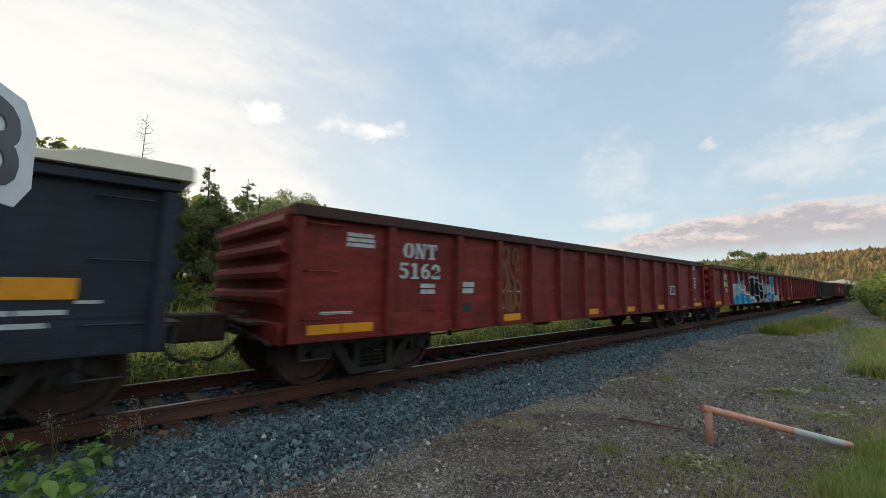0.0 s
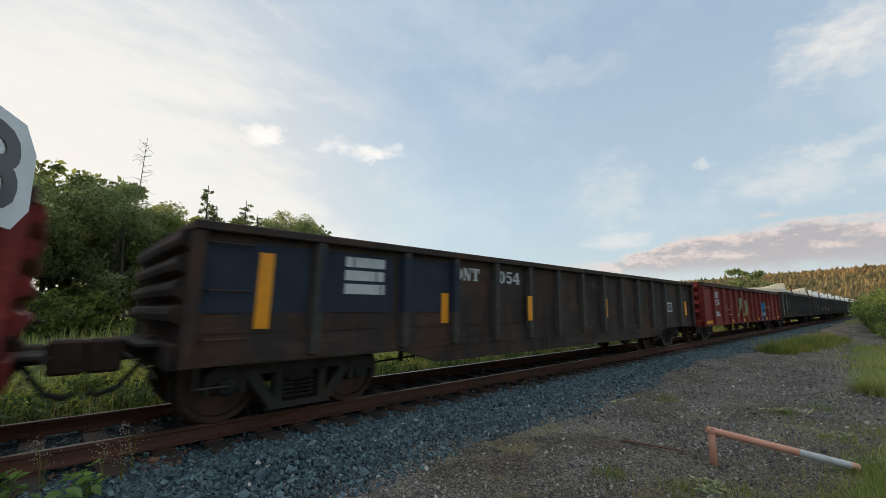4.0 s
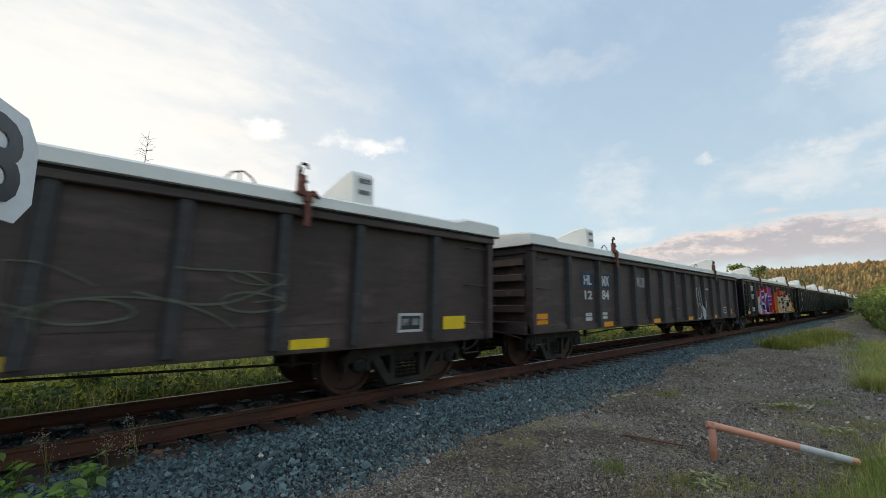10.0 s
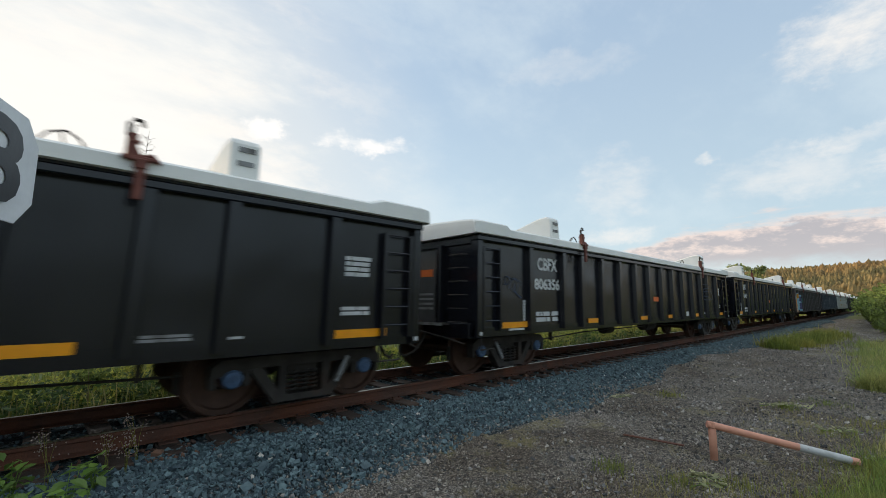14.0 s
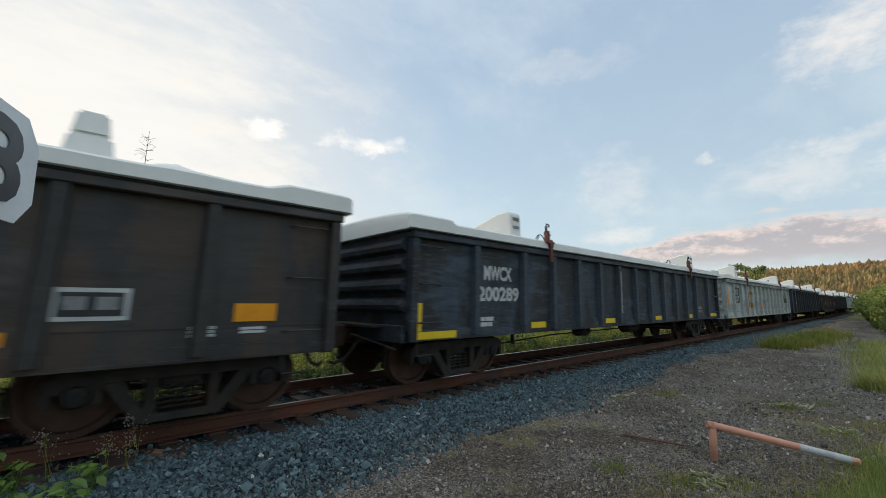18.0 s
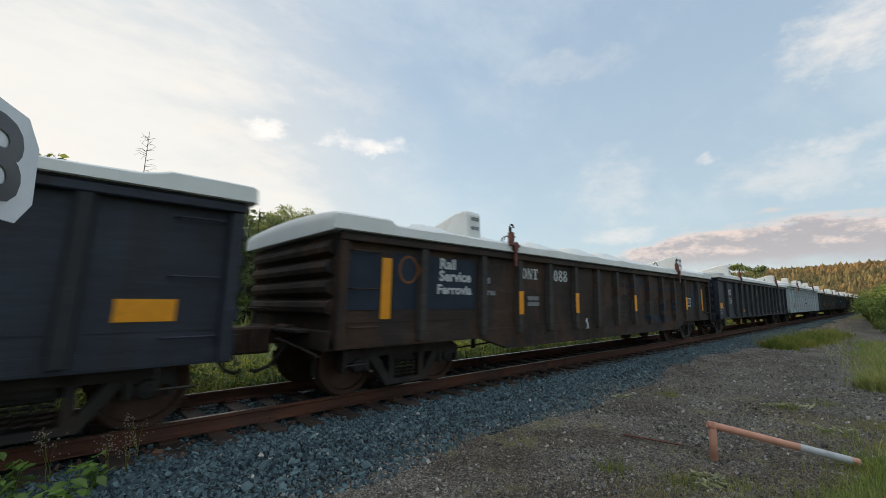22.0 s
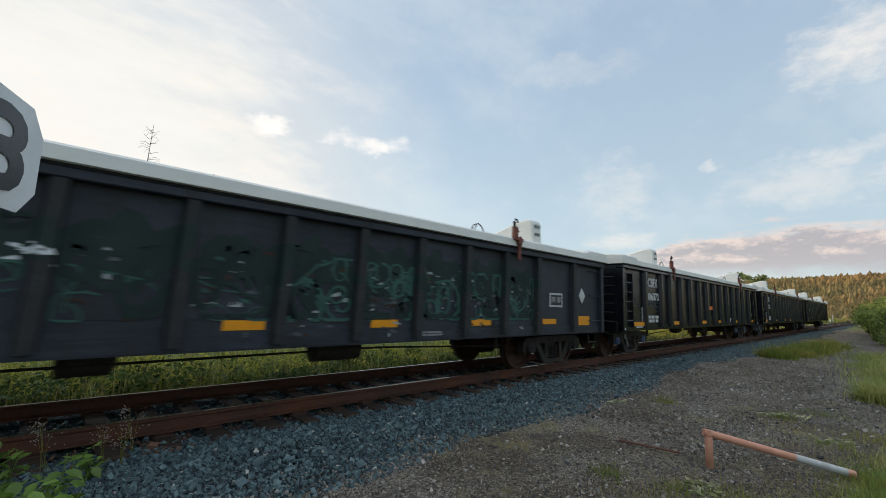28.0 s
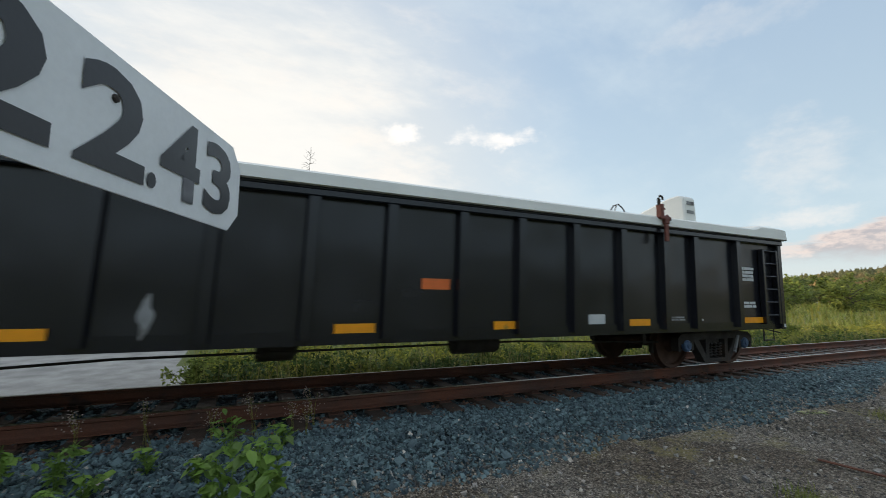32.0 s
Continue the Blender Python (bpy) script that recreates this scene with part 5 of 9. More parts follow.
def red_car(number, label):
    car = build_car(label, "red", 2.38, 0.67, cover=False)
    written(car, "ONT", 1.72, 2.4, 1.80, 2.04)
    written(car, number, 1.65, 2.48, 1.49, 1.73)
    if number == "5158":
        small(car, 1.68, 2.54, 1.02, 1.23, 2, 4)
    else:
        small(car, 2.08, 2.42, 1.24, 1.42, 2, 2)
        small(car, 2.95, 3.32, 1.24, 1.46, 2, 1)
    reflectors(car, 0.76, 0.88, YELLOW, (0.26, 0.72), (0.74, 1.22))
    placard(car, 12.72, 13.2, 1.19, 1.48)
    small(car, 14.9, 15.42, 2.06, 2.3, 3, 3)
    for k in range(4):
        small(car, 14.9, 15.05, 1.73 - 0.115 * k, 1.80 - 0.115 * k, 1, 1)
        small(car, 15.16 + 0.04 * (k % 3 == 1), 15.4, 1.73 - 0.115 * k, 1.80 - 0.115 * k, 1, 1)
    small(car, 14.9, 15.4, 0.99, 1.03, 1, 3)
    reflectors(car, 0.77, 0.88, YELLOW, (14.8, 15.84))
    part("stencil_plate", boxes((13.88, 14.08, -1.531, -1.524, 0.735, 0.80)), FADED, car)
    for r in SPECS[car.name]["ribs"][1:-1]:
        part("rib_scuff", boxes((r - 0.03, r + 0.035, -1.603, -1.598, 1.60 + 0.04 * math.sin(r * 9), 1.66 + 0.04 * math.sin(r * 9))), PLATE_BLACK, car, "dark scuff on a rib")
    rng = random.Random(len(TRAIN))
    for a_, b_ in zip(plain_ribs(LEN, 1.45, 2.85)[2:], plain_ribs(LEN, 1.45, 2.85)[3:-1]):
        if rng.random() < 0.75:
            patch(car, a_ + 0.17, b_ - 0.17, 1.12 + rng.uniform(-0.05, 0.1), 1.95 + rng.uniform(-0.15, 0.1), SPRAY["darkred"])
    return car


def black_car(number, **more):
    car = build_car(COVER_BLACK if "label" not in more else more.pop("label"), "black", 2.55, 0.76, "panel", ribs=CBFX_RIBS, ladder=True, rungs=6, caps="blue", dents=0.014, chord=0.085, L=LEN - 0.15, **more)
    written(car, "CBFX", 1.93, 2.68, 2.03, 2.31)
    written(car, number, 1.82, 2.76, 1.63, 1.87)
    small(car, 1.86, 2.72, 0.95, 1.18, 2, 5)
    small(car, 0.95, 1.5, 0.83, 0.88, 1, 2)
    bars(car, 1.42, 1.5, 1.0, 1.41, -1.504, 7, 1)
    reflectors(car, 0.89, 1.0, YELLOW, (0.65, 1.58), (3.95, 4.43), (6.98, 7.46), (9.13, 9.6), (11.7, 12.18), (14.62, 15.5))
    reflectors(car, 1.42, 1.56, ORANGE, (8.05, 8.45))
    placard(car, 10.85, 11.19, 0.93, 1.08, LETTER)
    small(car, 14.81, 15.23, 1.69, 1.98, 4, 2)
    small(car, 14.78, 15.3, 1.17, 1.3, 2, 2)
    small(car, 12.56, 13.12, 0.95, 1.03, 2, 2, FADED)
    small(car, 13.43, 13.61, 0.94, 0.98, 1, 1)
    bars(car, 14.62, 14.69, 1.05, 1.45, -1.504, 7, 1)
    scrawl(car, 0.85, 1.35, 1.45, 1.9, SPRAY["denim"], len(TRAIN) * 3, 4, 0.018)
    rear = SPECS[car.name]["L"]
    for x in (0.02, rear - 0.12):
        part("corner_mark", boxes((x + 0.03, x + 0.09, -1.607, -1.599, 0.80, 0.86)), LETTER, car, "white spot at the foot of the corner")
    for x, e_ in ((0.0, -1), (rear, 1)):
        for y0 in (-1.36, 0.98):
            for k in range(6):
                z = 1.02 + 0.24 * k
                part("end_rung", rod([(x + e_ * 0.02, y0, z), (x + e_ * 0.13, y0 + 0.02, z), (x + e_ * 0.13, y0 + 0.36, z), (x + e_ * 0.02, y0 + 0.38, z)], 0.011, 6), STEEL_DARK, car, "ladder rung on the end")
        part("end_plate", boxes((x + e_ * 0.05, x + e_ * 0.054, -0.56, 0.56, 1.0, 2.36)), PANEL_GREY, car, "dusty grey panel of the end wall")
        part("platform_edge", boxes((x + e_ * 0.24, x + e_ * 0.27, -0.95, 0.95, 0.955, 1.0)), FADED, car, "pale worn edge of the end platform")
        part("end_label", boxes((x + e_ * 0.056, x + e_ * 0.060, -0.48, -0.13, 1.86, 2.0)), ORANGE, car)
        part("end_lettering", boxes(*[(x + e_ * 0.056, x + e_ * 0.059, -0.5, 0.2 - 0.08 * (k % 2), 1.5 - 0.09 * k, 1.54 - 0.09 * k) for k in range(4)]), FADED, car)
    return car


def old_black_car(**more):
    """The older black cars."""
    return build_car(more.pop("label", "sooty black gondola car under a dusty cream cover"), more.pop("paint", "sooty"), 2.45, 0.77, **more)


# a navy car, just leaving
car = build_car("dark navy gondola car under a dusty cream cover", "navy", 2.40, 0.72, lumps=0.2, dusty=True, thin=0.55)
reflectors(car, 1.23, 1.42, YELLOW, (14.93, 15.43))
small(car, 14.95, 15.42, 1.08, 1.14, 1, 3)
small(car, 14.95, 15.31, 0.97, 1.03, 1, 2)
small(car, 15.43, 15.63, 1.18, 1.22, 1, 1)

# oxide-red open cars
car = red_car("5162", "oxide-red open gondola car with white stencilled letters")
small(car, 0.76, 1.26, 1.89, 2.1, 3, 2)
small(car, 0.43, 0.91, 0.99, 1.04, 1, 1)
patch(car, 2.96, 3.23, 0.95, 1.11, PLATE_BLACK, "stencil_plate", 0)
reflectors(car, 0.75, 0.88, YELLOW, (4.08, 4.6), (7.3, 7.75), (9.4, 9.86), (11.6, 12.08))
scrawl(car, 3.99, 4.62, 0.94, 2.13, SPRAY["rust"], 5, 9, 0.05)
scrawl(car, 4.05, 4.6, 0.94, 1.3, SPRAY["white"], 6, 3, 0.03)

car = red_car("5164", "oxide-red open gondola car sprayed with blue and white graffiti")
patch(car, 0.75, 1.32, 1.15, 1.85, SPRAY["darkred"])
painted(car, [(3.34, 1.58), (3.58, 1.65), (3.99, 1.66), (4.03, 2.06), (4.68, 2.14), (4.76, 1.6), (5.04, 1.96), (5.06, 1.55), (5.34, 1.66), (5.76, 1.57), (5.82, 1.25), (7.12, 1.06), (8.08, 0.85), (8.04, 0.66), (5.77, 0.68), (3.72, 0.7), (3.38, 0.71)], "haze", 0)
painted(car, [(3.37, 0.93), (3.61, 1.06), (4.19, 1.16), (4.8, 1.2), (5.35, 1.14), (5.82, 1.11), (6.34, 1.01), (6.98, 0.97), (6.98, 0.71), (5.77, 0.7), (3.72, 0.7), (3.38, 0.72)], "cyan", 1)
painted(car, [(4.03, 1.88), (4.16, 1.99), (4.64, 2.05), (4.66, 1.71), (4.72, 1.45), (4.52, 1.41), (4.05, 1.61)], "cyan", 1)
painted(car, [(3.76, 1.36), (4.38, 1.4), (4.75, 1.22), (4.38, 1.17), (3.8, 1.17)], "sage", 1)
brushed(car, [(3.34, 1.53), (3.65, 1.54), (4.18, 1.45), (4.67, 1.26)], 0.202, "ice", 2)
brushed(car, [(4.11, 1.98), (4.08, 1.82), (4.37, 1.62), (4.66, 1.41), (5.11, 1.34), (5.76, 1.17), (6.98, 0.97), (7.72, 0.78)], 0.072, "white", 3)
brushed(car, [(4.04, 1.33), (4.23, 1.09), (4.52, 0.72)], 0.126, "ice", 3)
brushed(car, [(4.93, 1.03), (5.26, 0.88), (5.61, 0.72)], 0.080, "white", 3)
brushed(car, [(3.37, 1.0), (3.64, 1.1), (3.9, 1.34)], 0.136, "ice", 2)
sprayed(car, SPECS[car.name], [blob(5.42, 1.48, 0.63, 0.25, random.Random(1), 3, 0.18)], SPRAY["white"], 2)
sprayed(car, SPECS[car.name], [blob(5.39, 1.45, 0.48, 0.16, random.Random(2), 3, 0.18)], SPRAY["sage"], 3)
brushed(car, [(4.83, 1.64), (4.95, 1.88), (4.99, 1.55)], 0.075, "sage", 2)
brushed(car, [(5.87, 1.08), (6.34, 1.01), (6.28, 0.77)], 0.119, "sage", 2)
brushed(car, [(5.99, 0.78), (6.46, 0.98), (6.91, 0.92)], 0.054, "white", 3)
painted(car, [(6.49, 1.91), (6.91, 2.07), (7.5, 2.07), (8.23, 1.99), (8.36, 1.78), (9.15, 1.52), (9.39, 1.0), (9.18, 0.66), (8.12, 0.69), (7.12, 1.05), (6.75, 1.1), (6.55, 1.48)], "black", 2)
brushed(car, [(8.19, 1.99), (7.42, 2.07), (6.71, 2.02), (6.38, 1.84), (6.43, 1.52), (6.34, 1.21)], 0.124, "ice", 3)
brushed(car, [(6.65, 1.8), (6.7, 1.67), (6.66, 1.46)], 0.054, "white", 4)
brushed(car, [(7.2, 1.83), (7.36, 1.61), (7.57, 1.37)], 0.040, "cyan", 4)
brushed(car, [(7.65, 1.81), (7.48, 1.64), (7.3, 1.44)], 0.040, "cyan", 4)
brushed(car, [(7.31, 1.91), (7.65, 1.88), (7.77, 1.68)], 0.045, "white", 4)
brushed(car, [(7.4, 2.15), (7.73, 1.86), (8.22, 1.75), (8.95, 1.46), (9.16, 1.24)], 0.037, "white", 4)
brushed(car, [(7.19, 1.3), (7.72, 1.15), (8.04, 1.05), (8.26, 1.15)], 0.060, "ice", 4)
brushed(car, [(8.3, 1.02), (8.94, 0.93), (9.15, 0.79), (8.56, 0.74)], 0.082, "ice", 4)
brushed(car, [(8.38, 0.87), (8.75, 0.99), (8.99, 1.18)], 0.050, "white", 4)
brushed(car, [(7.12, 0.83), (7.49, 0.81), (7.92, 0.8)], 0.171, "white", 3)
painted(car, [(8.45, 2.14), (8.85, 2.17), (8.84, 1.83), (8.45, 1.86)], "cyan", 4)
brushed(car, [(8.33, 1.84), (8.63, 1.79), (9.16, 1.68)], 0.110, "ice", 5)
brushed(car, [(8.36, 2.12), (8.32, 1.99), (8.49, 1.84)], 0.049, "haze", 5)
painted(car, [(9.2, 1.92), (9.75, 2.02), (10.12, 1.9), (10.2, 1.2), (9.9, 0.75), (9.15, 0.72), (9.25, 1.2)], "haze", 0.5)
painted(car, [(10.25, 1.95), (10.65, 2.12), (10.85, 1.7), (11.4, 1.7), (11.75, 1.4), (12.0, 0.9), (11.9, 0.7), (10.1, 0.7), (10.3, 1.2)], "haze", 0.5)
painted(car, [(11.75, 2.1), (12.5, 2.16), (12.6, 1.5), (13.0, 1.15), (13.6, 0.95), (13.5, 0.7), (12.0, 0.7), (11.9, 1.3)], "haze", 0.5)
for line in ([(9.3, 1.7), (9.6, 1.55), (10.0, 1.62)], [(10.35, 1.3), (10.6, 1.5), (10.9, 1.2), (11.3, 1.3)], [(11.0, 0.8), (11.3, 1.0), (11.6, 0.85)], [(12.1, 1.1), (12.4, 1.3), (12.7, 1.0)], [(12.2, 0.8), (12.6, 0.95), (13.2, 0.85)]):
    brushed(car, line, 0.045, "white", 3.5)
for line in ([(9.25, 1.1), (9.6, 1.2), (10.0, 1.0)], [(10.5, 0.85), (10.8, 1.1), (11.2, 0.95)], [(11.95, 1.75), (12.2, 1.5), (12.45, 1.7)]):
    brushed(car, line, 0.07, "sage", 3.2)
brushed(car, [(9.71, 1.88), (9.4, 1.81), (9.28, 1.55), (9.47, 1.29), (9.82, 1.21), (10.03, 1.44), (10.04, 1.78)], 0.209, "sage", 1)
brushed(car, [(9.68, 1.96), (9.33, 1.85), (9.18, 1.57), (9.37, 1.24), (9.82, 1.1), (10.0, 0.75)], 0.052, "white", 2)
brushed(car, [(9.45, 1.72), (9.37, 1.52), (9.54, 1.3), (9.93, 1.24), (10.13, 1.57)], 0.040, "white", 2)
brushed(car, [(9.69, 1.83), (9.75, 1.54), (9.67, 1.36)], 0.045, "ice", 2)
brushed(car, [(9.14, 0.91), (9.48, 0.98), (9.77, 0.89), (9.48, 0.81), (9.15, 0.89)], 0.047, "white", 3)
sprayed(car, SPECS[car.name], [blob(10.50, 1.83, 0.41, 0.51, random.Random(3), 3, 0.18)], SPRAY["sage"], 1)
brushed(car, [(10.3, 1.95), (10.6, 2.07), (10.73, 1.79), (10.41, 1.6)], 0.060, "white", 2)
painted(car, [(10.25, 1.68), (10.68, 1.42), (11.04, 1.41), (11.27, 1.17), (12.4, 1.21), (13.18, 1.1), (13.29, 0.77), (10.27, 0.73), (10.42, 1.12)], "cyan", 1)
brushed(car, [(10.09, 0.74), (10.42, 1.17), (11.11, 1.39), (11.42, 1.63), (11.67, 1.34), (12.04, 0.83)], 0.149, "ice", 2)
brushed(car, [(10.36, 1.02), (10.83, 0.92), (11.35, 1.06)], 0.050, "white", 3)
brushed(car, [(11.5, 1.77), (11.93, 1.59), (12.52, 1.43), (12.9, 0.99), (14.34, 0.73)], 0.088, "white", 3)
painted(car, [(11.84, 2.04), (12.47, 2.12), (12.49, 1.53), (12.07, 1.68)], "cyan", 2)
brushed(car, [(12.45, 2.18), (11.82, 2.1), (11.84, 1.84), (12.35, 1.38)], 0.059, "haze", 3)
painted(car, [(13.86, 0.74), (14.02, 1.05), (14.27, 1.65), (14.5, 1.78), (14.61, 0.75)], "haze", 1)
brushed(car, [(14.48, 1.73), (14.29, 1.35), (14.01, 0.79)], 0.047, "sage", 2)
brushed(car, [(10.67, 1.93), (11.1, 1.91)], 0.023, "white", 2)
brushed(car, [(9.74, 1.91), (10.09, 1.89)], 0.020, "white", 2)

car = red_car("5160", "oxide-red open gondola car with patched dark-red panels")
small(car, 0.19, 0.6, 1.32, 1.46, 3, 2)
small(car, 0.18, 0.86, 1.23, 1.28, 1, 2)
reflectors(car, 0.79, 0.91, YELLOW, (2.95, 3.44), (6.15, 6.65), (9.38, 9.89), (12.68, 13.17))
small(car, 11.51, 12.05, 0.82, 0.91, 2, 1)

# fish-bellied open car
car = build_car("dark blue and black fish-bellied open gondola car", "rusty", 2.28, 0.74, cover=False, belly=True)
for k in range(3):
    patch(car, 0.15 + k * 1.3, 1.35 + k * 1.3, 1.3, 2.1, SPRAY["navy"])
written(car, "ONT", 3.92, 4.54, 1.83, 2.05)
written(car, "5054", 4.85, 5.73, 1.82, 2.05)
small(car, 1.85, 2.6, 1.5, 2.05, 3, 2)
reflectors(car, 1.12, 1.6, YELLOW, (3.63, 3.78), (5.86, 6.0), (9.29, 9.45), (13.43, 13.55), (15.36, 15.55))
reflectors(car, 1.12, 2.0, YELLOW, (0.72, 0.89))
placard(car, 13.67, 14.11, 1.25, 1.55)

car = red_car("5158", "oxide-red open gondola car with a blue sprayed figure and faded scrawls")
reflectors(car, 0.74, 0.86, YELLOW, (4.04, 4.5), (6.25, 6.73), (9.5, 9.99), (11.74, 12.25))
reflectors(car, 0.99, 1.2, YELLOW, (15.18, 15.6))
for k, xa in enumerate((10.55, 10.72, 10.92, 11.12, 11.32)):
    brushed(car, [(xa, 1.82 - 0.1 * (k % 2)), (xa * 0.6 + 4.38, 1.62), (xa * 0.75 + 2.74, 1.38)], 0.07, "cyan", 2)
brushed(car, [(10.62, 1.4), (10.95, 1.33), (11.28, 1.4)], 0.1, "cyan", 3)
brushed(car, [(10.68, 1.3), (10.75, 1.18), (10.95, 1.22), (11.15, 1.18), (11.22, 1.3)], 0.04, "cyan", 3)
sprayed(car, SPECS[car.name], stroke([(10.5, 1.65), (10.7, 1.5), (10.95, 1.62), (11.2, 1.5), (11.4, 1.7)], 0.05), SPRAY["blue"], 2)
sprayed(car, SPECS[car.name], stroke([(10.55, 1.2), (10.62, 0.95), (10.95, 0.9), (11.28, 0.95), (11.33, 1.2)], 0.06), SPRAY["blue"], 2)
sprayed(car, SPECS[car.name], [[(10.68 + 0.15 * k, 0.97), (10.78 + 0.15 * k, 0.97), (10.78 + 0.15 * k, 1.14), (10.68 + 0.15 * k, 1.14)] for k in range(4)], SPRAY["ice"], 3)
sprayed(car, SPECS[car.name], stroke([(10.5, 0.72), (10.8, 0.78), (11.1, 0.7), (11.35, 0.76)], 0.05), SPRAY["blue"], 2)
sprayed(car, SPECS[car.name], stroke([(11.77, 1.85), (11.85, 1.5), (12.25, 1.5), (12.33, 1.88), (12.18, 1.65), (12.05, 1.9), (11.92, 1.65), (11.77, 1.85)], 0.04), SPRAY["gold"], 2)
sprayed(car, SPECS[car.name], stroke([(11.85, 1.42), (12.25, 1.42)], 0.05), SPRAY["gold"], 2)
for line, w_, c_ in (([(5.12, 1.72), (5.06, 1.3), (5.1, 1.08), (5.45, 1.03), (5.82, 1.1), (5.88, 1.4), (5.9, 1.82)], 0.13, "lime"), ([(5.1, 1.14), (5.5, 1.1), (5.8, 1.16)], 0.05, "tan"),
                     ([(6.1, 1.82), (6.08, 1.4), (6.06, 1.12), (6.5, 1.05), (7.0, 1.03)], 0.12, "gold"), ([(6.12, 1.7), (6.14, 1.2)], 0.05, "tan"), ([(6.1, 1.16), (6.95, 1.1)], 0.06, "tan"), ([(6.94, 1.74), (7.0, 1.4), (6.98, 1.05)], 0.09, "lime")):
    brushed(car, line, w_, c_, 2)
for line, w_, c_ in (([(3.0, 1.72), (3.2, 1.7), (3.12, 1.85), (3.2, 1.95), (3.3, 1.9)], 0.04, "rust"), ([(3.25, 1.78), (3.4, 1.9), (3.55, 1.82), (3.45, 1.7), (3.62, 1.68)], 0.04, "rust"),
                   ([(3.04, 1.13), (3.3, 1.3), (3.08, 1.45)], 0.035, "haze"), ([(3.1, 1.08), (3.4, 1.32), (3.34, 1.45)], 0.03, "rust"), ([(3.45, 1.22), (3.4, 1.42)], 0.04, "haze"),
                   ([(3.55, 1.51), (3.66, 1.48), (3.58, 1.36), (3.7, 1.3)], 0.04, "haze"), ([(3.85, 1.46), (3.95, 1.42), (3.82, 1.32)], 0.03, "haze"), ([(3.8, 1.08), (4.0, 1.12), (4.18, 1.33)], 0.025, "haze"), ([(3.9, 1.2), (4.1, 1.34)], 0.025, "tan")):
    brushed(car, line, w_, c_, 2)
patch(car, 3.02, 3.75, 1.42, 1.68, SPRAY["darkred"], "paint_patch", 0)
sprayed(car, SPECS[car.name], stroke([(14.75, 1.55), (14.95, 1.8), (15.1, 1.5), (15.3, 1.8), (15.5, 1.5)], 0.05), SPRAY["gold"], 2)
part("hanging_tag", boxes((8.8, 8.95, -1.2, -1.18, 0.46, 0.72)), LETTER, car, "white plate hanging under the sill")

# older black and brown cars under covers
car = old_black_car(dusty=True, lumps=0.05)
written(car, "MWCX", 1.85, 2.65, 1.69, 1.94)
written(car, "2002", 1.92, 2.65, 1.4, 1.62)
written(car, "57", 3.23, 3.63, 1.39, 1.61)
reflectors(car, 1.15, 1.26, YELLOW, (0.16, 1.16))
reflectors(car, 0.96, 1.08, YELLOW, (3.21, 3.71), (5.34, 5.83), (7.47, 7.98), (9.34, 9.82), (11.39, 11.88))
reflectors(car, 0.86, 1.07, YELLOW, (14.99, 15.48))
small(car, 4.33, 4.77, 0.8, 0.98, 2, 2)
placard(car, 13.76, 14.23, 1.44, 1.74)
scrawl(car, 11.25, 12.14, 1.25, 1.71, FADED, 61, 6, 0.04)
scrawl(car, 12.34, 13.1, 1.15, 1.6, FADED, 62, 6, 0.03)
for k, (a_, b_) in enumerate(zip(SPECS[car.name]["ribs"][1:], SPECS[car.name]["ribs"][2:-1])):
    flecks(car, a_ + 0.12, b_ - 0.22, 1.15, 2.1, ("ash", "rust", "tan"), 600 + k, 5)
part("post_stripe", boxes((-0.004, 0.10, -1.606, -1.598, 1.3, 1.9)), FADED, car)

car = old_black_car(paint="brown", label="brown-black gondola car under a cover with tapering caps", caps_on_lid=True, lumps=0.14)
written(car, "MWCX", 1.67, 2.48, 1.78, 2.01)
written(car, "200280", 1.6, 2.78, 1.46, 1.7)
reflectors(car, 1.09, 1.3, LEMON, (0.19, 0.69))
reflectors(car, 1.1, 1.55, LEMON, (2.78, 2.92), (6.0, 6.14), (9.15, 9.28), (12.23, 12.38))
reflectors(car, 1.16, 1.37, LEMON, (15.01, 15.52))
placard(car, 13.77, 14.29, 1.32, 1.62)
scrawl(car, 14.83, 15.42, 1.59, 1.96, FADED, 71, 6, 0.03)
scrawl(car, 10.26, 10.92, 1.44, 1.82, FADED, 72, 7, 0.04)
scrawl(car, 1.6, 2.7, 1.1, 1.4, FADED, 73, 5, 0.02)
patch(car, 15.6, 16.0, 1.0, 2.2, SPRAY["navy"])

car = build_car("dull brown gondola car under a white moulded cover", "brown", 2.51, 0.74, "slotted")
written(car, "HL", 2.3, 2.67, 1.79, 2.01)
written(car, "MX", 3.18, 3.57, 1.79, 2.03)
written(car, "11", 2.32, 2.62, 1.44, 1.66)
written(car, "85", 3.14, 3.56, 1.44, 1.67)
small(car, 2.34, 2.67, 0.92, 1.16)
small(car, 3.08, 3.52, 0.95, 1.14, 2, 1)
reflectors(car, 0.93, 1.14, LEMON, (0.25, 0.77), (15.0, 15.5))
reflectors(car, 0.79, 0.91, LEMON, (3.27, 3.77), (6.4, 6.91), (9.65, 10.15), (12.49, 12.98))
placard(car, 5.3, 5.9, 1.83, 2.1, LETTER)
placard(car, 14.1, 14.56, 0.92, 1.2)
small(car, 0.7, 1.17, 0.78, 0.83, 1, 2)
brushed(car, [(4.02, 0.83), (4.12, 1.11), (4.09, 1.53), (4.26, 1.69), (4.5, 1.61), (4.57, 0.91)], 0.13, "ash", 2)
flecks(car, 6.2, 8.4, 0.8, 1.8, ("ash", "copper", "rust"), 812, 9)
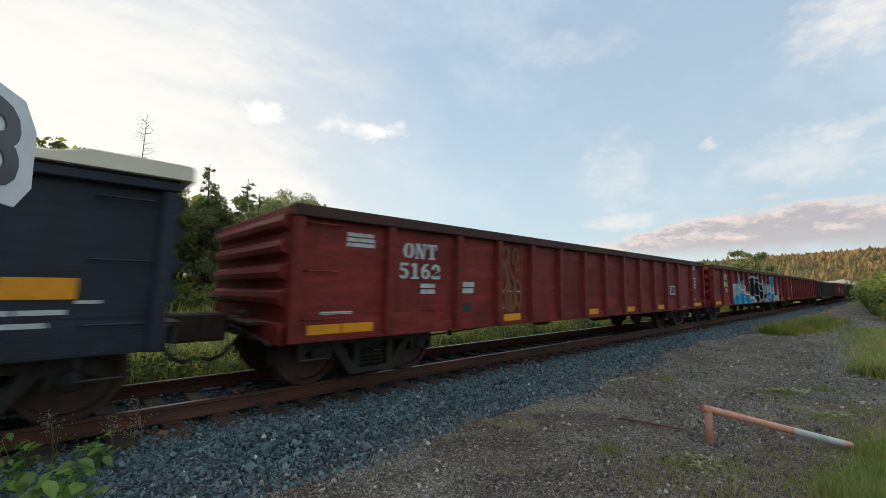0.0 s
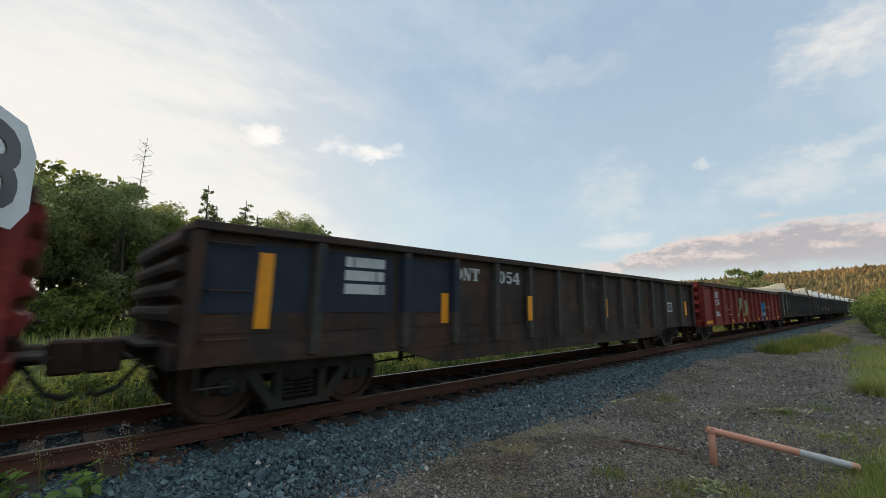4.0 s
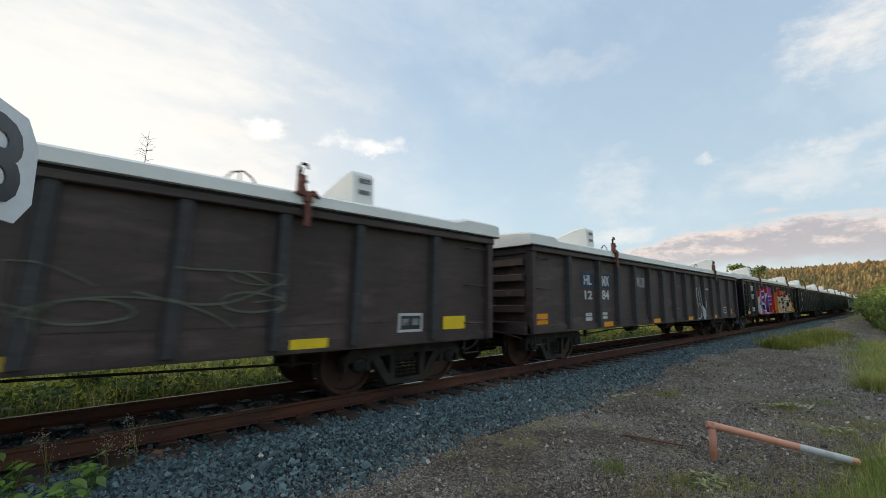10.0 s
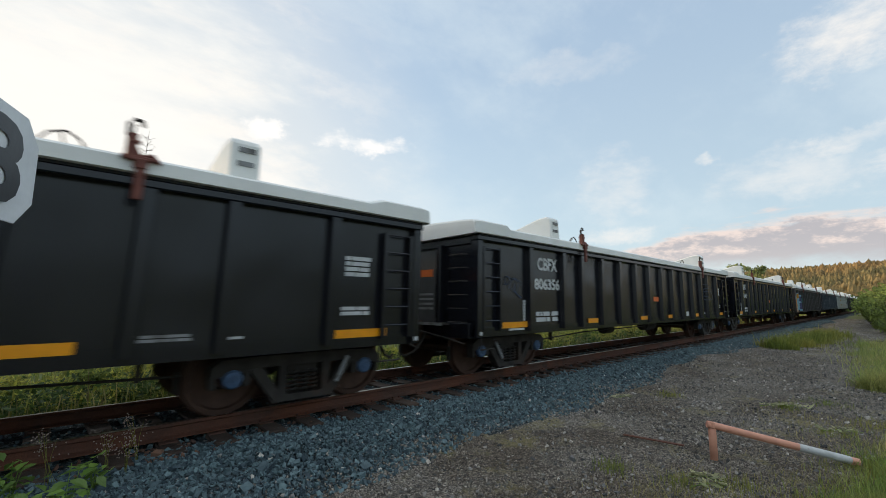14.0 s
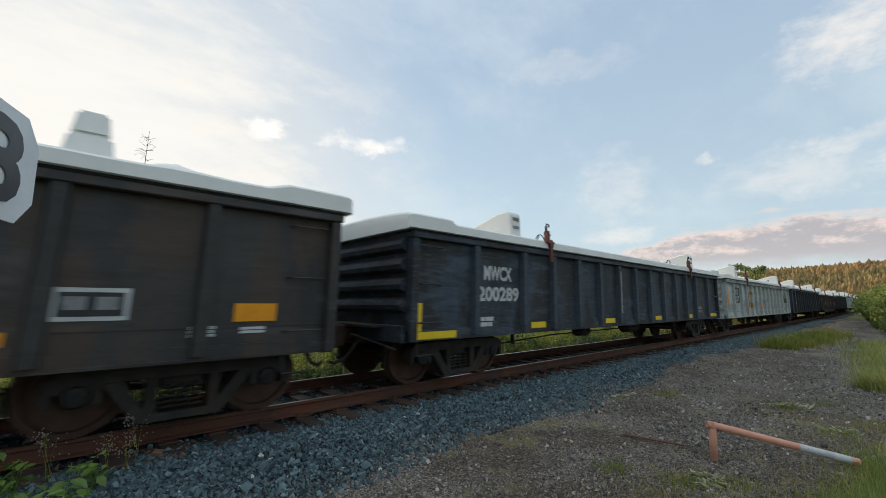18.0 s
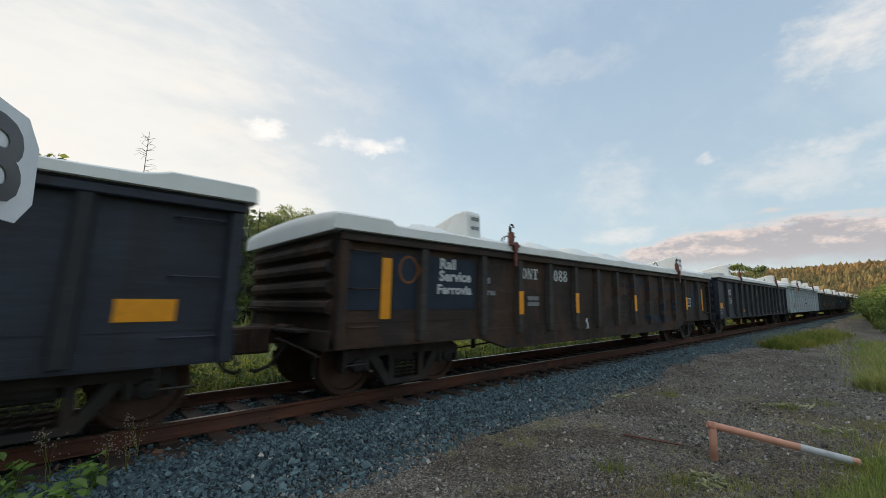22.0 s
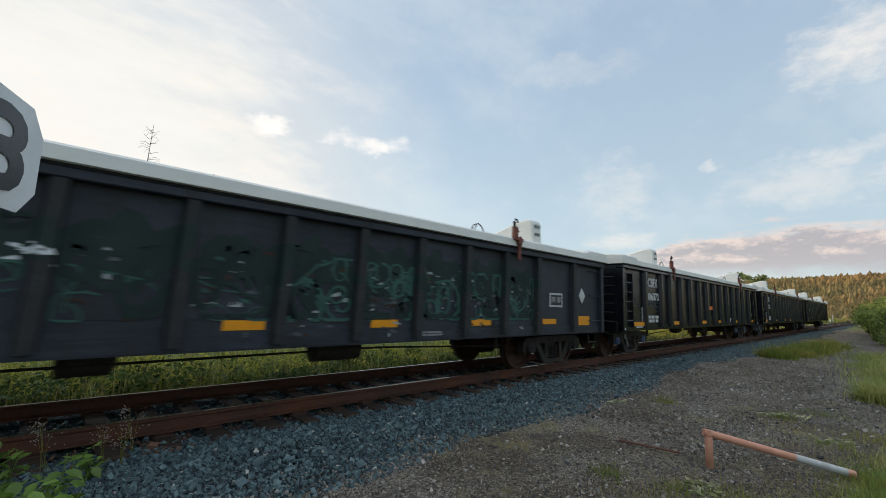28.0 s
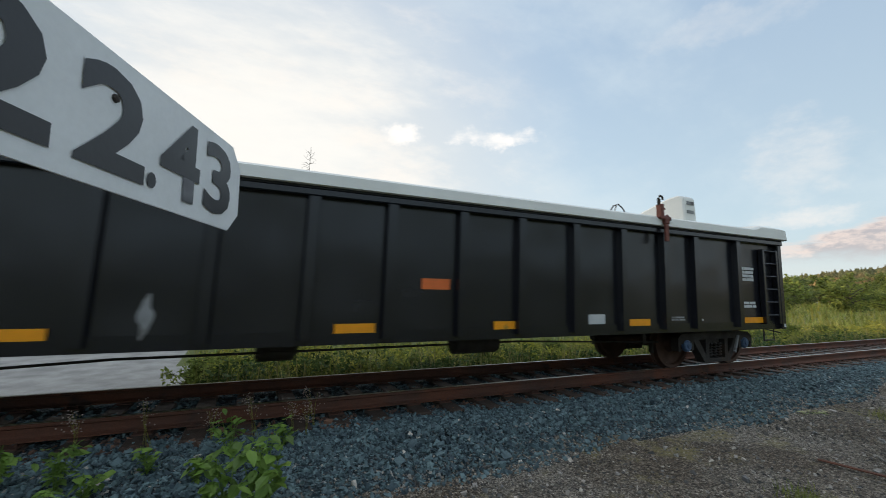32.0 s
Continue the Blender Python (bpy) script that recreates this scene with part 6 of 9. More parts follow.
for x, z, dx, dz in ((3.98, 1.35, 0.08, 0.3), (4.1, 1.62, 0.2, 0.06), (4.33, 1.05, 0.03, 0.4), (4.45, 1.5, 0.12, -0.2), (4.62, 0.9, 0.1, 0.22), (5.0, 1.58, 0.2, 0.09), (5.12, 0.98, 0.14, 0.3), (5.4, 1.4, -0.1, -0.16), (5.5, 0.95, 0.2, 0.35), (5.62, 1.42, 0.1, -0.22), (6.3, 1.44, 0.3, 0.03), (6.44, 1.0, 0.02, 0.3)):
    brushed(car, [(x, z), (x + dx * 0.4, z + dz * 0.6), (x + dx, z + dz)], 0.022, "haze", 2.4)
brushed(car, [(4.12, 1.33), (4.24, 1.48), (4.4, 1.39)], 0.05, "ash", 2)
brushed(car, [(4.94, 1.54), (5.17, 1.69), (5.43, 1.51), (5.16, 1.13), (4.95, 0.79)], 0.11, "ash", 2)
brushed(car, [(5.36, 0.76), (5.6, 1.12), (5.86, 1.59)], 0.07, "ash", 2)
brushed(car, [(5.53, 1.55), (5.73, 1.12), (5.92, 0.82)], 0.05, "ash", 2)
brushed(car, [(6.24, 1.47), (6.68, 1.5), (6.68, 1.13), (6.34, 1.02)], 0.04, "ash", 2)
brushed(car, [(6.38, 1.41), (6.46, 0.86)], 0.05, "ash", 2)
brushed(car, [(4.47, 0.8), (4.69, 1.15), (4.9, 0.76)], 0.05, "ash", 2)
scrawl(car, 10.0, 12.4, 1.0, 1.7, SPRAY["drab"], 82, 8, 0.02)
scrawl(car, 6.4, 9.6, 1.0, 1.8, SPRAY["drab"], 83, 9, 0.018)

car = build_car("dull brown gondola car with white scrawls under a white cover", "brown", 2.51, 0.74, "slotted")
patch(car, 2.1, 2.68, 1.74, 2.09, SPRAY["denim"])
patch(car, 3.05, 3.6, 1.74, 2.1, SPRAY["denim"])
written(car, "HL", 2.21, 2.58, 1.8, 2.03)
written(car, "MX", 3.13, 3.51, 1.79, 2.05)
written(car, "12", 2.23, 2.6, 1.45, 1.66)
written(car, "84", 3.09, 3.49, 1.45, 1.69)
small(car, 2.25, 2.57, 0.92, 1.13)
small(car, 3.0, 3.43, 0.95, 1.13, 2, 1)
reflectors(car, 0.92, 1.14, YELLOW, (0.15, 0.65), (14.95, 15.42))
reflectors(car, 0.78, 0.9, YELLOW, (3.11, 3.6), (6.3, 6.82), (9.4, 9.9), (12.4, 12.9))
placard(car, 5.14, 5.78, 1.82, 2.1, FADED)
placard(car, 14.09, 14.5, 0.95, 1.22)
for line in ([(10.32, 1.98), (10.16, 1.82), (10.25, 1.42), (10.34, 1.07), (10.43, 0.78), (10.93, 0.85), (11.09, 1.1), (10.99, 1.33), (10.79, 1.38), (10.67, 1.26)],
             [(10.32, 1.98), (10.52, 1.9), (10.6, 1.6)], [(10.74, 1.95), (10.83, 1.64), (10.93, 1.38)], [(11.17, 0.75), (11.18, 1.21), (11.06, 1.65), (10.98, 1.98)],
             [(11.27, 1.2), (11.35, 1.75), (11.44, 1.97), (11.57, 1.6), (11.54, 1.15), (11.4, 0.8)]):
    sprayed(car, SPECS[car.name], stroke(rounded(line, 1), 0.032), SPRAY["white"], 2)
small(car, 8.35, 8.65, 1.17, 1.21, 2, 1, FADED)
sprayed(car, SPECS[car.name], [blob(11.65 + 0.17 * k, 1.92, 0.09, 0.08, random.Random(k), 3, 0.1, 12) for k in range(3)], SPRAY["white"], 2)

# glossy black cars, the first with two sprayed pieces
car = black_car("806327", label="black gondola car sprayed with red and orange graffiti under white cover")
painted(car, [(3.05, 1.95), (3.22, 2.06), (3.5, 2.01), (3.79, 2.11), (4.12, 2.19), (4.47, 2.13), (4.72, 2.32), (4.92, 2.09), (5.33, 2.45), (5.42, 2.13), (5.81, 2.36), (6.23, 2.04), (6.98, 2.04), (7.69, 1.95), (7.68, 0.72), (3.51, 0.74), (3.37, 0.9), (3.05, 1.18), (3.26, 1.27), (2.85, 1.42), (2.87, 1.49), (3.24, 1.6), (3.21, 1.81)], "red", 0)
sprayed(car, SPECS[car.name], [blob(4.20, 2.13, 0.55, 0.42, random.Random(4), 3, 0.18)], SPRAY["pink"], 1)
sprayed(car, SPECS[car.name], [blob(4.35, 2.30, 0.24, 0.26, random.Random(5), 3, 0.18)], SPRAY["pink"], 1)
sprayed(car, SPECS[car.name], [blob(6.34, 2.11, 0.63, 0.56, random.Random(6), 3, 0.18)], SPRAY["pink"], 1)
sprayed(car, SPECS[car.name], [blob(3.02, 1.79, 0.13, 0.09, random.Random(7), 3, 0.18)], SPRAY["red"], 0)
sprayed(car, SPECS[car.name], [blob(3.90, 2.25, 0.11, 0.09, random.Random(8), 3, 0.18)], SPRAY["pink"], 1)
# the first sprayed piece: violet letters that run to black, edged in white
painted(car, [(3.89, 2.04), (3.58, 1.79), (3.49, 1.38), (3.5, 0.99), (3.61, 0.75), (3.99, 0.74), (3.79, 0.97), (3.66, 1.21), (3.64, 1.56), (3.75, 1.86)], "white", 2)
painted(car, [(3.99, 0.74), (4.14, 0.95), (4.72, 0.99), (5.33, 0.88), (6.24, 0.91), (6.61, 0.94), (6.62, 0.66)], "pink", 2.2)
painted(car, [(4.37, 1.19), (4.72, 0.99), (4.9, 0.91), (5.0, 1.11), (5.31, 1.18), (5.25, 0.89), (5.67, 0.94), (6.23, 1.04), (6.13, 1.16), (4.69, 1.29)], "white", 2.4)
for line, wide, split in (
        ([(4.03, 1.95), (3.82, 1.89), (3.69, 1.65), (3.66, 1.35), (3.79, 1.13), (4.06, 1.09), (4.28, 1.25)], 0.17, 3),
        ([(4.23, 1.58), (4.05, 1.56), (3.96, 1.45), (4.11, 1.39)], 0.08, 9),
        ([(4.74, 1.99), (4.49, 1.88), (4.39, 1.59), (4.45, 1.29), (4.65, 1.09), (4.94, 1.17), (5.17, 1.4)], 0.18, 3),
        ([(5.32, 1.85), (5.22, 1.57), (5.14, 1.21), (5.08, 0.96)], 0.17, 2),
        ([(5.3, 1.85), (5.38, 1.52), (5.52, 1.2), (5.65, 0.93)], 0.17, 2),
        ([(5.66, 1.88), (5.64, 1.53), (5.61, 1.19), (5.75, 0.91)], 0.15, 2),
        ([(5.86, 1.45), (5.85, 1.1), (5.77, 0.91)], 0.09, 1),
        ([(6.06, 1.87), (6.08, 1.48), (6.01, 1.13), (5.88, 0.84)], 0.17, 2),
        ([(6.42, 1.35), (6.37, 1.05), (6.24, 0.79)], 0.16, 0),
        ([(6.34, 1.68), (7.09, 1.71)], 0.17, 9),
        ([(6.36, 1.46), (7.1, 1.49)], 0.17, 9),
):
    brushed(car, line, wide + 0.13, "white", 3)
    brushed(car, line, wide, "black", 4)
    if split:
        brushed(car, line[:split + 2], wide * 0.97, "indigo", 4.4)
        brushed(car, line[:split + 1], wide * 0.94, "violet", 4.8)
brushed(car, [(4.61, 1.65), (4.69, 1.46), (4.85, 1.57)], 0.05, "pink", 5.2)
painted(car, [(4.85, 1.88), (4.97, 2.05), (5.05, 1.98), (5.24, 2.17), (5.34, 2.44), (5.4, 2.17), (5.49, 2.27), (5.61, 2.08), (5.74, 2.33), (5.91, 2.25), (6.01, 2.01), (5.27, 1.82)], "red", 1.2)
painted(car, [(6.74, 1.81), (6.84, 2.06), (7.0, 1.9), (7.52, 1.94), (7.64, 1.49), (7.55, 1.04), (7.5, 0.71), (6.68, 0.78), (6.69, 1.33)], "red", 1.2)
sprayed(car, SPECS[car.name], [blob(5.15, 2.20, 0.10, 0.09, random.Random(882), 3, 0.15, 14)], SPRAY["red"], 1.4)
sprayed(car, SPECS[car.name], [blob(5.51, 2.36, 0.10, 0.09, random.Random(972), 3, 0.15, 14)], SPRAY["red"], 1.4)
sprayed(car, SPECS[car.name], [blob(6.47, 2.39, 0.10, 0.09, random.Random(1152), 3, 0.15, 14)], SPRAY["pink"], 1.4)
sprayed(car, SPECS[car.name], [blob(6.68, 2.22, 0.10, 0.09, random.Random(1183), 3, 0.15, 14)], SPRAY["pink"], 1.4)
painted(car, [(6.08, 2.14), (6.14, 2.29), (6.29, 2.29), (6.47, 2.23), (6.68, 2.08), (6.67, 1.84), (6.39, 1.85), (6.15, 1.96)], "pink", 1.6)
brushed(car, [(2.9, 1.11), (3.1, 1.06), (3.36, 1.12)], 0.034, "ice", 3)
brushed(car, [(2.94, 0.93), (3.05, 1.11), (3.19, 0.89), (3.31, 1.06)], 0.034, "ice", 3)
painted(car, [(7.88, 1.22), (8.22, 1.58), (8.12, 1.95), (8.5, 2.1), (8.95, 2.0), (9.25, 2.2), (9.35, 1.9), (9.3, 0.7), (8.93, 0.68), (7.9, 0.78)], "orange", 0)
painted(car, [(8.36, 1.09), (8.71, 1.68), (8.87, 2.03), (9.59, 1.99), (8.28, 0.77)], "amber", 1)
# the second piece: cream letters drawn in black over flames of orange and red suns
painted(car, [(8.99, 1.98), (9.13, 2.17), (9.32, 2.33), (9.48, 2.4), (9.67, 2.35), (9.82, 2.21), (9.97, 2.02), (10.05, 1.9), (9.82, 1.72), (9.38, 1.86)], "peach", 1)
painted(car, [(9.05, 1.99), (9.17, 2.14), (9.34, 2.28), (9.48, 2.35), (9.65, 2.3), (9.78, 2.17), (9.9, 2.01), (9.97, 1.89), (9.8, 1.73), (9.38, 1.86)], "red", 1.5)
painted(car, [(9.78, 1.71), (9.85, 1.96), (10.02, 2.02), (10.23, 2.0), (10.39, 2.2), (10.55, 2.22), (10.62, 2.38), (10.79, 2.48), (10.98, 2.43), (11.13, 2.22), (11.23, 2.09), (11.44, 2.2), (11.49, 1.85), (10.57, 1.91), (10.22, 1.6)], "amber", 1)
painted(car, [(9.8, 1.71), (9.87, 1.91), (10.03, 1.98), (10.25, 1.94), (10.41, 2.15), (10.59, 2.18), (10.67, 2.33), (10.8, 2.42), (10.95, 2.36), (11.1, 2.16), (11.23, 2.02), (11.4, 2.12), (11.48, 1.85), (10.57, 1.91), (10.22, 1.6)], "orange", 1.5)
painted(car, [(11.39, 1.89), (11.42, 2.12), (11.57, 2.28), (11.85, 2.37), (12.18, 2.33), (12.37, 2.11), (12.44, 1.83), (11.98, 1.58), (11.58, 1.75)], "peach", 2)
painted(car, [(11.45, 1.9), (11.47, 2.1), (11.61, 2.23), (11.85, 2.3), (12.13, 2.27), (12.3, 2.09), (12.36, 1.83), (11.98, 1.58), (11.58, 1.75)], "red", 2.4)
painted(car, [(13.28, 1.62), (13.15, 1.79), (13.35, 1.86), (13.52, 1.78), (13.78, 1.83), (14.06, 1.92), (14.26, 1.95), (14.23, 1.59), (14.55, 1.55), (14.5, 1.13), (14.66, 0.8), (14.25, 0.78), (14.02, 1.14), (13.88, 1.5)], "amber", 1)
painted(car, [(13.28, 1.62), (13.22, 1.78), (13.39, 1.81), (13.53, 1.74), (13.78, 1.78), (14.06, 1.86), (14.2, 1.89), (14.18, 1.53), (14.47, 1.48), (14.42, 1.13), (14.56, 0.84), (14.28, 0.8), (14.02, 1.14), (13.88, 1.5)], "orange", 1.5)
painted(car, [(9.03, 2.27), (9.11, 2.3), (9.16, 2.27), (9.15, 2.22), (9.05, 2.2)], "peach", 1.2)
painted(car, [(9.74, 2.28), (9.84, 2.32), (9.91, 2.29), (9.89, 2.23), (9.77, 2.21)], "peach", 1.2)
painted(car, [(11.68, 2.43), (11.85, 2.48), (11.98, 2.44), (11.95, 2.36), (11.72, 2.33)], "peach", 1.2)
painted(car, [(8.72, 1.92), (9.0, 1.97), (9.23, 1.9), (9.51, 1.82), (9.76, 1.76), (9.69, 1.58), (9.83, 1.64), (10.07, 1.61), (10.28, 1.79), (10.43, 1.89), (10.81, 2.01), (10.81, 1.86), (11.42, 1.84), (11.73, 1.79), (11.89, 1.78), (11.94, 1.58), (12.31, 1.89), (12.63, 2.01), (12.84, 1.86), (13.34, 2.14), (13.2, 1.82), (12.95, 1.55), (13.28, 1.56), (14.03, 1.56), (13.91, 1.23), (14.02, 0.96), (14.25, 0.76), (12.95, 0.74), (11.3, 0.74), (10.17, 0.76), (9.34, 0.78), (8.88, 0.82)], "cream", 3)
painted(car, [(8.78, 1.9), (9.02, 1.94), (9.27, 1.87), (9.51, 1.79), (9.7, 1.74), (9.58, 1.6), (9.3, 1.61), (9.01, 1.66), (8.82, 1.63)], "chalk", 3.3)
painted(car, [(9.57, 1.51), (9.69, 1.57), (9.84, 1.61), (10.07, 1.59), (10.17, 1.49), (10.03, 1.38), (9.71, 1.37)], "chalk", 3.3)
painted(car, [(10.31, 1.74), (10.46, 1.86), (10.78, 1.96), (10.74, 1.86), (11.35, 1.81), (11.19, 1.65), (10.74, 1.66), (10.59, 1.73)], "chalk", 3.3)
painted(car, [(11.4, 1.67), (11.65, 1.75), (11.86, 1.63), (11.79, 1.53), (11.55, 1.57), (11.38, 1.39)], "chalk", 3.3)
painted(car, [(12.17, 1.64), (12.36, 1.87), (12.61, 1.95), (12.69, 1.81), (12.9, 1.82), (13.3, 2.09), (13.13, 1.82), (12.8, 1.61), (12.33, 1.55)], "chalk", 3.3)
painted(car, [(13.34, 1.53), (13.97, 1.53), (13.82, 1.25), (13.64, 1.34), (13.41, 1.13), (13.33, 1.28)], "chalk", 3.3)
painted(car, [(8.85, 1.19), (9.14, 1.25), (9.35, 1.23), (9.28, 1.08), (8.87, 1.1)], "chalk", 3.3)
painted(car, [(8.92, 1.47), (9.09, 1.44), (9.34, 1.29), (9.13, 1.31), (8.97, 1.3)], "black", 3.7)
painted(car, [(9.59, 1.26), (9.67, 1.35), (9.92, 1.41), (9.88, 1.22), (9.8, 1.05), (9.66, 1.19)], "black", 3.7)
painted(car, [(9.47, 1.07), (9.66, 1.04), (9.57, 0.86)], "black", 3.7)
painted(car, [(9.92, 1.09), (10.06, 1.26), (10.24, 1.06), (9.96, 1.04)], "black", 3.7)
painted(car, [(10.47, 1.38), (10.48, 1.54), (10.53, 1.7), (10.64, 1.5), (10.55, 1.4)], "black", 3.7)
painted(car, [(10.52, 1.19), (10.78, 1.27), (10.91, 1.22), (10.76, 1.04), (10.57, 1.07)], "black", 3.7)
painted(car, [(11.54, 1.21), (11.56, 1.5), (11.68, 1.59), (11.82, 1.57), (11.65, 1.38), (11.94, 1.32), (11.88, 1.21)], "black", 3.7)
painted(car, [(12.44, 1.49), (13.15, 1.39), (12.97, 1.09), (12.54, 1.17), (12.35, 1.32)], "black", 3.7)
painted(car, [(13.26, 1.51), (13.54, 1.46), (13.42, 1.3)], "black", 3.7)
painted(car, [(8.84, 1.09), (9.2, 1.06), (9.17, 1.02), (8.85, 1.03)], "black", 3.7)
painted(car, [(13.89, 1.23), (14.08, 1.14), (14.27, 0.76), (14.17, 0.77)], "black", 3.7)
brushed(car, [(8.71, 1.95), (9.0, 2.0), (9.22, 1.92), (9.51, 1.85), (9.76, 1.76), (9.67, 1.59)], 0.06, "black", 4)
brushed(car, [(9.67, 1.59), (9.83, 1.65), (10.07, 1.62), (10.28, 1.8), (10.43, 1.89), (10.83, 2.01), (10.8, 1.87), (11.42, 1.86), (11.82, 1.78)], 0.05, "black", 4)
brushed(car, [(8.8, 1.76), (9.06, 1.76), (9.4, 1.65), (9.27, 1.57)], 0.06, "black", 4)
brushed(car, [(9.36, 1.29), (9.48, 1.47), (9.62, 1.59)], 0.05, "black", 4)
brushed(car, [(10.18, 1.57), (10.22, 1.44), (10.07, 1.24), (9.9, 0.98)], 0.05, "black", 4)
brushed(car, [(10.28, 1.75), (10.43, 1.7), (10.54, 1.75)], 0.04, "black", 4)
brushed(car, [(10.4, 1.73), (10.57, 1.5), (10.48, 1.09)], 0.05, "black", 4)
brushed(car, [(10.63, 1.45), (10.85, 1.61), (11.23, 1.63), (11.35, 1.79)], 0.045, "black", 4)
brushed(car, [(10.52, 1.28), (10.86, 1.39), (11.26, 1.4), (11.23, 1.59)], 0.045, "black", 4)
brushed(car, [(10.88, 1.2), (10.78, 1.01), (10.92, 0.75)], 0.04, "black", 4)
brushed(car, [(11.26, 1.19), (11.4, 1.07), (11.62, 0.98), (11.94, 1.07), (12.06, 1.25), (11.9, 1.78)], 0.05, "black", 4)
brushed(car, [(11.39, 1.29), (11.34, 1.46), (11.48, 1.6)], 0.04, "black", 4)
brushed(car, [(11.99, 1.47), (12.33, 1.59), (12.95, 1.55), (13.31, 1.86)], 0.05, "black", 4)
brushed(car, [(12.54, 1.39), (12.36, 1.02), (12.17, 0.67)], 0.06, "black", 4)
brushed(car, [(13.26, 1.54), (14.04, 1.56), (13.8, 1.18), (13.63, 1.3), (13.32, 0.98)], 0.05, "black", 4)
brushed(car, [(8.87, 0.88), (10.16, 0.82), (11.72, 0.86), (14.24, 0.82)], 0.022, "black", 4)
brushed(car, [(9.96, 1.04), (10.34, 1.05), (10.2, 0.92)], 0.025, "black", 4)
brushed(car, [(11.71, 1.04), (11.46, 1.15), (11.54, 1.21)], 0.035, "black", 4)
brushed(car, [(10.54, 0.73), (10.86, 0.76)], 0.03, "black", 4)
brushed(car, [(11.29, 0.93), (11.87, 0.94)], 0.03, "black", 4)
painted(car, [(9.68, 1.18), (9.8, 1.21), (9.79, 1.15), (9.7, 1.14)], "gold", 4.3)
painted(car, [(10.0, 1.1), (10.1, 1.12), (10.09, 1.07)], "gold", 4.3)
painted(car, [(10.64, 1.13), (10.77, 1.19), (10.77, 1.08), (10.67, 1.08)], "gold", 4.3)
painted(car, [(11.71, 1.24), (11.9, 1.32), (11.9, 1.25), (11.74, 1.2)], "gold", 4.3)
painted(car, [(12.53, 1.23), (12.74, 1.26), (12.65, 1.14)], "gold", 4.3)
brushed(car, [(12.57, 2.23), (12.64, 2.04), (12.78, 2.1)], 0.03, "haze", 4)
brushed(car, [(12.72, 2.23), (12.93, 2.3)], 0.03, "haze", 4)
brushed(car, [(12.82, 2.24), (12.82, 2.05)], 0.03, "haze", 4)
brushed(car, [(13.34, 2.13), (13.44, 1.96), (13.62, 2.04), (13.7, 1.92), (13.93, 2.01)], 0.03, "haze", 4)
brushed(car, [(7.7, 1.03), (8.05, 0.95), (8.3, 1.05)], 0.049, "ice", 3)
brushed(car, [(7.72, 0.79), (7.93, 0.99), (8.16, 0.8)], 0.049, "ice", 3)
sprayed(car, SPECS[car.name], [[(7.78, 1.6), (8.0, 1.38), (8.22, 1.6), (8.0, 1.82)]], SPRAY["white"], 4)

car = black_car("806380")
car = black_car("806356")
scrawl(car, 13.0, 14.2, 1.5, 2.1, SPRAY["denim"], 121, 6, 0.015)
car = black_car("806340")

car = build_car("black gondola car with orange and lilac graffiti under a capped cover", "sooty", 2.50, 0.74, "slotted", ribs=CBFX_RIBS, caps_on_lid=True, lumps=0.14)
cloud_of_paint(car, 1.65, 3.1, 0.8, 2.0, SPRAY["lilac"], 142, 3, 0, 0.2)
cloud_of_paint(car, 0.45, 1.6, 0.85, 1.9, SPRAY["pale"], 141, 3, 0, 0.2)
for line, width in (([(0.45, 2.02), (0.7, 1.7), (0.95, 1.4), (0.92, 0.84)], 0.26), ([(1.58, 2.04), (1.4, 1.8), (1.15, 1.55), (0.98, 1.4)], 0.22), ([(0.36, 1.5), (0.9, 1.38), (1.4, 1.25)], 0.2),
                    ([(0.5, 1.42), (0.42, 1.1), (0.52, 0.84)], 0.24), ([(1.25, 1.32), (1.38, 1.05), (1.28, 0.84)], 0.2)):
    brushed(car, line, width + 0.14, "pale", 1)
    brushed(car, line, width, "amber", 3)
    brushed(car, [(x - 0.03, z + 0.03) for x, z in line], 0.03, "orange", 4)
for line, width in (([(2.95, 2.0), (2.45, 2.02), (2.02, 1.85), (2.0, 1.55), (2.45, 1.48), (2.75, 1.5)], 0.13), ([(2.45, 1.48), (2.05, 1.3), (2.0, 0.98), (2.45, 0.88), (3.0, 0.92)], 0.13),
                    ([(1.72, 1.95), (1.8, 1.5), (1.74, 0.9)], 0.07), ([(2.3, 1.75), (2.6, 1.78)], 0.08), ([(2.3, 1.15), (2.65, 1.18)], 0.08)):
    brushed(car, line, width, "pale", 3)
scrawl(car, 3.05, 3.6, 1.45, 1.85, SPRAY["teal"], 143, 5, 0.05)
written(car, "CI", 4.0, 4.34, 1.74, 1.98)
written(car, "GX", 4.96, 5.41, 1.74, 2.0)
written(car, "804", 3.95, 4.49, 1.34, 1.59)
written(car, "638", 4.84, 5.47, 1.34, 1.6)
small(car, 3.99, 4.41, 0.9, 1.09)
small(car, 4.85, 5.24, 0.9, 1.08)
reflectors(car, 1.07, 1.27, YELLOW, (0.14, 0.63))
reflectors(car, 0.98, 1.1, YELLOW, (3.02, 3.49), (6.86, 7.36), (9.77, 10.26), (12.74, 13.18))
reflectors(car, 1.29, 1.44, ORANGE, (8.03, 8.45))
reflectors(car, 1.14, 1.34, YELLOW, (14.92, 15.38))
placard(car, 13.42, 13.98, 1.18, 1.48)
small(car, 14.5, 14.78, 0.98, 1.1, 3, 1)
small(car, 15.0, 15.3, 1.0, 1.08, 2, 1)

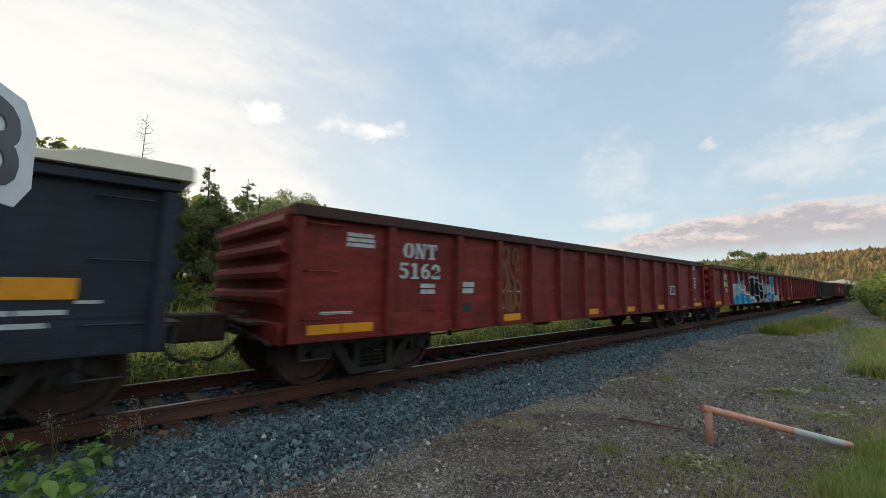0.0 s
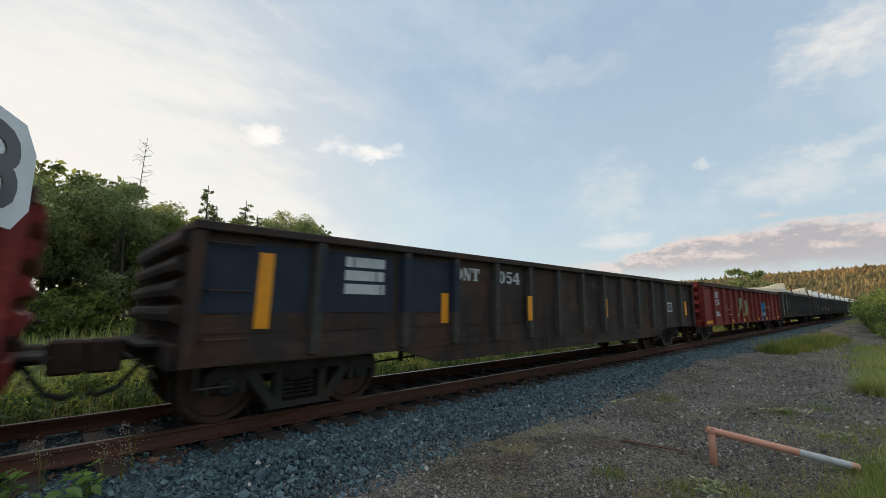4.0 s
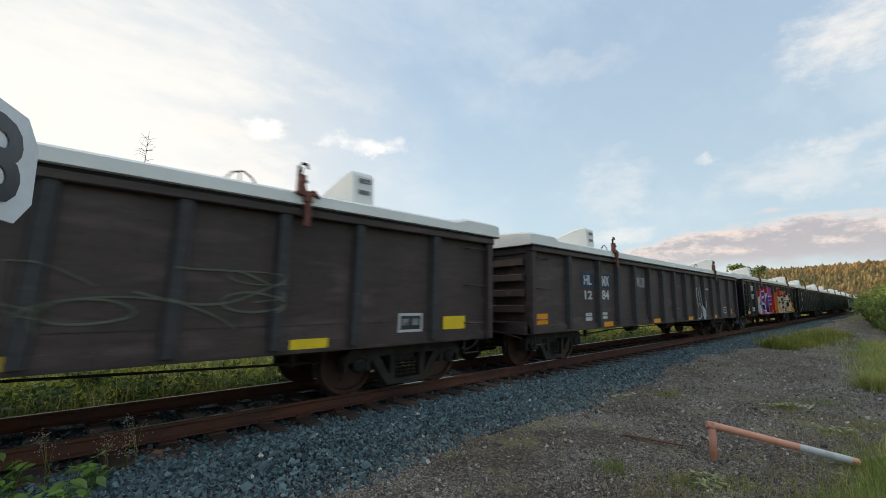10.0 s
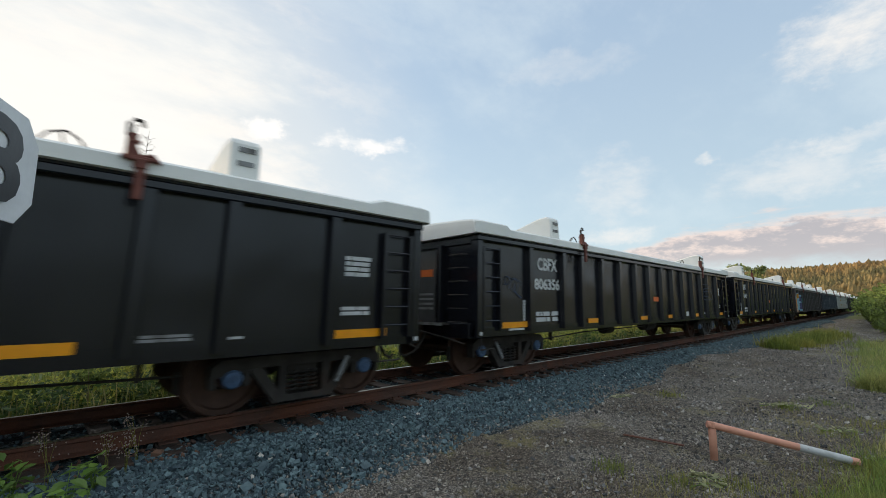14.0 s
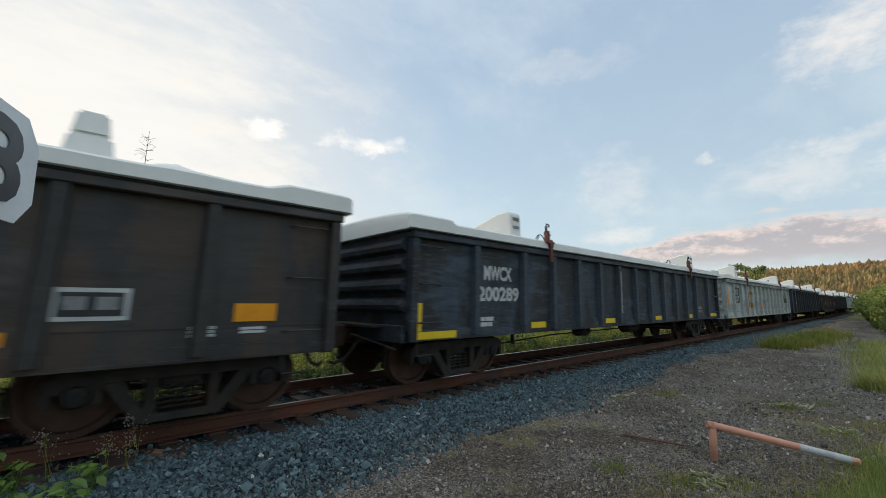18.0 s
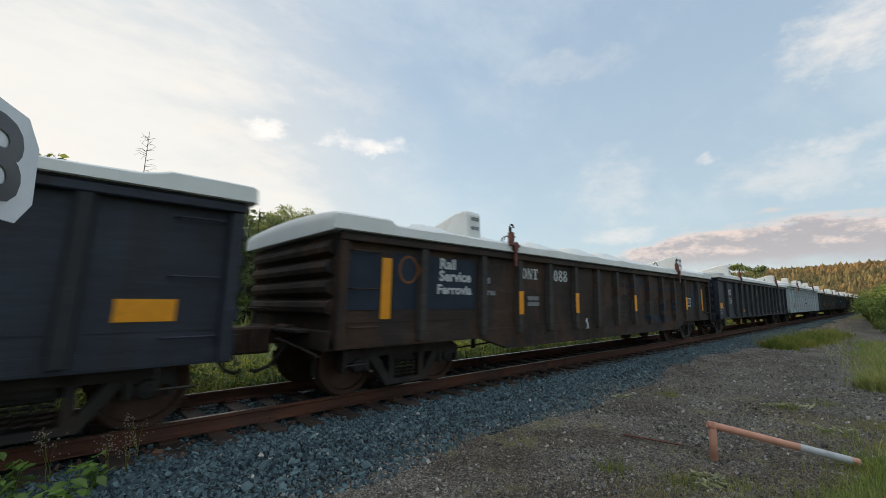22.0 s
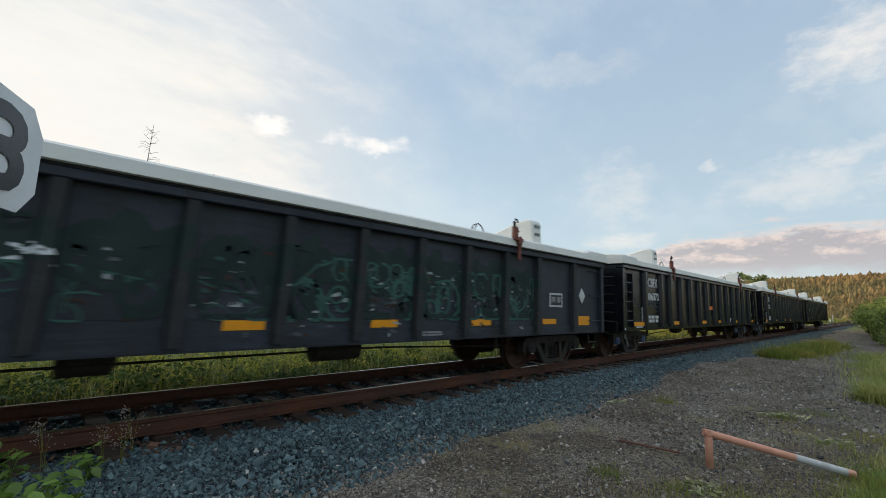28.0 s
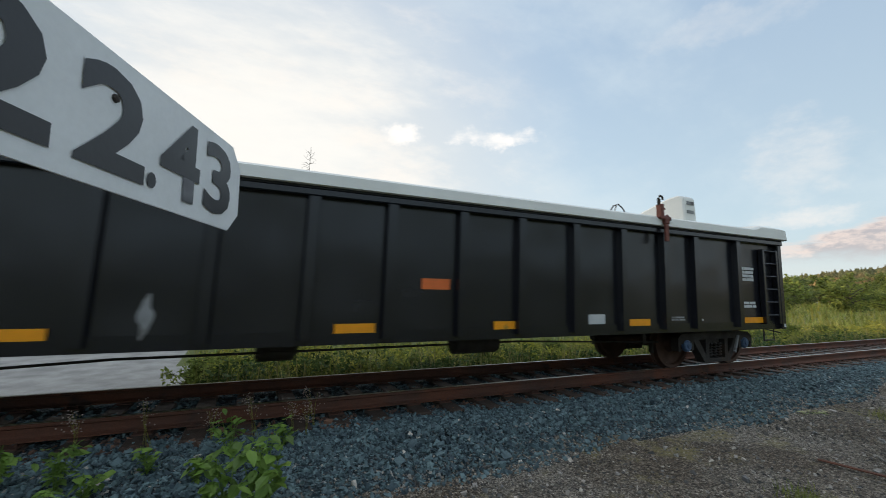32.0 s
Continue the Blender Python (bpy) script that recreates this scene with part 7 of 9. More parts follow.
car = old_black_car(paint="slate", label="weathered slate-blue gondola car under a white cover")
written(car, "MWCX", 1.71, 2.51, 1.76, 2.03)
written(car, "200289", 1.55, 2.73, 1.38, 1.65)
small(car, 1.6, 1.97, 0.92, 1.11)
reflectors(car, 0.92, 1.35, LEMON, (0.05, 0.25))
reflectors(car, 0.79, 0.91, LEMON, (0.05, 1.0))
reflectors(car, 0.86, 0.98, LEMON, (3.1, 3.61), (6.27, 6.78), (9.5, 10.0), (12.4, 12.9), (15.01, 15.88))
scrawl(car, 13.6, 14.3, 0.95, 1.6, SPRAY["rust"], 151, 5, 0.03)
small(car, 13.75, 14.2, 1.0, 1.25, 2, 2, FADED)
sprayed(car, SPECS[car.name], [[(7.02, 1.1), (7.1, 1.1), (7.12, 2.2), (7.04, 2.2)]], FADED, 2)

car = build_car("pale grey weathered gondola car under a lumpy white cover", "grey", 2.44, 0.72, "slotted", lumps=0.11, thin=0.68)
reflectors(car, 1.19, 2.08, YELLOW, (0.62, 0.77))
patch(car, 1.55, 2.69, 1.41, 2.12, PLATE_BLACK, "black_field", 0)
slab_lettering(car, "ONT", 1.72, 2.37, 1.78, 2.02, -1.512, LETTER)
slab_lettering(car, "5120", 1.7, 2.53, 1.46, 1.72, -1.512, LETTER)
patch(car, 1.63, 1.87, 1.1, 1.23, PLATE_BLACK, "stencil_plate", 0)
reflectors(car, 0.9, 1.38, YELLOW, (3.83, 3.97), (7.0, 7.13), (10.13, 10.27), (13.28, 13.42))
scrawl(car, 4.09, 4.87, 1.19, 1.93, SPRAY["gold"], 161, 7, 0.07)
scrawl(car, 9.22, 9.89, 1.15, 1.61, SPRAY["drab"], 162, 5, 0.014)
scrawl(car, 8.0, 9.0, 1.4, 1.75, SPRAY["drab"], 163, 4, 0.012)
cloud_of_paint(car, 13.8, 15.3, 1.5, 2.15, SPRAY["tan"], 164, 3, 0, 0.35)
scrawl(car, 13.67, 15.7, 0.9, 1.9, SPRAY["drab"], 165, 9, 0.025)
cloud_of_paint(car, 14.7, 15.4, 1.2, 1.9, SPRAY["drab"], 166, 2, 1, 0.4)
for k, xa in enumerate((0.9, 3.3, 5.4, 6.5, 7.6, 10.6, 11.6)):
    cloud_of_paint(car, xa, xa + 0.5, 1.15, 1.45 + 0.1 * (k % 3), SPRAY["tin"], 167 + k, 2, 0, 0.5)
small(car, 0.25, 0.95, 1.14, 1.17, 1, 3, PLATE_BLACK)
small(car, 0.3, 0.85, 1.04, 1.07, 1, 3, PLATE_BLACK)
small(car, 0.4, 0.8, 0.93, 0.96, 1, 2, PLATE_BLACK)
for a_, b_ in ((0.1, 1.35), (1.6, 2.7), (3.0, 3.8), (4.0, 4.8)):
    small(car, a_, b_, 1.0, 1.012, 1, 1, PLATE_BLACK)

car = build_car("dark navy gondola car with olive patches under a lumpy cream cover", "ink", 2.44, 0.72, "slotted", lumps=0.16, thin=0.7)
written(car, "ONT", 1.74, 2.39, 1.75, 2.0)
written(car, "5106", 1.6, 2.45, 1.36, 1.59)
for z, w in ((1.16, 0.87), (1.05, 0.63), (0.94, 0.41)):
    small(car, 0.15, 0.15 + w, z, z + 0.055, 1, 3, FADED)
reflectors(car, 1.21, 1.41, YELLOW, (0.34, 0.86))
reflectors(car, 0.99, 1.1, YELLOW, (2.99, 3.5), (6.2, 6.7), (9.46, 9.98), (12.41, 12.9))
reflectors(car, 1.16, 1.38, YELLOW, (15.08, 15.58))
placard(car, 13.69, 14.2, 1.21, 1.5)
for k, (a_, b_) in enumerate(((1.6, 2.7), (3.0, 3.75), (4.0, 4.8), (8.3, 9.0), (9.4, 10.0), (11.4, 12.1))):
    cloud_of_paint(car, a_, b_, 0.78, 1.05 + 0.05 * (k % 3), SPRAY["olive"], 170 + k, 2, 0, 0.2)
cloud_of_paint(car, 0.62, 0.9, 1.5, 2.1, SPRAY["denim"], 177, 1, 0, 0.15)

car = build_car("rusty brown fish-bellied gondola car with blue panels under a lumpy cover", "rusty", 2.28, 0.74, lumps=0.16, belly=True)
for a_, b_ in ((0.15, 0.68), (0.93, 1.36), (1.55, 2.7), (14.2, 14.6), (14.9, 15.3), (9.4, 9.9)):
    patch(car, a_, b_, 1.25, 2.08, SPRAY["navy"])
written(car, "Rail", 1.85, 2.21, 1.9, 2.08)
written(car, "Service", 1.84, 2.58, 1.7, 1.88)
written(car, "s", 3.0, 3.1, 1.7, 1.81, FADED)
written(car, "Ferrovia", 1.8, 2.6, 1.49, 1.65)
written(car, "ires", 2.98, 3.25, 1.49, 1.61, FADED)
written(car, "ONT", 4.05, 4.6, 1.83, 2.05)
written(car, "5088", 5.0, 5.75, 1.82, 2.07)
small(car, 4.24, 4.66, 1.27, 1.49, 2, 2, FADED)
reflectors(car, 1.14, 1.58, YELLOW, (3.83, 3.97), (5.93, 6.07), (9.08, 9.22), (13.28, 13.42))
reflectors(car, 1.1, 1.9, YELLOW, (15.36, 15.5))
reflectors(car, 1.12, 2.0, YELLOW, (0.72, 0.89))
placard(car, 13.67, 14.11, 1.25, 1.55)
sprayed(car, SPECS[car.name], [[(6.52, 0.72), (6.6, 0.72), (6.6, 1.0), (6.52, 1.0)], [(6.42, 0.78), (6.56, 0.62), (6.7, 0.78)]], LETTER, 2)
cloud_of_paint(car, 9.0, 12.5, 1.45, 1.95, SPRAY["copper"], 181, 6, 0, 0.5)
for k, xa in enumerate((9.3, 10.2, 11.1, 12.1)):
    sprayed(car, SPECS[car.name], [blob(xa, 1.8, 0.75, 0.5, random.Random(k + 30), 3, 0.3), blob(xa + 0.3, 1.5, 0.4, 0.6, random.Random(k + 40), 3, 0.3)], SPRAY["copper"], 1)
    sprayed(car, SPECS[car.name], stroke(rounded([(xa - 0.4, 1.95), (xa - 0.1, 1.75), (xa + 0.25, 1.85), (xa + 0.35, 1.5), (xa - 0.05, 1.2), (xa + 0.35, 1.15)]), 0.08), SPRAY["navy"], 2)
cloud_of_paint(car, 9.3, 12.3, 0.8, 1.05, SPRAY["copper"], 183, 5, 0, 0.5)
cloud_of_paint(car, 10.0, 11.6, 0.75, 0.98, SPRAY["navy"], 184, 3, 1, 0.4)
cloud_of_paint(car, 7.2, 8.6, 1.5, 1.8, SPRAY["copper"], 182, 4, 0, 0.5)
sprayed(car, SPECS[car.name], stroke([(1.2 + 0.17 * math.cos(k), 1.85 + 0.2 * math.sin(k)) for k in np.linspace(0, 6.28, 14)], 0.04), SPRAY["rust"], 2)

car = build_car("dark navy gondola car under a lumpy cream cover", "ink", 2.42, 0.72, "slotted", lumps=0.13, thin=0.78)
written(car, "ONT", 1.72, 2.37, 1.73, 1.98)
written(car, "5116", 1.63, 2.43, 1.37, 1.61)
for z, a_, w in ((1.13, 0.22, 0.86), (1.04, 0.31, 0.66), (0.93, 0.38, 0.48)):
    small(car, a_, a_ + w, z, z + 0.055, 1, 3, FADED)
reflectors(car, 1.18, 1.39, YELLOW, (0.39, 0.9))
reflectors(car, 0.97, 1.09, YELLOW, (4.09, 4.61), (7.18, 7.66), (10.35, 10.85), (12.5, 13.0))
reflectors(car, 1.29, 1.52, YELLOW, (15.06, 15.55))
placard(car, 13.69, 14.2, 1.15, 1.48)
written(car, "INT-2", 7.28, 7.74, 1.95, 2.08)
written(car, "COVERS", 7.24, 7.76, 1.76, 1.89)
written(car, "ONLY", 7.27, 7.66, 1.6, 1.73)
small(car, 12.6, 13.0, 0.84, 0.9, 1, 2)

car = build_car("pale blue-grey gondola car streaked with rust under a capped cover", "bluegrey", 2.55, 0.74, "slotted", caps_on_lid=True, lumps=0.14)
for a_, b_ in ((0.15, 1.35), (2.98, 3.8), (4.02, 4.85), (5.08, 5.9), (6.12, 6.95), (8.32, 9.05), (9.3, 10.1), (10.32, 11.15), (11.4, 12.2), (12.45, 13.2)):
    patch(car, a_, b_, 0.9, 1.55 if a_ < 1 else 2.3 if a_ > 9.2 or a_ < 5 else 1.1, SPRAY["buff"])
    rng_ = random.Random(int(a_ * 31))
    for k in range(15):
        xa, za = rng_.uniform(a_ + 0.02, b_ - 0.25), rng_.gauss(1.4, 0.15)
        run_, rise = rng_.uniform(0.1, 0.34), rng_.uniform(-0.09, 0.07)
        brushed(car, [(xa, za), (xa + run_ * 0.5, za + rise * 0.8), (min(b_, xa + run_), za + rise)], rng_.uniform(0.008, 0.034), rng_.choice(("stain", "stain", "rust", "peach")), 1 + 0.03 * k)
    for k in range(3):
        sprayed(car, SPECS[car.name], [blob(rng_.uniform(a_ + 0.15, b_ - 0.15), rng_.gauss(1.36, 0.1), rng_.uniform(0.12, 0.3), rng_.uniform(0.06, 0.16), rng_, 4, 0.7)], SPRAY["peach"], 0.5 + 0.03 * k)
written(car, "MHFX", 1.72, 2.55, 1.93, 2.21, SPRAY["white"])
written(car, "5606", 1.73, 2.5, 1.53, 1.76, SPRAY["white"])
cloud_of_paint(car, 1.6, 2.65, 1.0, 1.4, SPRAY["tin"], 201, 4, 1, 0.4)
scrawl(car, 1.6, 2.65, 0.95, 1.4, SPRAY["drab"], 201, 7, 0.04)
scrawl(car, 1.9, 2.4, 1.0, 1.35, SPRAY["darkred"], 203, 4, 0.05)
scrawl(car, 2.95, 3.75, 0.95, 1.75, SPRAY["black"], 202, 9, 0.03)
reflectors(car, 0.91, 1.1, YELLOW, (0.14, 0.62), (15.0, 15.48))
reflectors(car, 0.89, 1.0, YELLOW, (3.18, 3.45), (6.4, 6.67), (9.54, 9.85), (12.64, 12.9))
placard(car, 13.81, 14.3, 1.17, 1.46, LETTER)
patch(car, 7.22, 7.75, 1.57, 2.22, PLATE_BLACK, "maker_plate", 3)
sprayed(car, SPECS[car.name], [blob(7.48, 1.98, 0.36, 0.3, random.Random(2), 2, 0.05)], SPRAY["ice"], 5)
small(car, 7.32, 7.65, 1.66, 1.76, 2, 2)
sprayed(car, SPECS[car.name], [[(7.83, 1.57), (8.05, 1.35), (8.27, 1.57), (8.05, 1.79)]], SPRAY["black"], 3)
sprayed(car, SPECS[car.name], [[(7.88, 1.57), (8.05, 1.40), (8.22, 1.57), (8.05, 1.74)]], SPRAY["white"], 4)
sprayed(car, SPECS[car.name], [[(8.05 - w_, z_), (8.05 + w_, z_), (8.05 + w_, z_ + 0.022), (8.05 - w_, z_ + 0.022)] for w_, z_ in ((0.06, 1.45), (0.15, 1.51), (0.16, 1.6), (0.08, 1.66))], SPRAY["black"], 5)
part("hatch", boxes((0.1, 0.67, -1.53, -1.5, 1.55, 2.17), bevel=0.008), PAINT["bluegrey"], car, "small bolted hatch plate")

car = old_black_car(label="sooty black gondola car under a white moulded cover")
written(car, "MWCX", 1.7, 2.5, 1.74, 1.98)
written(car, "2023", 1.75, 2.45, 1.45, 1.68)
reflectors(car, 1.1, 1.9, YELLOW, (0.62, 0.76))
reflectors(car, 1.1, 1.5, YELLOW, (3.83, 3.97), (7.0, 7.13), (10.13, 10.27), (13.28, 13.42))
rear_marks(car)

car = old_black_car(paint="ink", label="blue-black gondola car with green graffiti under a white cover")
written(car, "MWCX", 2.05, 2.72, 1.78, 2.04)
written(car, "2002", 2.08, 2.72, 1.52, 1.74)
written(car, "60", 3.37, 3.78, 1.55, 1.77)
reflectors(car, 0.93, 1.09, YELLOW, (0.1, 0.9))
reflectors(car, 0.99, 1.1, YELLOW, (3.2, 3.66), (5.3, 5.75), (7.5, 7.95), (9.4, 9.85), (11.45, 11.95), (13.6, 14.1))
reflectors(car, 0.95, 1.16, YELLOW, (15.05, 15.55))
reflectors(car, 0.84, 0.93, ORANGE, (1.75, 1.95))
placard(car, 13.85, 14.35, 1.35, 1.65)
sprayed(car, SPECS[car.name], [[(0.95, 1.56), (1.36, 1.56), (1.36, 1.75), (0.95, 1.75)]], SPRAY["amber"], 1)
sprayed(car, SPECS[car.name], [[(0.95, 1.54), (1.16, 1.33), (1.36, 1.54), (1.16, 1.44)]], LETTER, 1)
sprayed(car, SPECS[car.name], [[(15.05, 1.63), (15.2, 1.44), (15.35, 1.63), (15.2, 1.82)]], LETTER, 2)
for k, (a_, b_) in enumerate(zip(SPECS[car.name]["ribs"][1:], SPECS[car.name]["ribs"][2:-1])):
    cloud_of_paint(car, a_ + 0.15, b_ - 0.15, 1.5, 2.1, SPRAY["moss"], 220 + k, 2, 0, 0.5)
    busy = 8.0 < a_ < 13
    scrawl(car, a_ + 0.12, b_ - 0.12, 1.15, 2.0, SPRAY["moss"], 230 + k, 8, 0.07)
    scrawl(car, a_ + 0.12, b_ - 0.12, 1.1, 1.9 if busy else 1.6, SPRAY["teal"], 240 + k, 10 if busy else 4, 0.035 if busy else 0.02)
    flecks(car, a_ + 0.1, b_ - 0.2, 0.85, 1.9, ("haze", "ash", "copper", "teal"), 280 + k, 9 if busy else 5)
flecks(car, 5.3, 6.3, 1.5, 1.8, ("white",), 297, 9)
flecks(car, 8.0, 8.6, 1.3, 1.65, ("haze",), 298, 6)
small(car, 10.3, 10.8, 0.84, 0.92, 2, 2, FADED)

car = black_car("806372")
scrawl(car, 1.9, 2.7, 1.3, 1.6, SPRAY["denim"], 301, 5, 0.02)
car = black_car("806322")
sprayed(car, SPECS[car.name], [blob(5.2, 1.4, 0.14, 0.5, random.Random(9), 4, 0.4)], SPRAY["sage"], 2)
car = black_car("806321")
sprayed(car, SPECS[car.name], [blob(5.15, 1.1, 0.12, 0.4, random.Random(7), 4, 0.3)], FADED, 2)


# ---- plants ----
def leaf_cloud(centres, size, rng, flat=0.0, long=1.0):
    """Many small leaves as bent lozenges at the given places; returns vertices and faces."""
    n = len(centres)
    a_ = rng.normal(size=(n, 3))
    a_[:, 2] *= 1 - flat
    a_ /= np.linalg.norm(a_, axis=1)[:, None]
    b_ = np.cross(a_, rng.normal(size=(n, 3)))
    b_ /= np.linalg.norm(b_, axis=1)[:, None]
    s = (size * rng.lognormal(0, 0.3, n))[:, None]
    c_ = np.cross(a_, b_)
    v = np.stack([centres - a_ * s * long, centres - b_ * s * 0.55 + c_ * s * 0.12, centres + a_ * s * long, centres + b_ * s * 0.55 + c_ * s * 0.12], 1)
    i = 4 * np.arange(n)[:, None]
    f = np.concatenate([i + np.array([[0, 1, 2]]), i + np.array([[0, 2, 3]])])
    return v.reshape(-1, 3), f


def spruce(seed, h):
    """A narrow conifer: tapered trunk, drooping branches of small needle sprays."""
    rng = np.random.default_rng(seed)
    t = new("spruce_tree")
    bm = rod([(0, 0, -0.2), (0.03 * h * 0.1, 0, h * 0.5), (0, 0, h)], 0.014 * h + 0.03, 7, taper=0.12)
    pts = []
    for k in range(int(h * 9)):
        z = h * (0.08 + 0.9 * (k + rng.random()) / (h * 9))
        reach = (1 - z / h) ** 0.85 * h * rng.uniform(0.17, 0.30) + 0.14
        az = rng.uniform(0, 6.283)
        m = max(8, int(reach * 34))
        u = np.sqrt(rng.random(m))
        p = np.stack([np.cos(az) * u * reach, np.sin(az) * u * reach, z - 0.35 * u * reach + 0.12 * u ** 3 * reach], 1)
        p += rng.normal(0, 0.05 + 0.05 * reach, (m, 3)) * [1, 1, 0.6]
        pts.append(p)
        if k % 3 == 0:
            rod([(0, 0, z), (math.cos(az) * reach * 0.8, math.sin(az) * reach * 0.8, z - 0.2 * reach)], 0.01, 4, bm, 0.3)
    part("trunk", bm, BARK, t, "grey-brown tapering trunk and boughs")
    v, f = leaf_cloud(np.concatenate(pts), 0.085, rng, 0.3, 1.5)
    part("crown", from_arrays("crown", v, f, NEEDLE), NEEDLE, t, "dark green drooping needles")
    return tagged(t, "dark green spruce with drooping boughs at the forest edge", "tree", "forest trees")


def broadleaf(seed, h, spread, mat, name="birch_tree", leaves=8000, label="broad-leaved tree with a ragged green crown", size=0.085, low=0.12):
    rng = np.random.default_rng(seed)
    t = new(name)
    bm = rod([(0, 0, -0.2), (rng.normal(0, 0.1), rng.normal(0, 0.1), h * 0.4), (rng.normal(0, 0.2), rng.normal(0, 0.2), h * 0.85)], 0.012 * h + 0.03, 7, taper=0.25)
    pts = []
    clumps = 26
    for k in range(clumps):
        z = h * rng.uniform(low, 0.96)
        wide = spread * math.sin(math.pi * min(1, max(0.12, (z / h - low * 0.6) / (1.06 - low * 0.6)))) ** 0.7
        az, r = rng.uniform(0, 6.283), wide * math.sqrt(rng.random())
        c = np.array([math.cos(az) * r, math.sin(az) * r, z])
        rod([(0, 0, z * 0.62), (c[0] * 0.5, c[1] * 0.5, z * 0.82), tuple(c)], 0.03, 4, bm, 0.3)
        m = leaves // clumps
        d = rng.normal(size=(m, 3))
        d /= np.linalg.norm(d, axis=1)[:, None]
        rr = rng.random(m) ** 0.5
        pts.append(c + d * rr[:, None] * np.array([1, 1, 0.8]) * spread * rng.uniform(0.26, 0.45))
    part("trunk", bm, BARK, t, "slender grey trunk with limbs")
    p = np.concatenate(pts)
    p = p[p[:, 2] > 0.05]
    v, f = leaf_cloud(p, size, rng)
    part("crown", from_arrays("crown", v, f, mat), mat, t, "loose crown of small leaves")
    return tagged(t, label, "tree" if h > 3 else "bush", "forest trees" if h > 3 else "bushes")


def dead_tree(h):
    rng = random.Random(4)
    t = new("dead_tree")
    bm = rod([(0, 0, -0.2), (0.05, 0.1, h * 0.5), (0.25, 0, h)], 0.075, 6, taper=0.12)
    for k in range(70):
        z = h * rng.uniform(0.35, 0.97)
        az, r = rng.uniform(0, 6.28), (1 - z / h) * 1.6 + 0.3
        rod([(0.2 * z / h, 0, z), (math.cos(az) * r * 0.6 + 0.2 * z / h, math.sin(az) * r * 0.6, z + 0.1), (math.cos(az) * r + 0.2 * z / h, math.sin(az) * r, z + rng.uniform(-0.1, 0.3))], 0.012, 4, bm, 0.3)
    part("trunk", bm, DEAD_BARK, t, "bare grey trunk with broken twigs")
    return tagged(t, "bare dead tree standing above the forest edge", "tree", "forest trees")


def blades(name, places, height, width, mat, seed, label, lean=0.35, category="grass"):
    """Grass as many bent blades, two faces each."""
    rng = np.random.default_rng(seed)
    n = len(places)
    h = height * rng.lognormal(0, 0.35, n)
    az = rng.uniform(0, 6.283, n)
    d = np.stack([np.cos(az), np.sin(az)], 1)
    s = np.stack([-d[:, 1], d[:, 0]], 1) * (width * rng.uniform(0.6, 1.4, n))[:, None]
    ln = (lean * h * rng.uniform(0.2, 1.6, n))[:, None]
    z = np.array([ground_height(x, y) for x, y in places]) - 0.01
    v = np.zeros((n, 5, 3))
    v[:, 0, :2], v[:, 1, :2] = places - s, places + s
    v[:, 2, :2], v[:, 3, :2] = places + d * ln * 0.35 + s * 0.7, places + d * ln * 0.35 - s * 0.7
    v[:, 4, :2] = places + d * ln
    for k, q in enumerate((0, 0, 0.55, 0.55, 1.0)):
        v[:, k, 2] = z + h * q
    i = 5 * np.arange(n)[:, None]
    f = np.concatenate([i + np.array([[0, 1, 2]]), i + np.array([[0, 2, 3]]), i + np.array([[3, 2, 4]])])
    return tagged(new(name, from_arrays(name, v.reshape(-1, 3), f, mat)), label, category, kind="stuff")


def scatter(rng, n, x0, x1, y0, y1, px=1.0, py=1.0):
    return np.stack([x0 + (x1 - x0) * rng.random(n) ** px, y0 + (y1 - y0) * rng.random(n) ** py], 1)


def clustered(rng, n, centres, r):
    c = np.array(centres)[rng.integers(0, len(centres), n)]
    return c[:, :2] + rng.normal(0, 1, (n, 2)) * r * (c[:, 2:3] if c.shape[1] > 2 else 1.0)


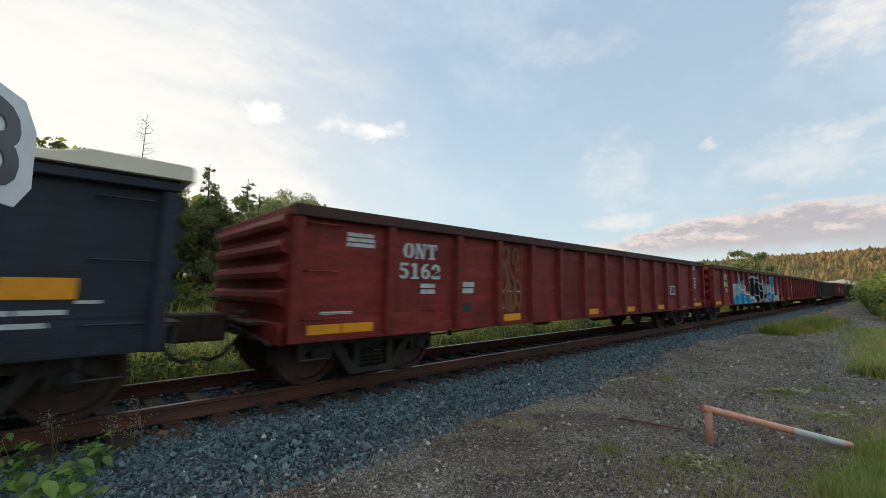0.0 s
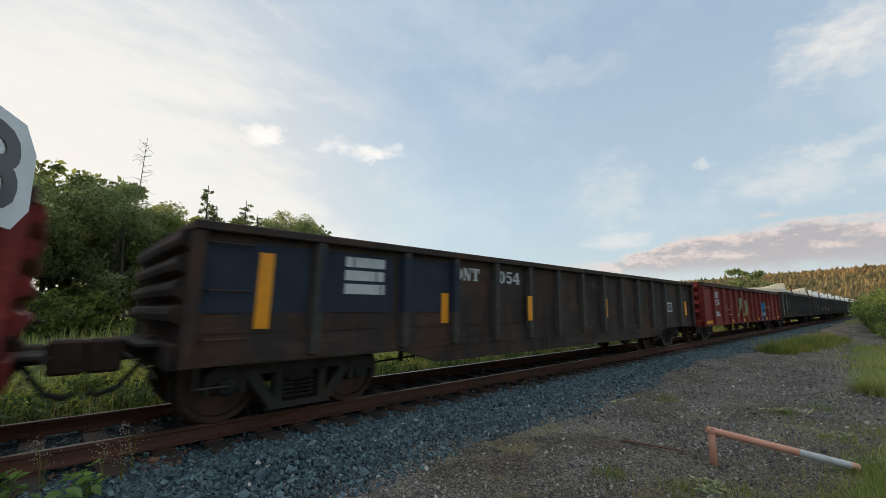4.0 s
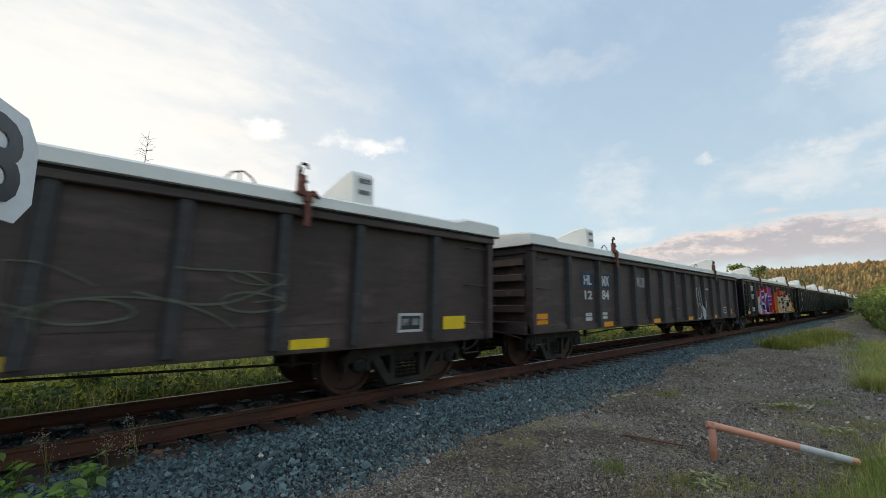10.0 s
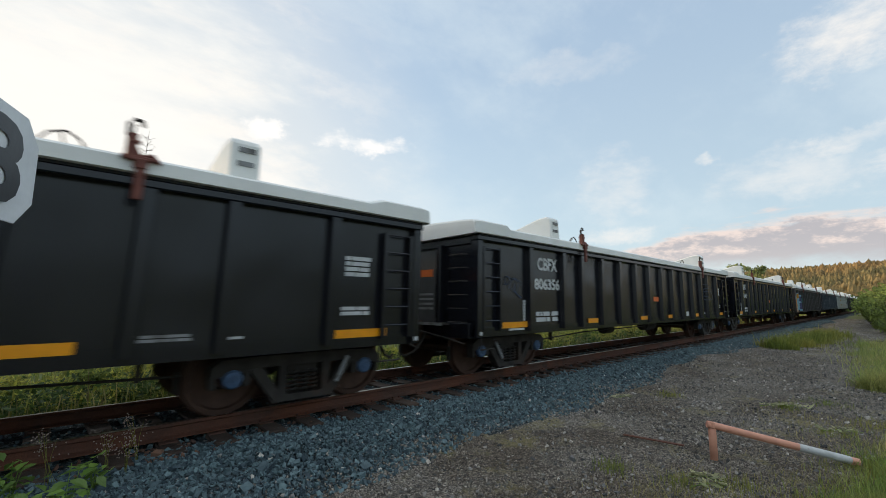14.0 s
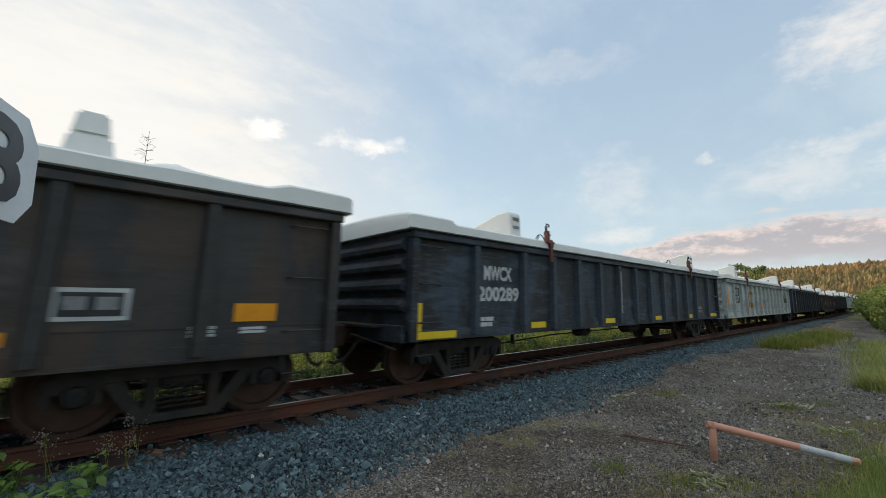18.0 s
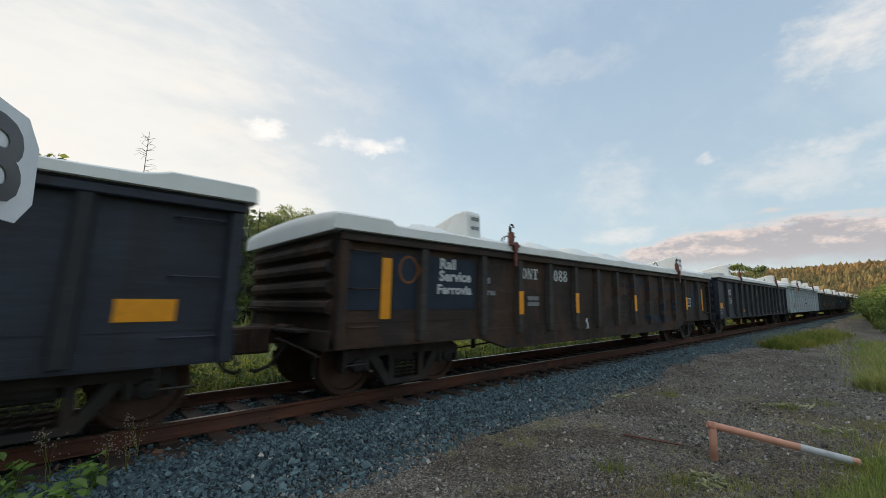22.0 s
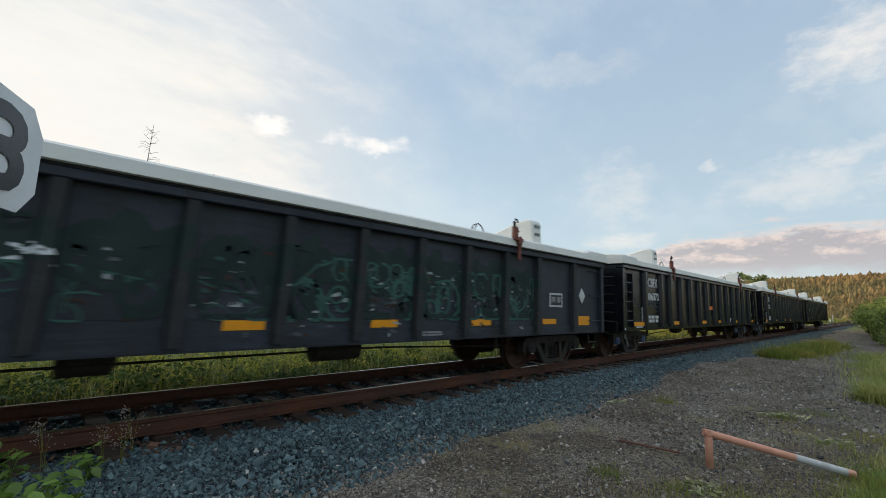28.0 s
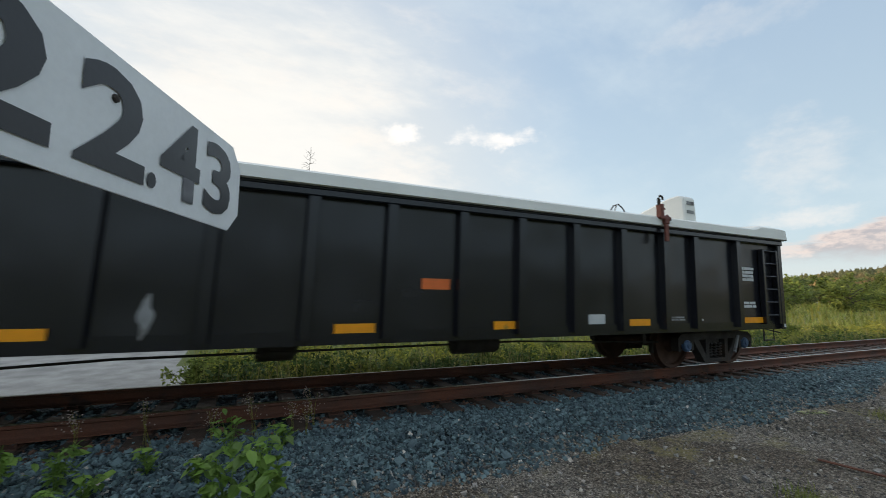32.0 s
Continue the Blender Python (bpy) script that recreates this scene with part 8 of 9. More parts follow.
def make_grass():
    rng = np.random.default_rng(20)
    keep = lambda p: p[~((p[:, 0] < -1.0 - 0.06 * (p[:, 1] - 9)) & (p[:, 1] > 8.4) & (p[:, 1] < 25))]
    blades("verge_grass", keep(scatter(rng, 13000, -12, 46, 8.9, 14, 1.4, 1.5)), 0.36, 0.011, GRASS, 1, "tall green grass behind the track")
    blades("straw_grass", keep(scatter(rng, 5000, -12, 46, 8.7, 13, 1.4, 1.6)), 0.42, 0.009, DRY_GRASS, 2, "dry straw-coloured grass behind the track")
    # the lighter grass colour stands in for bright light on the meadow
    blades("meadow_grass", keep(scatter(rng, 22000, -14, 120, 13, 34, 1.6, 1.2)), 0.45, 0.022, FRESH_GRASS, 3, "green meadow grass")
    blades("far_meadow", scatter(rng, 14000, 20, 260, 9, 60, 1.3, 1.0), 0.55, 0.07, GRASS, 4, "green meadow beyond the track")
    blades("roadside_grass", clustered(rng, 9000, [(21.5, 3.3, 0.7), (23.5, 3.0, 0.9), (26, 2.8, 1.0), (29, 2.7, 1.1), (32, 2.6, 1.1)], 0.36), 0.28, 0.009, GRASS, 5, "tall green grass between the track and the path", 0.6)
    blades("edge_grass", clustered(rng, 10000, [(12.9, 0.3, 0.45), (13.4, 0.0, 0.7), (15.5, -0.1, 1.0), (18, -0.1, 1.3), (21, 0.1, 1.5), (25, 0.2, 1.6)], 0.4), 0.25, 0.007, FRESH_GRASS, 15, "tufts of bright green grass beside the gravel path", 0.85)
    blades("path_grass", np.concatenate([clustered(rng, 6000, [(5.6, 0.05, 1), (6.3, -0.05, 1), (7.2, -0.1, 1), (5.0, 0.35, 0.7), (8.8, 0.0, 1), (6.6, 0.25, 0.6)], 0.3),
                                         clustered(rng, 1500, [(4.75, 1.6, 0.6), (5.1, 1.2, 0.7), (4.6, 2.25, 0.5), (9.4, 1.45, 0.5), (8.9, 3.1, 0.6), (8.0, 0.7, 0.7), (10.3, 1.0, 1), (4.4, 1.0, 0.9)], 0.2)]), 0.08, 0.0032, GRASS, 6, "short grass tufts on the gravel")
    blades("corner_grass", clustered(rng, 5200, [(5.35, 0.25, 0.7), (5.75, 0.1, 0.8), (6.2, 0.0, 0.9), (6.8, 0.05, 0.8), (7.5, -0.1, 1.0), (4.95, 0.2, 0.6)], 0.27), 0.11, 0.0036, FRESH_GRASS, 26, "bright green grass at the edge of the gravel", 0.6)
    blades("path_straw", clustered(rng, 3500, [(5.4, 0.4, 1), (6.2, 0.3, 1), (4.7, 1.2, 1), (7.4, 0.4, 1.2), (4.2, 1.6, 0.8), (8.6, 1.0, 1.2)], 0.35), 0.06, 0.0028, DRY_GRASS, 16, "thin dry grass on the gravel", 0.9)
    blades("back_grass", np.concatenate([scatter(rng, 6000, -14, 30, -9, -0.9), scatter(rng, 3500, 10, 60, -8, -0.6)]), 0.3, 0.02, GRASS, 7, "rough grass beside the path")


def undergrowth(name, clumps, seed, mat, label, x0, x1, y0, y1, tall, size):
    """Leafy weeds in overlapping clumps of uneven height."""
    rng = np.random.default_rng(seed)
    x = x0 + (x1 - x0) * rng.random(clumps) ** 1.5
    y = rng.uniform(y0, y1, clumps)
    ok = ~((x < -0.6 - 0.06 * (y - 9)) & (y > 8.4))
    pts = []
    for cx, cy in zip(x[ok], y[ok]):
        h = tall * rng.lognormal(0, 0.35) * (0.75 + 0.5 * noise.noise((cx * 0.5, cy * 0.5, seed)))
        m = 70
        d = rng.normal(0, 1, (m, 3)) * [0.16, 0.16, 0.2 * h]
        p = d + [cx, cy, ground_height(cx, cy) + 0.5 * h]
        p[:, 2] += 0.35 * h * rng.random(m)
        pts.append(p[p[:, 2] > ground_height(cx, cy)])
    v, f = leaf_cloud(np.concatenate(pts), size, rng, 0.2, 1.3)
    return tagged(new(name, from_arrays(name, v, f, mat)), label, "weeds", kind="stuff")


def make_woods():
    rng = random.Random(11)
    near = [spruce(1, 9.0), spruce(2, 7.4), broadleaf(3, 8.2, 2.3, LEAF_DARK, leaves=14000, size=0.062), broadleaf(4, 6.6, 2.0, LEAF_DARK, leaves=13000, size=0.058), broadleaf(5, 7.6, 1.8, LEAF_BUSH, leaves=13000, size=0.06)]
    kinds = near[:2] + [broadleaf(8, 8.2, 2.3, LEAF_DARK, leaves=2400, size=0.16), broadleaf(9, 6.6, 2.0, LEAF_DARK, leaves=2400, size=0.16), broadleaf(10, 7.6, 1.8, LEAF_BUSH, leaves=2400, size=0.16)]
    bushes = [broadleaf(6, 2.4, 1.5, LEAF_BUSH, "bush", 1500, "leafy green bush beside the gravel path", 0.10, 0.05), broadleaf(7, 1.6, 1.2, LEAF_BUSH, "bush", 1100, "low leafy green bush in rough grass", 0.09, 0.05)]
    used = set()

    def put(ob, x, y, s=1.0):
        m = pose(x, y, ground_height(x, y), 0, 0, rng.uniform(0, 360))
        if ob.name in used:
            o = copy_thing(ob, m)
        else:
            used.add(ob.name)
            o = ob
            o.matrix_basis = m
        o.scale = (s * rng.uniform(0.9, 1.1), s * rng.uniform(0.9, 1.1), s)

    # edge of the forest behind the track; its skyline falls and rises
    tall = {near[0].name: 9.0, near[1].name: 7.4, near[2].name: 8.2, near[3].name: 6.6, near[4].name: 7.6, kinds[2].name: 8.2, kinds[3].name: 6.6, kinds[4].name: 7.6}

    def skyline(x, y):
        return np.interp(math.degrees(math.atan2(x, y)), [-35, -10, -2, 4, 6, 9, 13, 17, 20, 24, 27, 31], [9.8, 9.3, 8.6, 8.6, 7.9, 6.8, 7.0, 7.0, 7.6, 7.8, 7.0, 5.6]) * y / 27.5

    for i in range(46):
        x = -20 + i * 0.82 + rng.uniform(-0.5, 0.5)
        y = 27.5 + rng.uniform(-1.5, 2.5)
        o = rng.choice(near if x > 0.2 * y else near[2:])
        put(o, x, y, skyline(x, y) / tall[o.name] * rng.uniform(0.8, 1.0))
    for i in range(28):
        x = -24 + i * 1.7 + rng.uniform(-0.5, 0.5)
        y = 32 + rng.uniform(-1.5, 4)
        o = rng.choice(kinds[2:])
        put(o, x, y, skyline(x, y) / tall[o.name] * rng.uniform(0.86, 0.98))
    put(kinds[0], 6.3, 27.4, 8.6 / 9.0)
    put(kinds[1], 8.7, 28.0, 8.2 / 7.4)
    put(kinds[1], 6.9, 28.2, 7.4 / 7.4)
    put(kinds[0], 9.6, 28.4, 7.5 / 9.0)
    for i in range(34):
        put(rng.choice(bushes), -16 + i * 0.95 + rng.uniform(-0.4, 0.4), 25.4 + rng.uniform(-1, 0.8), rng.uniform(0.7, 1.15))
    # woods that fall back along the line
    for i in range(40):
        x = 17 + i * 4.2 + rng.uniform(-1.5, 1.5)
        put(rng.choice(kinds[2:]), x, 34 + i * 0.35 + rng.uniform(-3, 5), rng.uniform(0.5, 0.72))
    for i in range(44):
        x = 40 + i * 4.4 + rng.uniform(-1.5, 1.5)
        put(rng.choice(bushes), x, 24 + i * 0.3 + rng.uniform(-4, 6), rng.uniform(0.8, 1.7))
    # clump of taller trees far down the line
    for x, y, s in ((118, 21, 1.35), (121, 24, 1.45), (125, 22.5, 1.3), (129, 26, 1.2)):
        put(kinds[2], x, y, s)
    # bushes along the path
    for i in range(30):
        x = 26 + i * 2.1 + rng.uniform(-0.8, 0.8)
        put(rng.choice(bushes), x, np.interp(x, [26, 45, 90], [-0.75, 0.35, 1.9]) - abs(rng.gauss(0, 0.5)), rng.uniform(0.75, 1.0) + i * 0.012)
    for i in range(12):
        x = 46 + i * 5
        put(bushes[0], x, x * 0.047 - 2.1 + rng.uniform(-0.2, 0.1), rng.uniform(1.1, 1.35))
    for i in range(14):
        put(rng.choice(kinds[2:]), 75 + i * 9 + rng.uniform(-3, 3), -4 + rng.uniform(-5, 3), rng.uniform(0.5, 0.8))
    for x, y, h_ in ((62, -0.7, 1.2), (76, -0.4, 1.5), (92, -0.2, 1.9)):
        put(bushes[0], x, y, h_)
    # low leafy growth behind the track
    for i in range(34):
        x = -1 + 46 * (i / 34) ** 1.3 + rng.uniform(-0.5, 0.5)
        put(bushes[1], x, rng.uniform(9.3, 11.8), rng.uniform(0.22, 0.5))
    # green woods before the ridge
    for i in range(60):
        a_ = radians(56 + 24 * i / 60 + rng.uniform(-0.3, 0.3))
        r = np.interp(math.degrees(a_), [56, 80], [75, 150]) + rng.uniform(-9, 9)
        put(rng.choice(kinds[2:]), math.sin(a_) * r, math.cos(a_) * r, r / 150 * rng.uniform(0.8, 1.15))
    # unseen trees behind the camera, added to darken what the cars reflect
    for i in range(24):
        put(rng.choice(kinds[2:]), -48 + i * 3.9 + rng.uniform(-1, 1), -30 + rng.uniform(-4, 3), rng.uniform(0.85, 1.15))
    dead = dead_tree(10.9)
    dead.location = (2.9, 28.0, ground_height(2.9, 28))


def make_hill():
    """A low wooded ridge that closes the distance."""
    rng = np.random.default_rng(31)
    us = np.linspace(-180, 180, 190)
    verts, faces = [], []
    rows = [(330, 0.0), (420, 0.35), (520, 0.8), (640, 1.0), (900, 0.9)]
    crest = []
    for a_ in us:
        h = np.interp(a_, [-180, -140, -95, -20, 20, 55, 75, 83, 90, 100, 130, 180], [14, 14, 13, 13, 12, 15, 29, 33.5, 36, 37, 26, 14]) + 4 * noise.noise((a_ * 0.09, 0, 5))
        crest.append(h)
        for r, q in rows:
            verts.append((math.sin(radians(a_)) * r, math.cos(radians(a_)) * r, -3 + h * 1.25 * q))
    k = len(rows)
    faces = [(i * k + j, (i + 1) * k + j, (i + 1) * k + j + 1, i * k + j + 1) for i in range(len(us) - 1) for j in range(k - 1)]
    tagged(new("far_hill", from_arrays("far_hill", verts, faces, AUTUMN_LIT, True)), "low wooded ridge in evening light", "hill", kind="structure")
    pts = []
    n = 26000
    a_ = rng.uniform(-60, 120, n)
    a_[: n * 4 // 5] = rng.uniform(62, 98, n * 4 // 5)
    q = rng.uniform(0, 3.0, n)
    r = np.interp(q, [0, 1, 2, 3], [330, 420, 520, 640])
    z = np.interp(q, [0, 1, 2, 3], [0, 0.35, 0.8, 1.0]) * np.interp(a_, us, crest) * 1.25 - 3
    c = np.stack([np.sin(np.radians(a_)) * r, np.cos(np.radians(a_)) * r, z], 1)
    h = rng.lognormal(1.15, 0.3, n)
    out = []
    for lift, wide in ((0.1, 0.36), (0.5, 0.30)):
        for j in range(5):
            k_ = 2 * math.pi * (j + (lift > 0.3) * 0.5) / 5
            w_ = h * wide * rng.uniform(0.7, 1.2, n)
            out.append(c + np.stack([np.cos(k_) * w_, np.sin(k_) * w_, h * (lift + rng.uniform(-0.08, 0.12, n))], 1))
    out.append(c + np.stack([0 * h, 0 * h, h * rng.uniform(0.8, 1.25, n)], 1))
    v = np.stack(out, 1)
    i = 11 * np.arange(n)[:, None]
    f = np.concatenate([i + np.array([[j, (j + 1) % 5, 5 + j]]) for j in range(5)] + [i + np.array([[(j + 1) % 5, 5 + (j + 1) % 5, 5 + j]]) for j in range(5)]
                       + [i + np.array([[5 + j, 5 + (j + 1) % 5, 10]]) for j in range(5)])
    tagged(new("hill_trees", from_arrays("hill_trees", v.reshape(-1, 3), f, AUTUMN_LIT)), "small yellowing far trees on the ridge, golden light in their colour", "trees", kind="stuff")


# ---- things beside the track ----
def make_sign():
    """The distance board on its post, with clipped corners and five characters."""
    sign = tagged(new("distance_sign"), "white distance board with black numbers on a post", "sign")
    sign.matrix_basis = pose(SIGN_E[0], SIGN_E[1], GROUND, 0, 0, 90 - 21.4)
    z0, z1, w, c, e_ = SIGN_Z0 - GROUND, SIGN_Z1 - GROUND, 1.12, 0.07, 0.083
    out = [(-w + c, z0), (e_ - c, z0), (e_, z0 + c * 0.9), (e_, z1 - c * 0.9), (e_ - c * 0.9, z1), (-w + c, z1), (-w, z1 - c), (-w, z0 + c)]
    part("board", prism(out, "y", 0, 0.006), SIGN_WHITE, sign, "white sheet-metal board with clipped corners")
    part("post", boxes((-1.04, -0.95, 0.008, 0.10, -0.3, z1 + 0.05), bevel=0.008), POST_WOOD, sign, "weathered square timber post")
    for s, z in ((-0.511, 1.735), (-0.995, 1.75), (-0.995, 1.61)):
        part("bolt", turned([(-0.006, 0.004), (-0.005, 0.008), (0.0, 0.009)], 10, "y", None, (s, 0, z - GROUND)), STEEL_DARK, sign)
    for text, xa, xb in (("2", -0.86, -0.648), ("2", -0.60, -0.408), ("4", -0.355, -0.178), ("3", -0.152, 0.012)):
        lettering(sign, text, xa, xb, 1.582 - GROUND, 1.795 - GROUND, -0.003, SIGN_BLACK, 0.028, "digit")
    lettering(sign, ".", -0.398, -0.365, 1.583 - GROUND, 1.62 - GROUND, -0.003, SIGN_BLACK, 0.02, "digit")


SIGN_E, SIGN_Z0, SIGN_Z1 = (-0.085, 1.49), 1.545, 1.826


def make_pipe():
    """A plastic marker pipe, kinked over near the ground so that its top lies down."""
    p = tagged(new("marker_pipe"), "faded orange plastic marker pipe, kinked and lying over", "marker post")
    p.location = (5.78, 1.58, GROUND)
    part("stub", rod([(0, 0, -0.1), (0.005, 0, 0.2), (0.01, 0.0, 0.36)], 0.042, 14, taper=0.95), PIPE_PINK, p, "upright stub of the pipe", True)
    a_, b_ = Vector((-0.02, 0.04, 0.37)), Vector((0.82, -1.16, 0.055))
    tube = rod([a_ + (b_ - a_) * k for k in (0, 0.03, 0.3, 0.6, 1.0)], 0.04, 14, cap=False)
    rod([b_, a_ + (b_ - a_) * 0.98], 0.034, 14, tube)
    part("fallen_tube", tube, PIPE_PINK, p, "bent-over length of orange pipe", True)
    part("sticker", rod([a_ + (b_ - a_) * 0.62, a_ + (b_ - a_) * 0.95], 0.0412, 14, cap=False), STICKER, p, "worn white warning label", True)
    kink = prism([(-0.04, 0.33), (0.045, 0.33), (0.05, 0.39), (-0.03, 0.41)], "y", -0.04, 0.045, bevel=0.012)
    part("kink", kink, PIPE_PINK, p)


def rusty_bar():
    t = new("rusty_bar", mesh_from("rusty_bar", prism([(-0.018, 0.0), (0.018, 0.0), (0.018, 0.012), (-0.018, 0.016)], "x", -0.36, 0.36), RAIL_RUST))
    t.matrix_basis = pose(5.83, 2.28, GROUND + 0.02, 0, 1.0, 96)
    return tagged(t, "thin rusty steel strap lying on the gravel", "scrap")


def round_leaves(centres, size, rng):
    """Broad pointed leaves, each a bent six-sided blade that leans to the light."""
    n = len(centres)
    az = rng.uniform(0, 6.283, n)
    tilt = rng.uniform(-0.1, 0.7, n)
    a_ = np.stack([np.cos(az) * np.cos(tilt), np.sin(az) * np.cos(tilt), -np.sin(tilt)], 1)
    b_ = np.stack([-np.sin(az), np.cos(az), rng.uniform(-0.4, 0.4, n)], 1)
    up = np.array([[0, 0, 1.0]])
    s = (size * rng.lognormal(0, 0.3, n))[:, None]
    rim = [centres - a_ * s, centres - a_ * s * 0.45 + b_ * s * 0.55 + up * s * 0.15, centres + a_ * s * 0.25 + b_ * s * 0.6 + up * s * 0.15, centres + a_ * s * 1.1 - up * s * 0.2,
           centres + a_ * s * 0.25 - b_ * s * 0.6 + up * s * 0.15, centres - a_ * s * 0.45 - b_ * s * 0.55 + up * s * 0.15, centres]
    i = 7 * np.arange(n)[:, None]
    return np.stack(rim, 1).reshape(-1, 3), np.concatenate([i + np.array([[j, (j + 1) % 6, 6]]) for j in range(6)])


def weed(seed, h, leaves, size, spread=1.0):
    """A leafy weed: several stems with paired leaves."""
    rng = np.random.default_rng(seed)
    t = new("leafy_weed")
    pts = []
    for k in range(6):
        az, ln = rng.uniform(0, 6.283), rng.uniform(0.1, 0.4) * h * spread
        top = Vector((math.cos(az) * ln, math.sin(az) * ln, h * rng.uniform(0.6, 1.0)))
        part("stem", rod([(0, 0, 0), tuple(top * 0.5 + Vector((0, 0, 0.04))), tuple(top)], 0.005, 5, None, 0.5), LEAF, t)
        u = rng.random(leaves // 6) ** 0.7
        pts.append(np.outer(u, np.array(top)) + rng.normal(0, 0.12 * h * spread, (len(u), 3)) * [1, 1, 0.5])
    v, f = round_leaves(np.concatenate(pts), size, rng)
    part("foliage", from_arrays("foliage", v, f, LEAF), LEAF, t, "bright green toothed leaves")
    return tagged(t, "leafy green weed growing in the ballast", "plant", "weeds")


def seed_grass(seed, h):
    rng = random.Random(seed)
    t = new("flowering_grass")
    hd = bmesh.new()
    for k in range(5):
        az, ln = rng.uniform(0, 6.28), rng.uniform(0.08, 0.3) * h
        p = [(0.02 * k, 0, 0), (math.cos(az) * ln * 0.35, math.sin(az) * ln * 0.35, h * 0.55), (math.cos(az) * ln, math.sin(az) * ln, h * rng.uniform(0.85, 1.0))]
        part("stalk", rod(p, 0.0025, 4, None, 0.5), GRASS, t)
        e_ = Vector(p[-1])
        for j in range(11):
            c = e_ + Vector((rng.gauss(0, 0.03), rng.gauss(0, 0.03), rng.uniform(-0.16, 0.03)))
            bmesh.ops.create_icosphere(hd, subdivisions=1, radius=0.0065, matrix=Matrix.Translation(c))
    part("seed_head", hd, SEED, t, "pale fluffy seed heads")
    return tagged(t, "thin flowering grass stalks with pale seed heads", "plant", "weeds")


def make_weeds():
    rng = random.Random(8)
    w = [weed(1, 0.42, 84, 0.034), weed(2, 0.26, 54, 0.03)]
    w += [weed(5, 0.80, 110, 0.05, 0.6), weed(6, 0.62, 84, 0.045, 0.7)]
    g = [seed_grass(3, 0.46), seed_grass(4, 0.36)]
    spots = [(w[2], 0.14, 3.5), (w[3], -0.07, 3.62), (w[3], -1.38, 3.45), (w[3], -1.15, 3.3), (w[1], 0.16, 4.45), (w[1], 0.4, 4.8), (w[0], -0.1, 4.75), (w[1], -0.75, 4.6), (w[0], -1.35, 4.5), (w[1], -1.1, 4.3), (w[0], -1.8, 4.6), (w[1], -0.35, 4.35),
             (g[0], 0.75, 5.25), (g[1], 0.5, 5.2), (g[0], 0.1, 5.1), (g[1], -0.3, 5.2), (g[0], -0.9, 5.2), (g[1], 0.65, 5.0), (g[0], -1.4, 5.1)]
    seen = set()
    for o, x, y in spots:
        m = pose(x, y, ground_height(x, y), 0, 0, rng.uniform(0, 360))
        if o.name in seen:
            copy_thing(o, m)
        else:
            seen.add(o.name)
            o.matrix_basis = m


def sprig(seed, x, y, turn, length):
    """A cut leafy shoot lying on the gravel."""
    rng = np.random.default_rng(seed)
    t = new("cut_sprig")
    part("stem", rod([(0, 0, 0.01), (length * 0.5, 0.02, 0.03), (length, -0.01, 0.015)], 0.006, 5, None, 0.5), LEAF, t)
    u = rng.random(26)
    v, f = leaf_cloud(np.stack([u * length, rng.normal(0, 0.04, 26), 0.03 + 0.03 * rng.random(26)], 1), 0.020, rng, 0.8, 2.2)
    part("foliage", from_arrays("foliage", v, f, WILTED), WILTED, t, "wilting narrow pale green leaves")
    t.matrix_basis = pose(x, y, GROUND, 0, 0, turn)
    return tagged(t, "cut green leafy sprig lying on the gravel", "plant", "cut sprigs")


for spot in ((21, 9.2, 1.75, -50, 0.45), (22, 9.5, 1.5, -80, 0.4), (23, 8.05, 0.86, -55, 0.5), (24, 7.8, 3.7, -10, 0.45), (25, 4.95, 1.6, -70, 0.3), (26, 4.7, 1.5, -40, 0.35)):
    sprig(*spot)


def far_post(x, y, h, w, label):
    """A white marker standing in the far meadow."""
    t = new("marker_post", mesh_from("marker_post", prism([(-w / 2, 0), (w / 2, 0), (w / 2, h * 0.8), (w * 0.3, h), (-w * 0.3, h), (-w / 2, h * 0.8)], "y", -w / 3, w / 3), SIGN_WHITE))
    t.location = (x, y, ground_height(x, y))
    return tagged(t, label, "marker post", "far marker posts")


# ---- put the place together ----
make_ground()
make_track()
make_hill()
make_woods()
make_sign()
make_pipe()
make_weeds()
rusty_bar()
far_post(118, 12.0, 0.95, 0.5, "squat white marker standing in the far meadow")
far_post(130, 9.9, 1.1, 0.4, "narrow white marker beside the far track")
far_post(141, 10.2, 2.1, 0.16, "tall thin white pole beside the far track")
for b in BOGIES.values():
    for o in (*b.children_recursive, b):
        bpy.data.objects.remove(o)
make_grass()
undergrowth("leafy_verge", 520, 41, LEAF_BUSH, "low leafy weeds behind the track", -1, 50, 9.0, 11.6, 0.34, 0.034)
undergrowth("sunlit_verge", 420, 42, LEAF_LIME, "yellow-green weeds with low sunlight put into their leaf colour", -1, 50, 9.3, 12.5, 0.5, 0.036)
undergrowth("dark_verge", 300, 43, LEAF_DEEP, "dark green weeds behind the track, some low shade in their colour", -1, 50, 8.8, 10.2, 0.40, 0.036)
stones("ballast", 82000, shoulder, 0.0185, STONE, 1, "blue-grey crushed stone ballast")
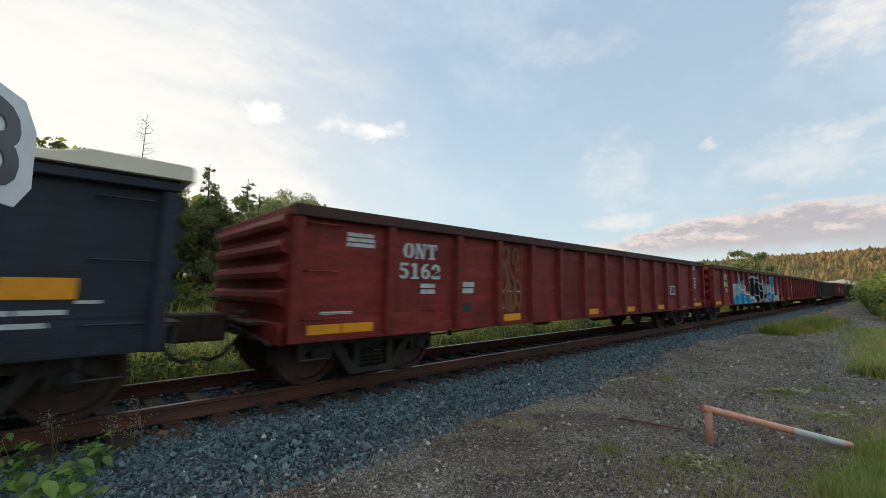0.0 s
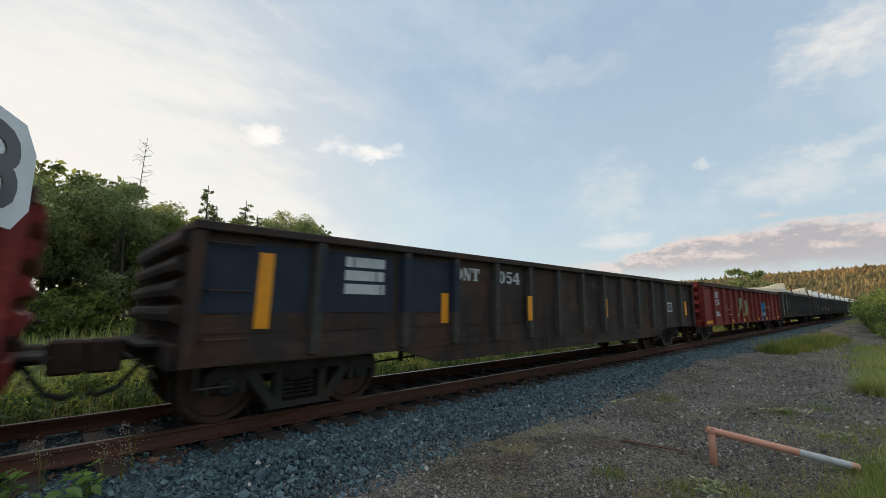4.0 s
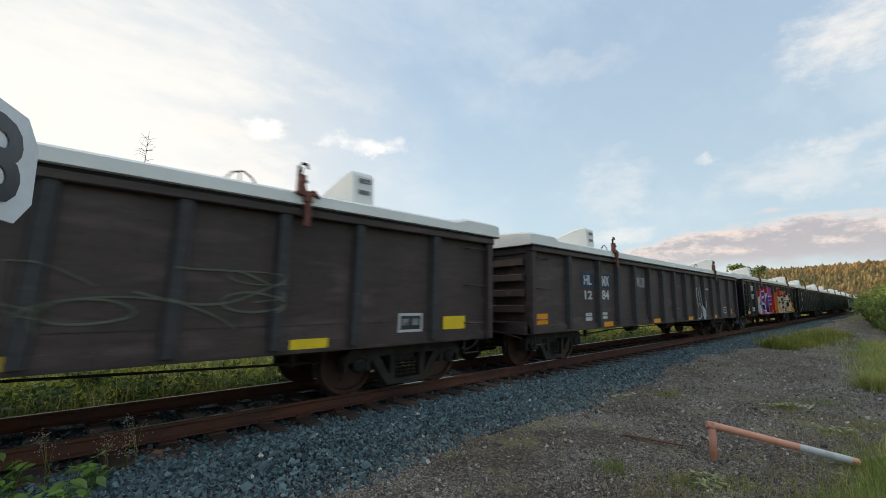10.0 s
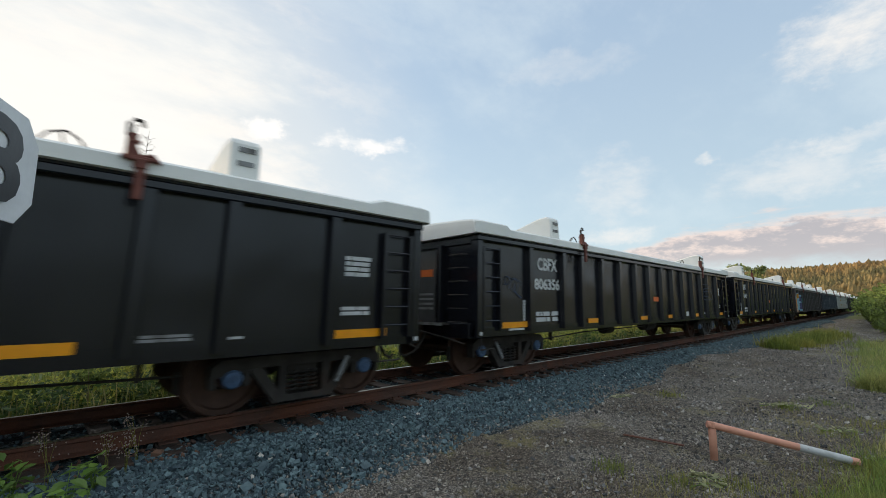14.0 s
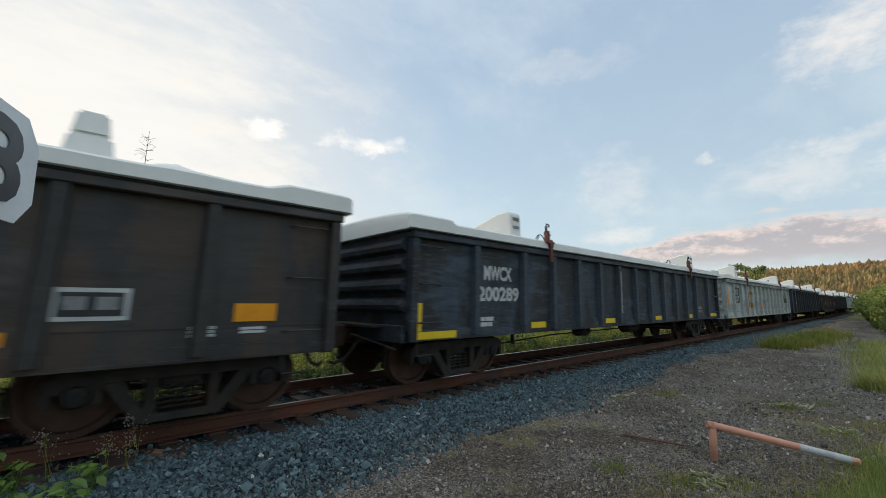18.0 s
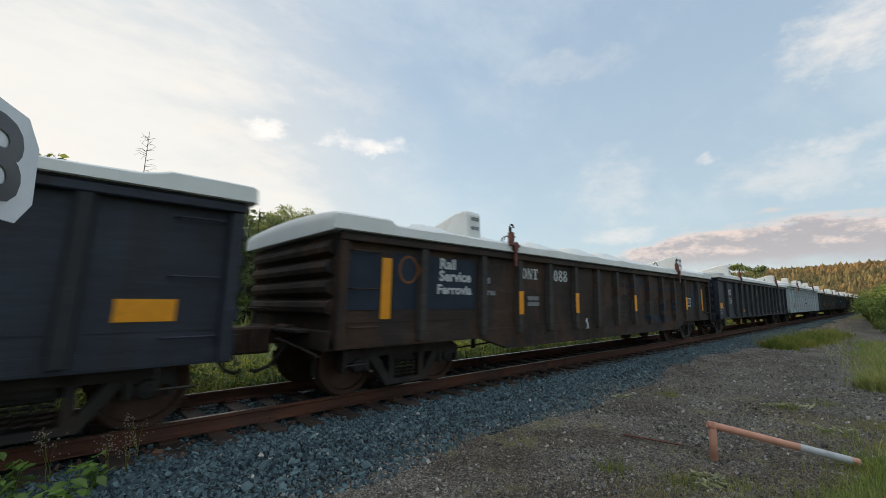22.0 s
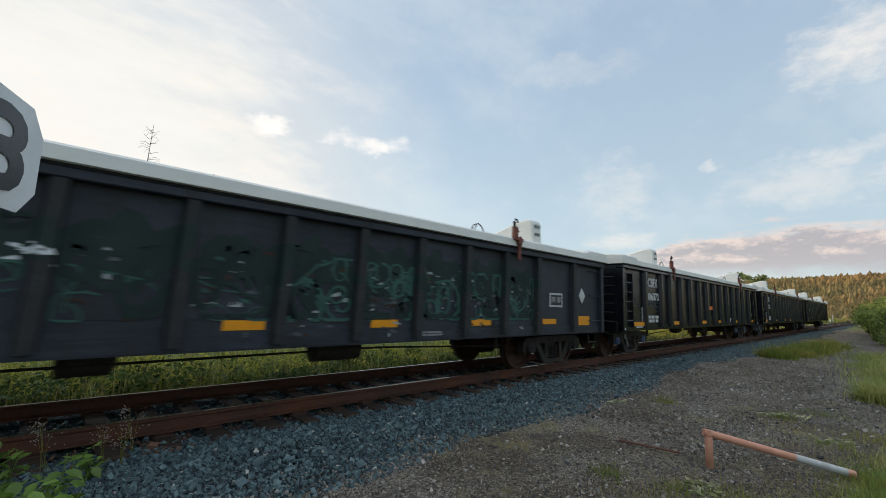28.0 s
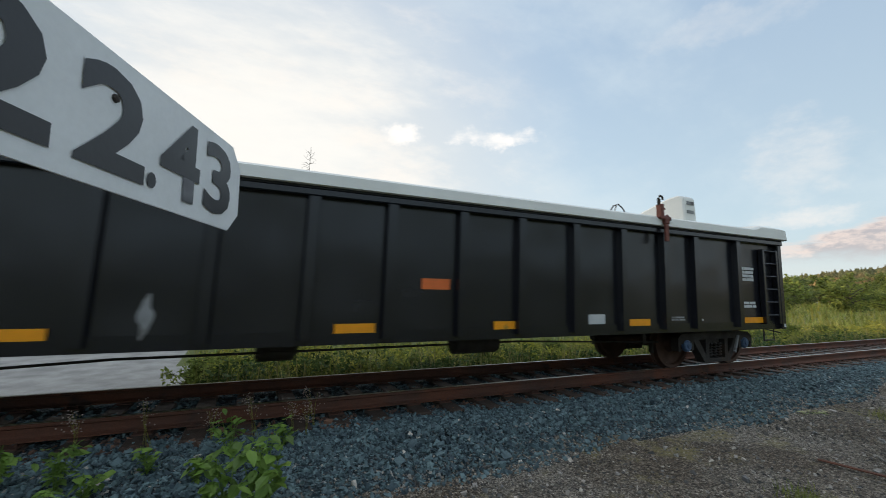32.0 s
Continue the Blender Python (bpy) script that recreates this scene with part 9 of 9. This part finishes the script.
stones("large_ballast", 5000, shoulder, 0.027, STONE, 12, "larger lumps of blue-grey ballast", 0.2)
stones("rusty_ballast", 2600, along(-4, 40, 5.1, 5.62, 1.6), 0.022, RUST_STONE, 13, "rust-stained stones beside the rail", 0.3)
stones("dark_stones", 5200, along(-2, 30, 0.2, 4.3, 1.7), 0.0165, DARK_STONE, 14, "dark grey stones trodden into the earth", 0.1)
stones("grey_gravel", 24000, along(-3, 30, 0.0, 4.0, 1.8), 0.0115, PATH_STONE, 15, "grey gravel trodden into the path", 0.15)
stones("ballast_between_rails", 7000, along(-6, 40, 5.6, 8.3), 0.024, STONE, 2, "dark crushed stone between the rails")
stones("pale_stones", 3600, along(-2, 34, -0.2, 4.9, 1.8), 0.0185, PALE_STONE, 9, "paler loose stones strewn over gravel and ballast", 0.3)
stones("loose_pebbles", 60000, along(-3, 30, -0.4, 4.2, 1.9), 0.0078, PEBBLE, 3, "small loose stones on the gravel path", 0.15)


# how far the train has come, every two seconds: it slows a little towards the end
RUN = [0.08, 26.55, 53.19, 80.0, 106.96, 133.95, 160.83, 187.63, 214.39, 241.13, 267.88, 294.4, 320.46, 346.41, 372.6, 398.82, 424.62]


def come(t):
    return float(np.interp(t, np.arange(0, 33, 2), RUN))


def motions():
    """The train runs by; every wheelset turns with it."""
    for x, car in TRAIN:
        rows = []
        for i, s in enumerate(RUN):
            (xa, ya, _), (xb, yb, _) = line_at(x - s), line_at(x - s + LEN)
            rows.append((2 * i, pose(xa, TRACK_Y + ya, 0, 0, 0, math.degrees(math.atan2(yb - ya, xb - xa)))))
        walk(car, rows)
    sets = [o for _, car in TRAIN for b in car.children if b.name.startswith("bogie") for o in b.children if o.name.startswith("wheelset")]
    walk(sets[0], [(i / FPS, pose(0, 0, 0, 0, -math.degrees(come(i / FPS) / WHEEL_R), 0)) for i in range(961)])
    for o in sets[1:]:
        o.animation_data_create()
        o.animation_data.action = sets[0].animation_data.action
        o.animation_data.action_slot = sets[0].animation_data.action_slot


motions()
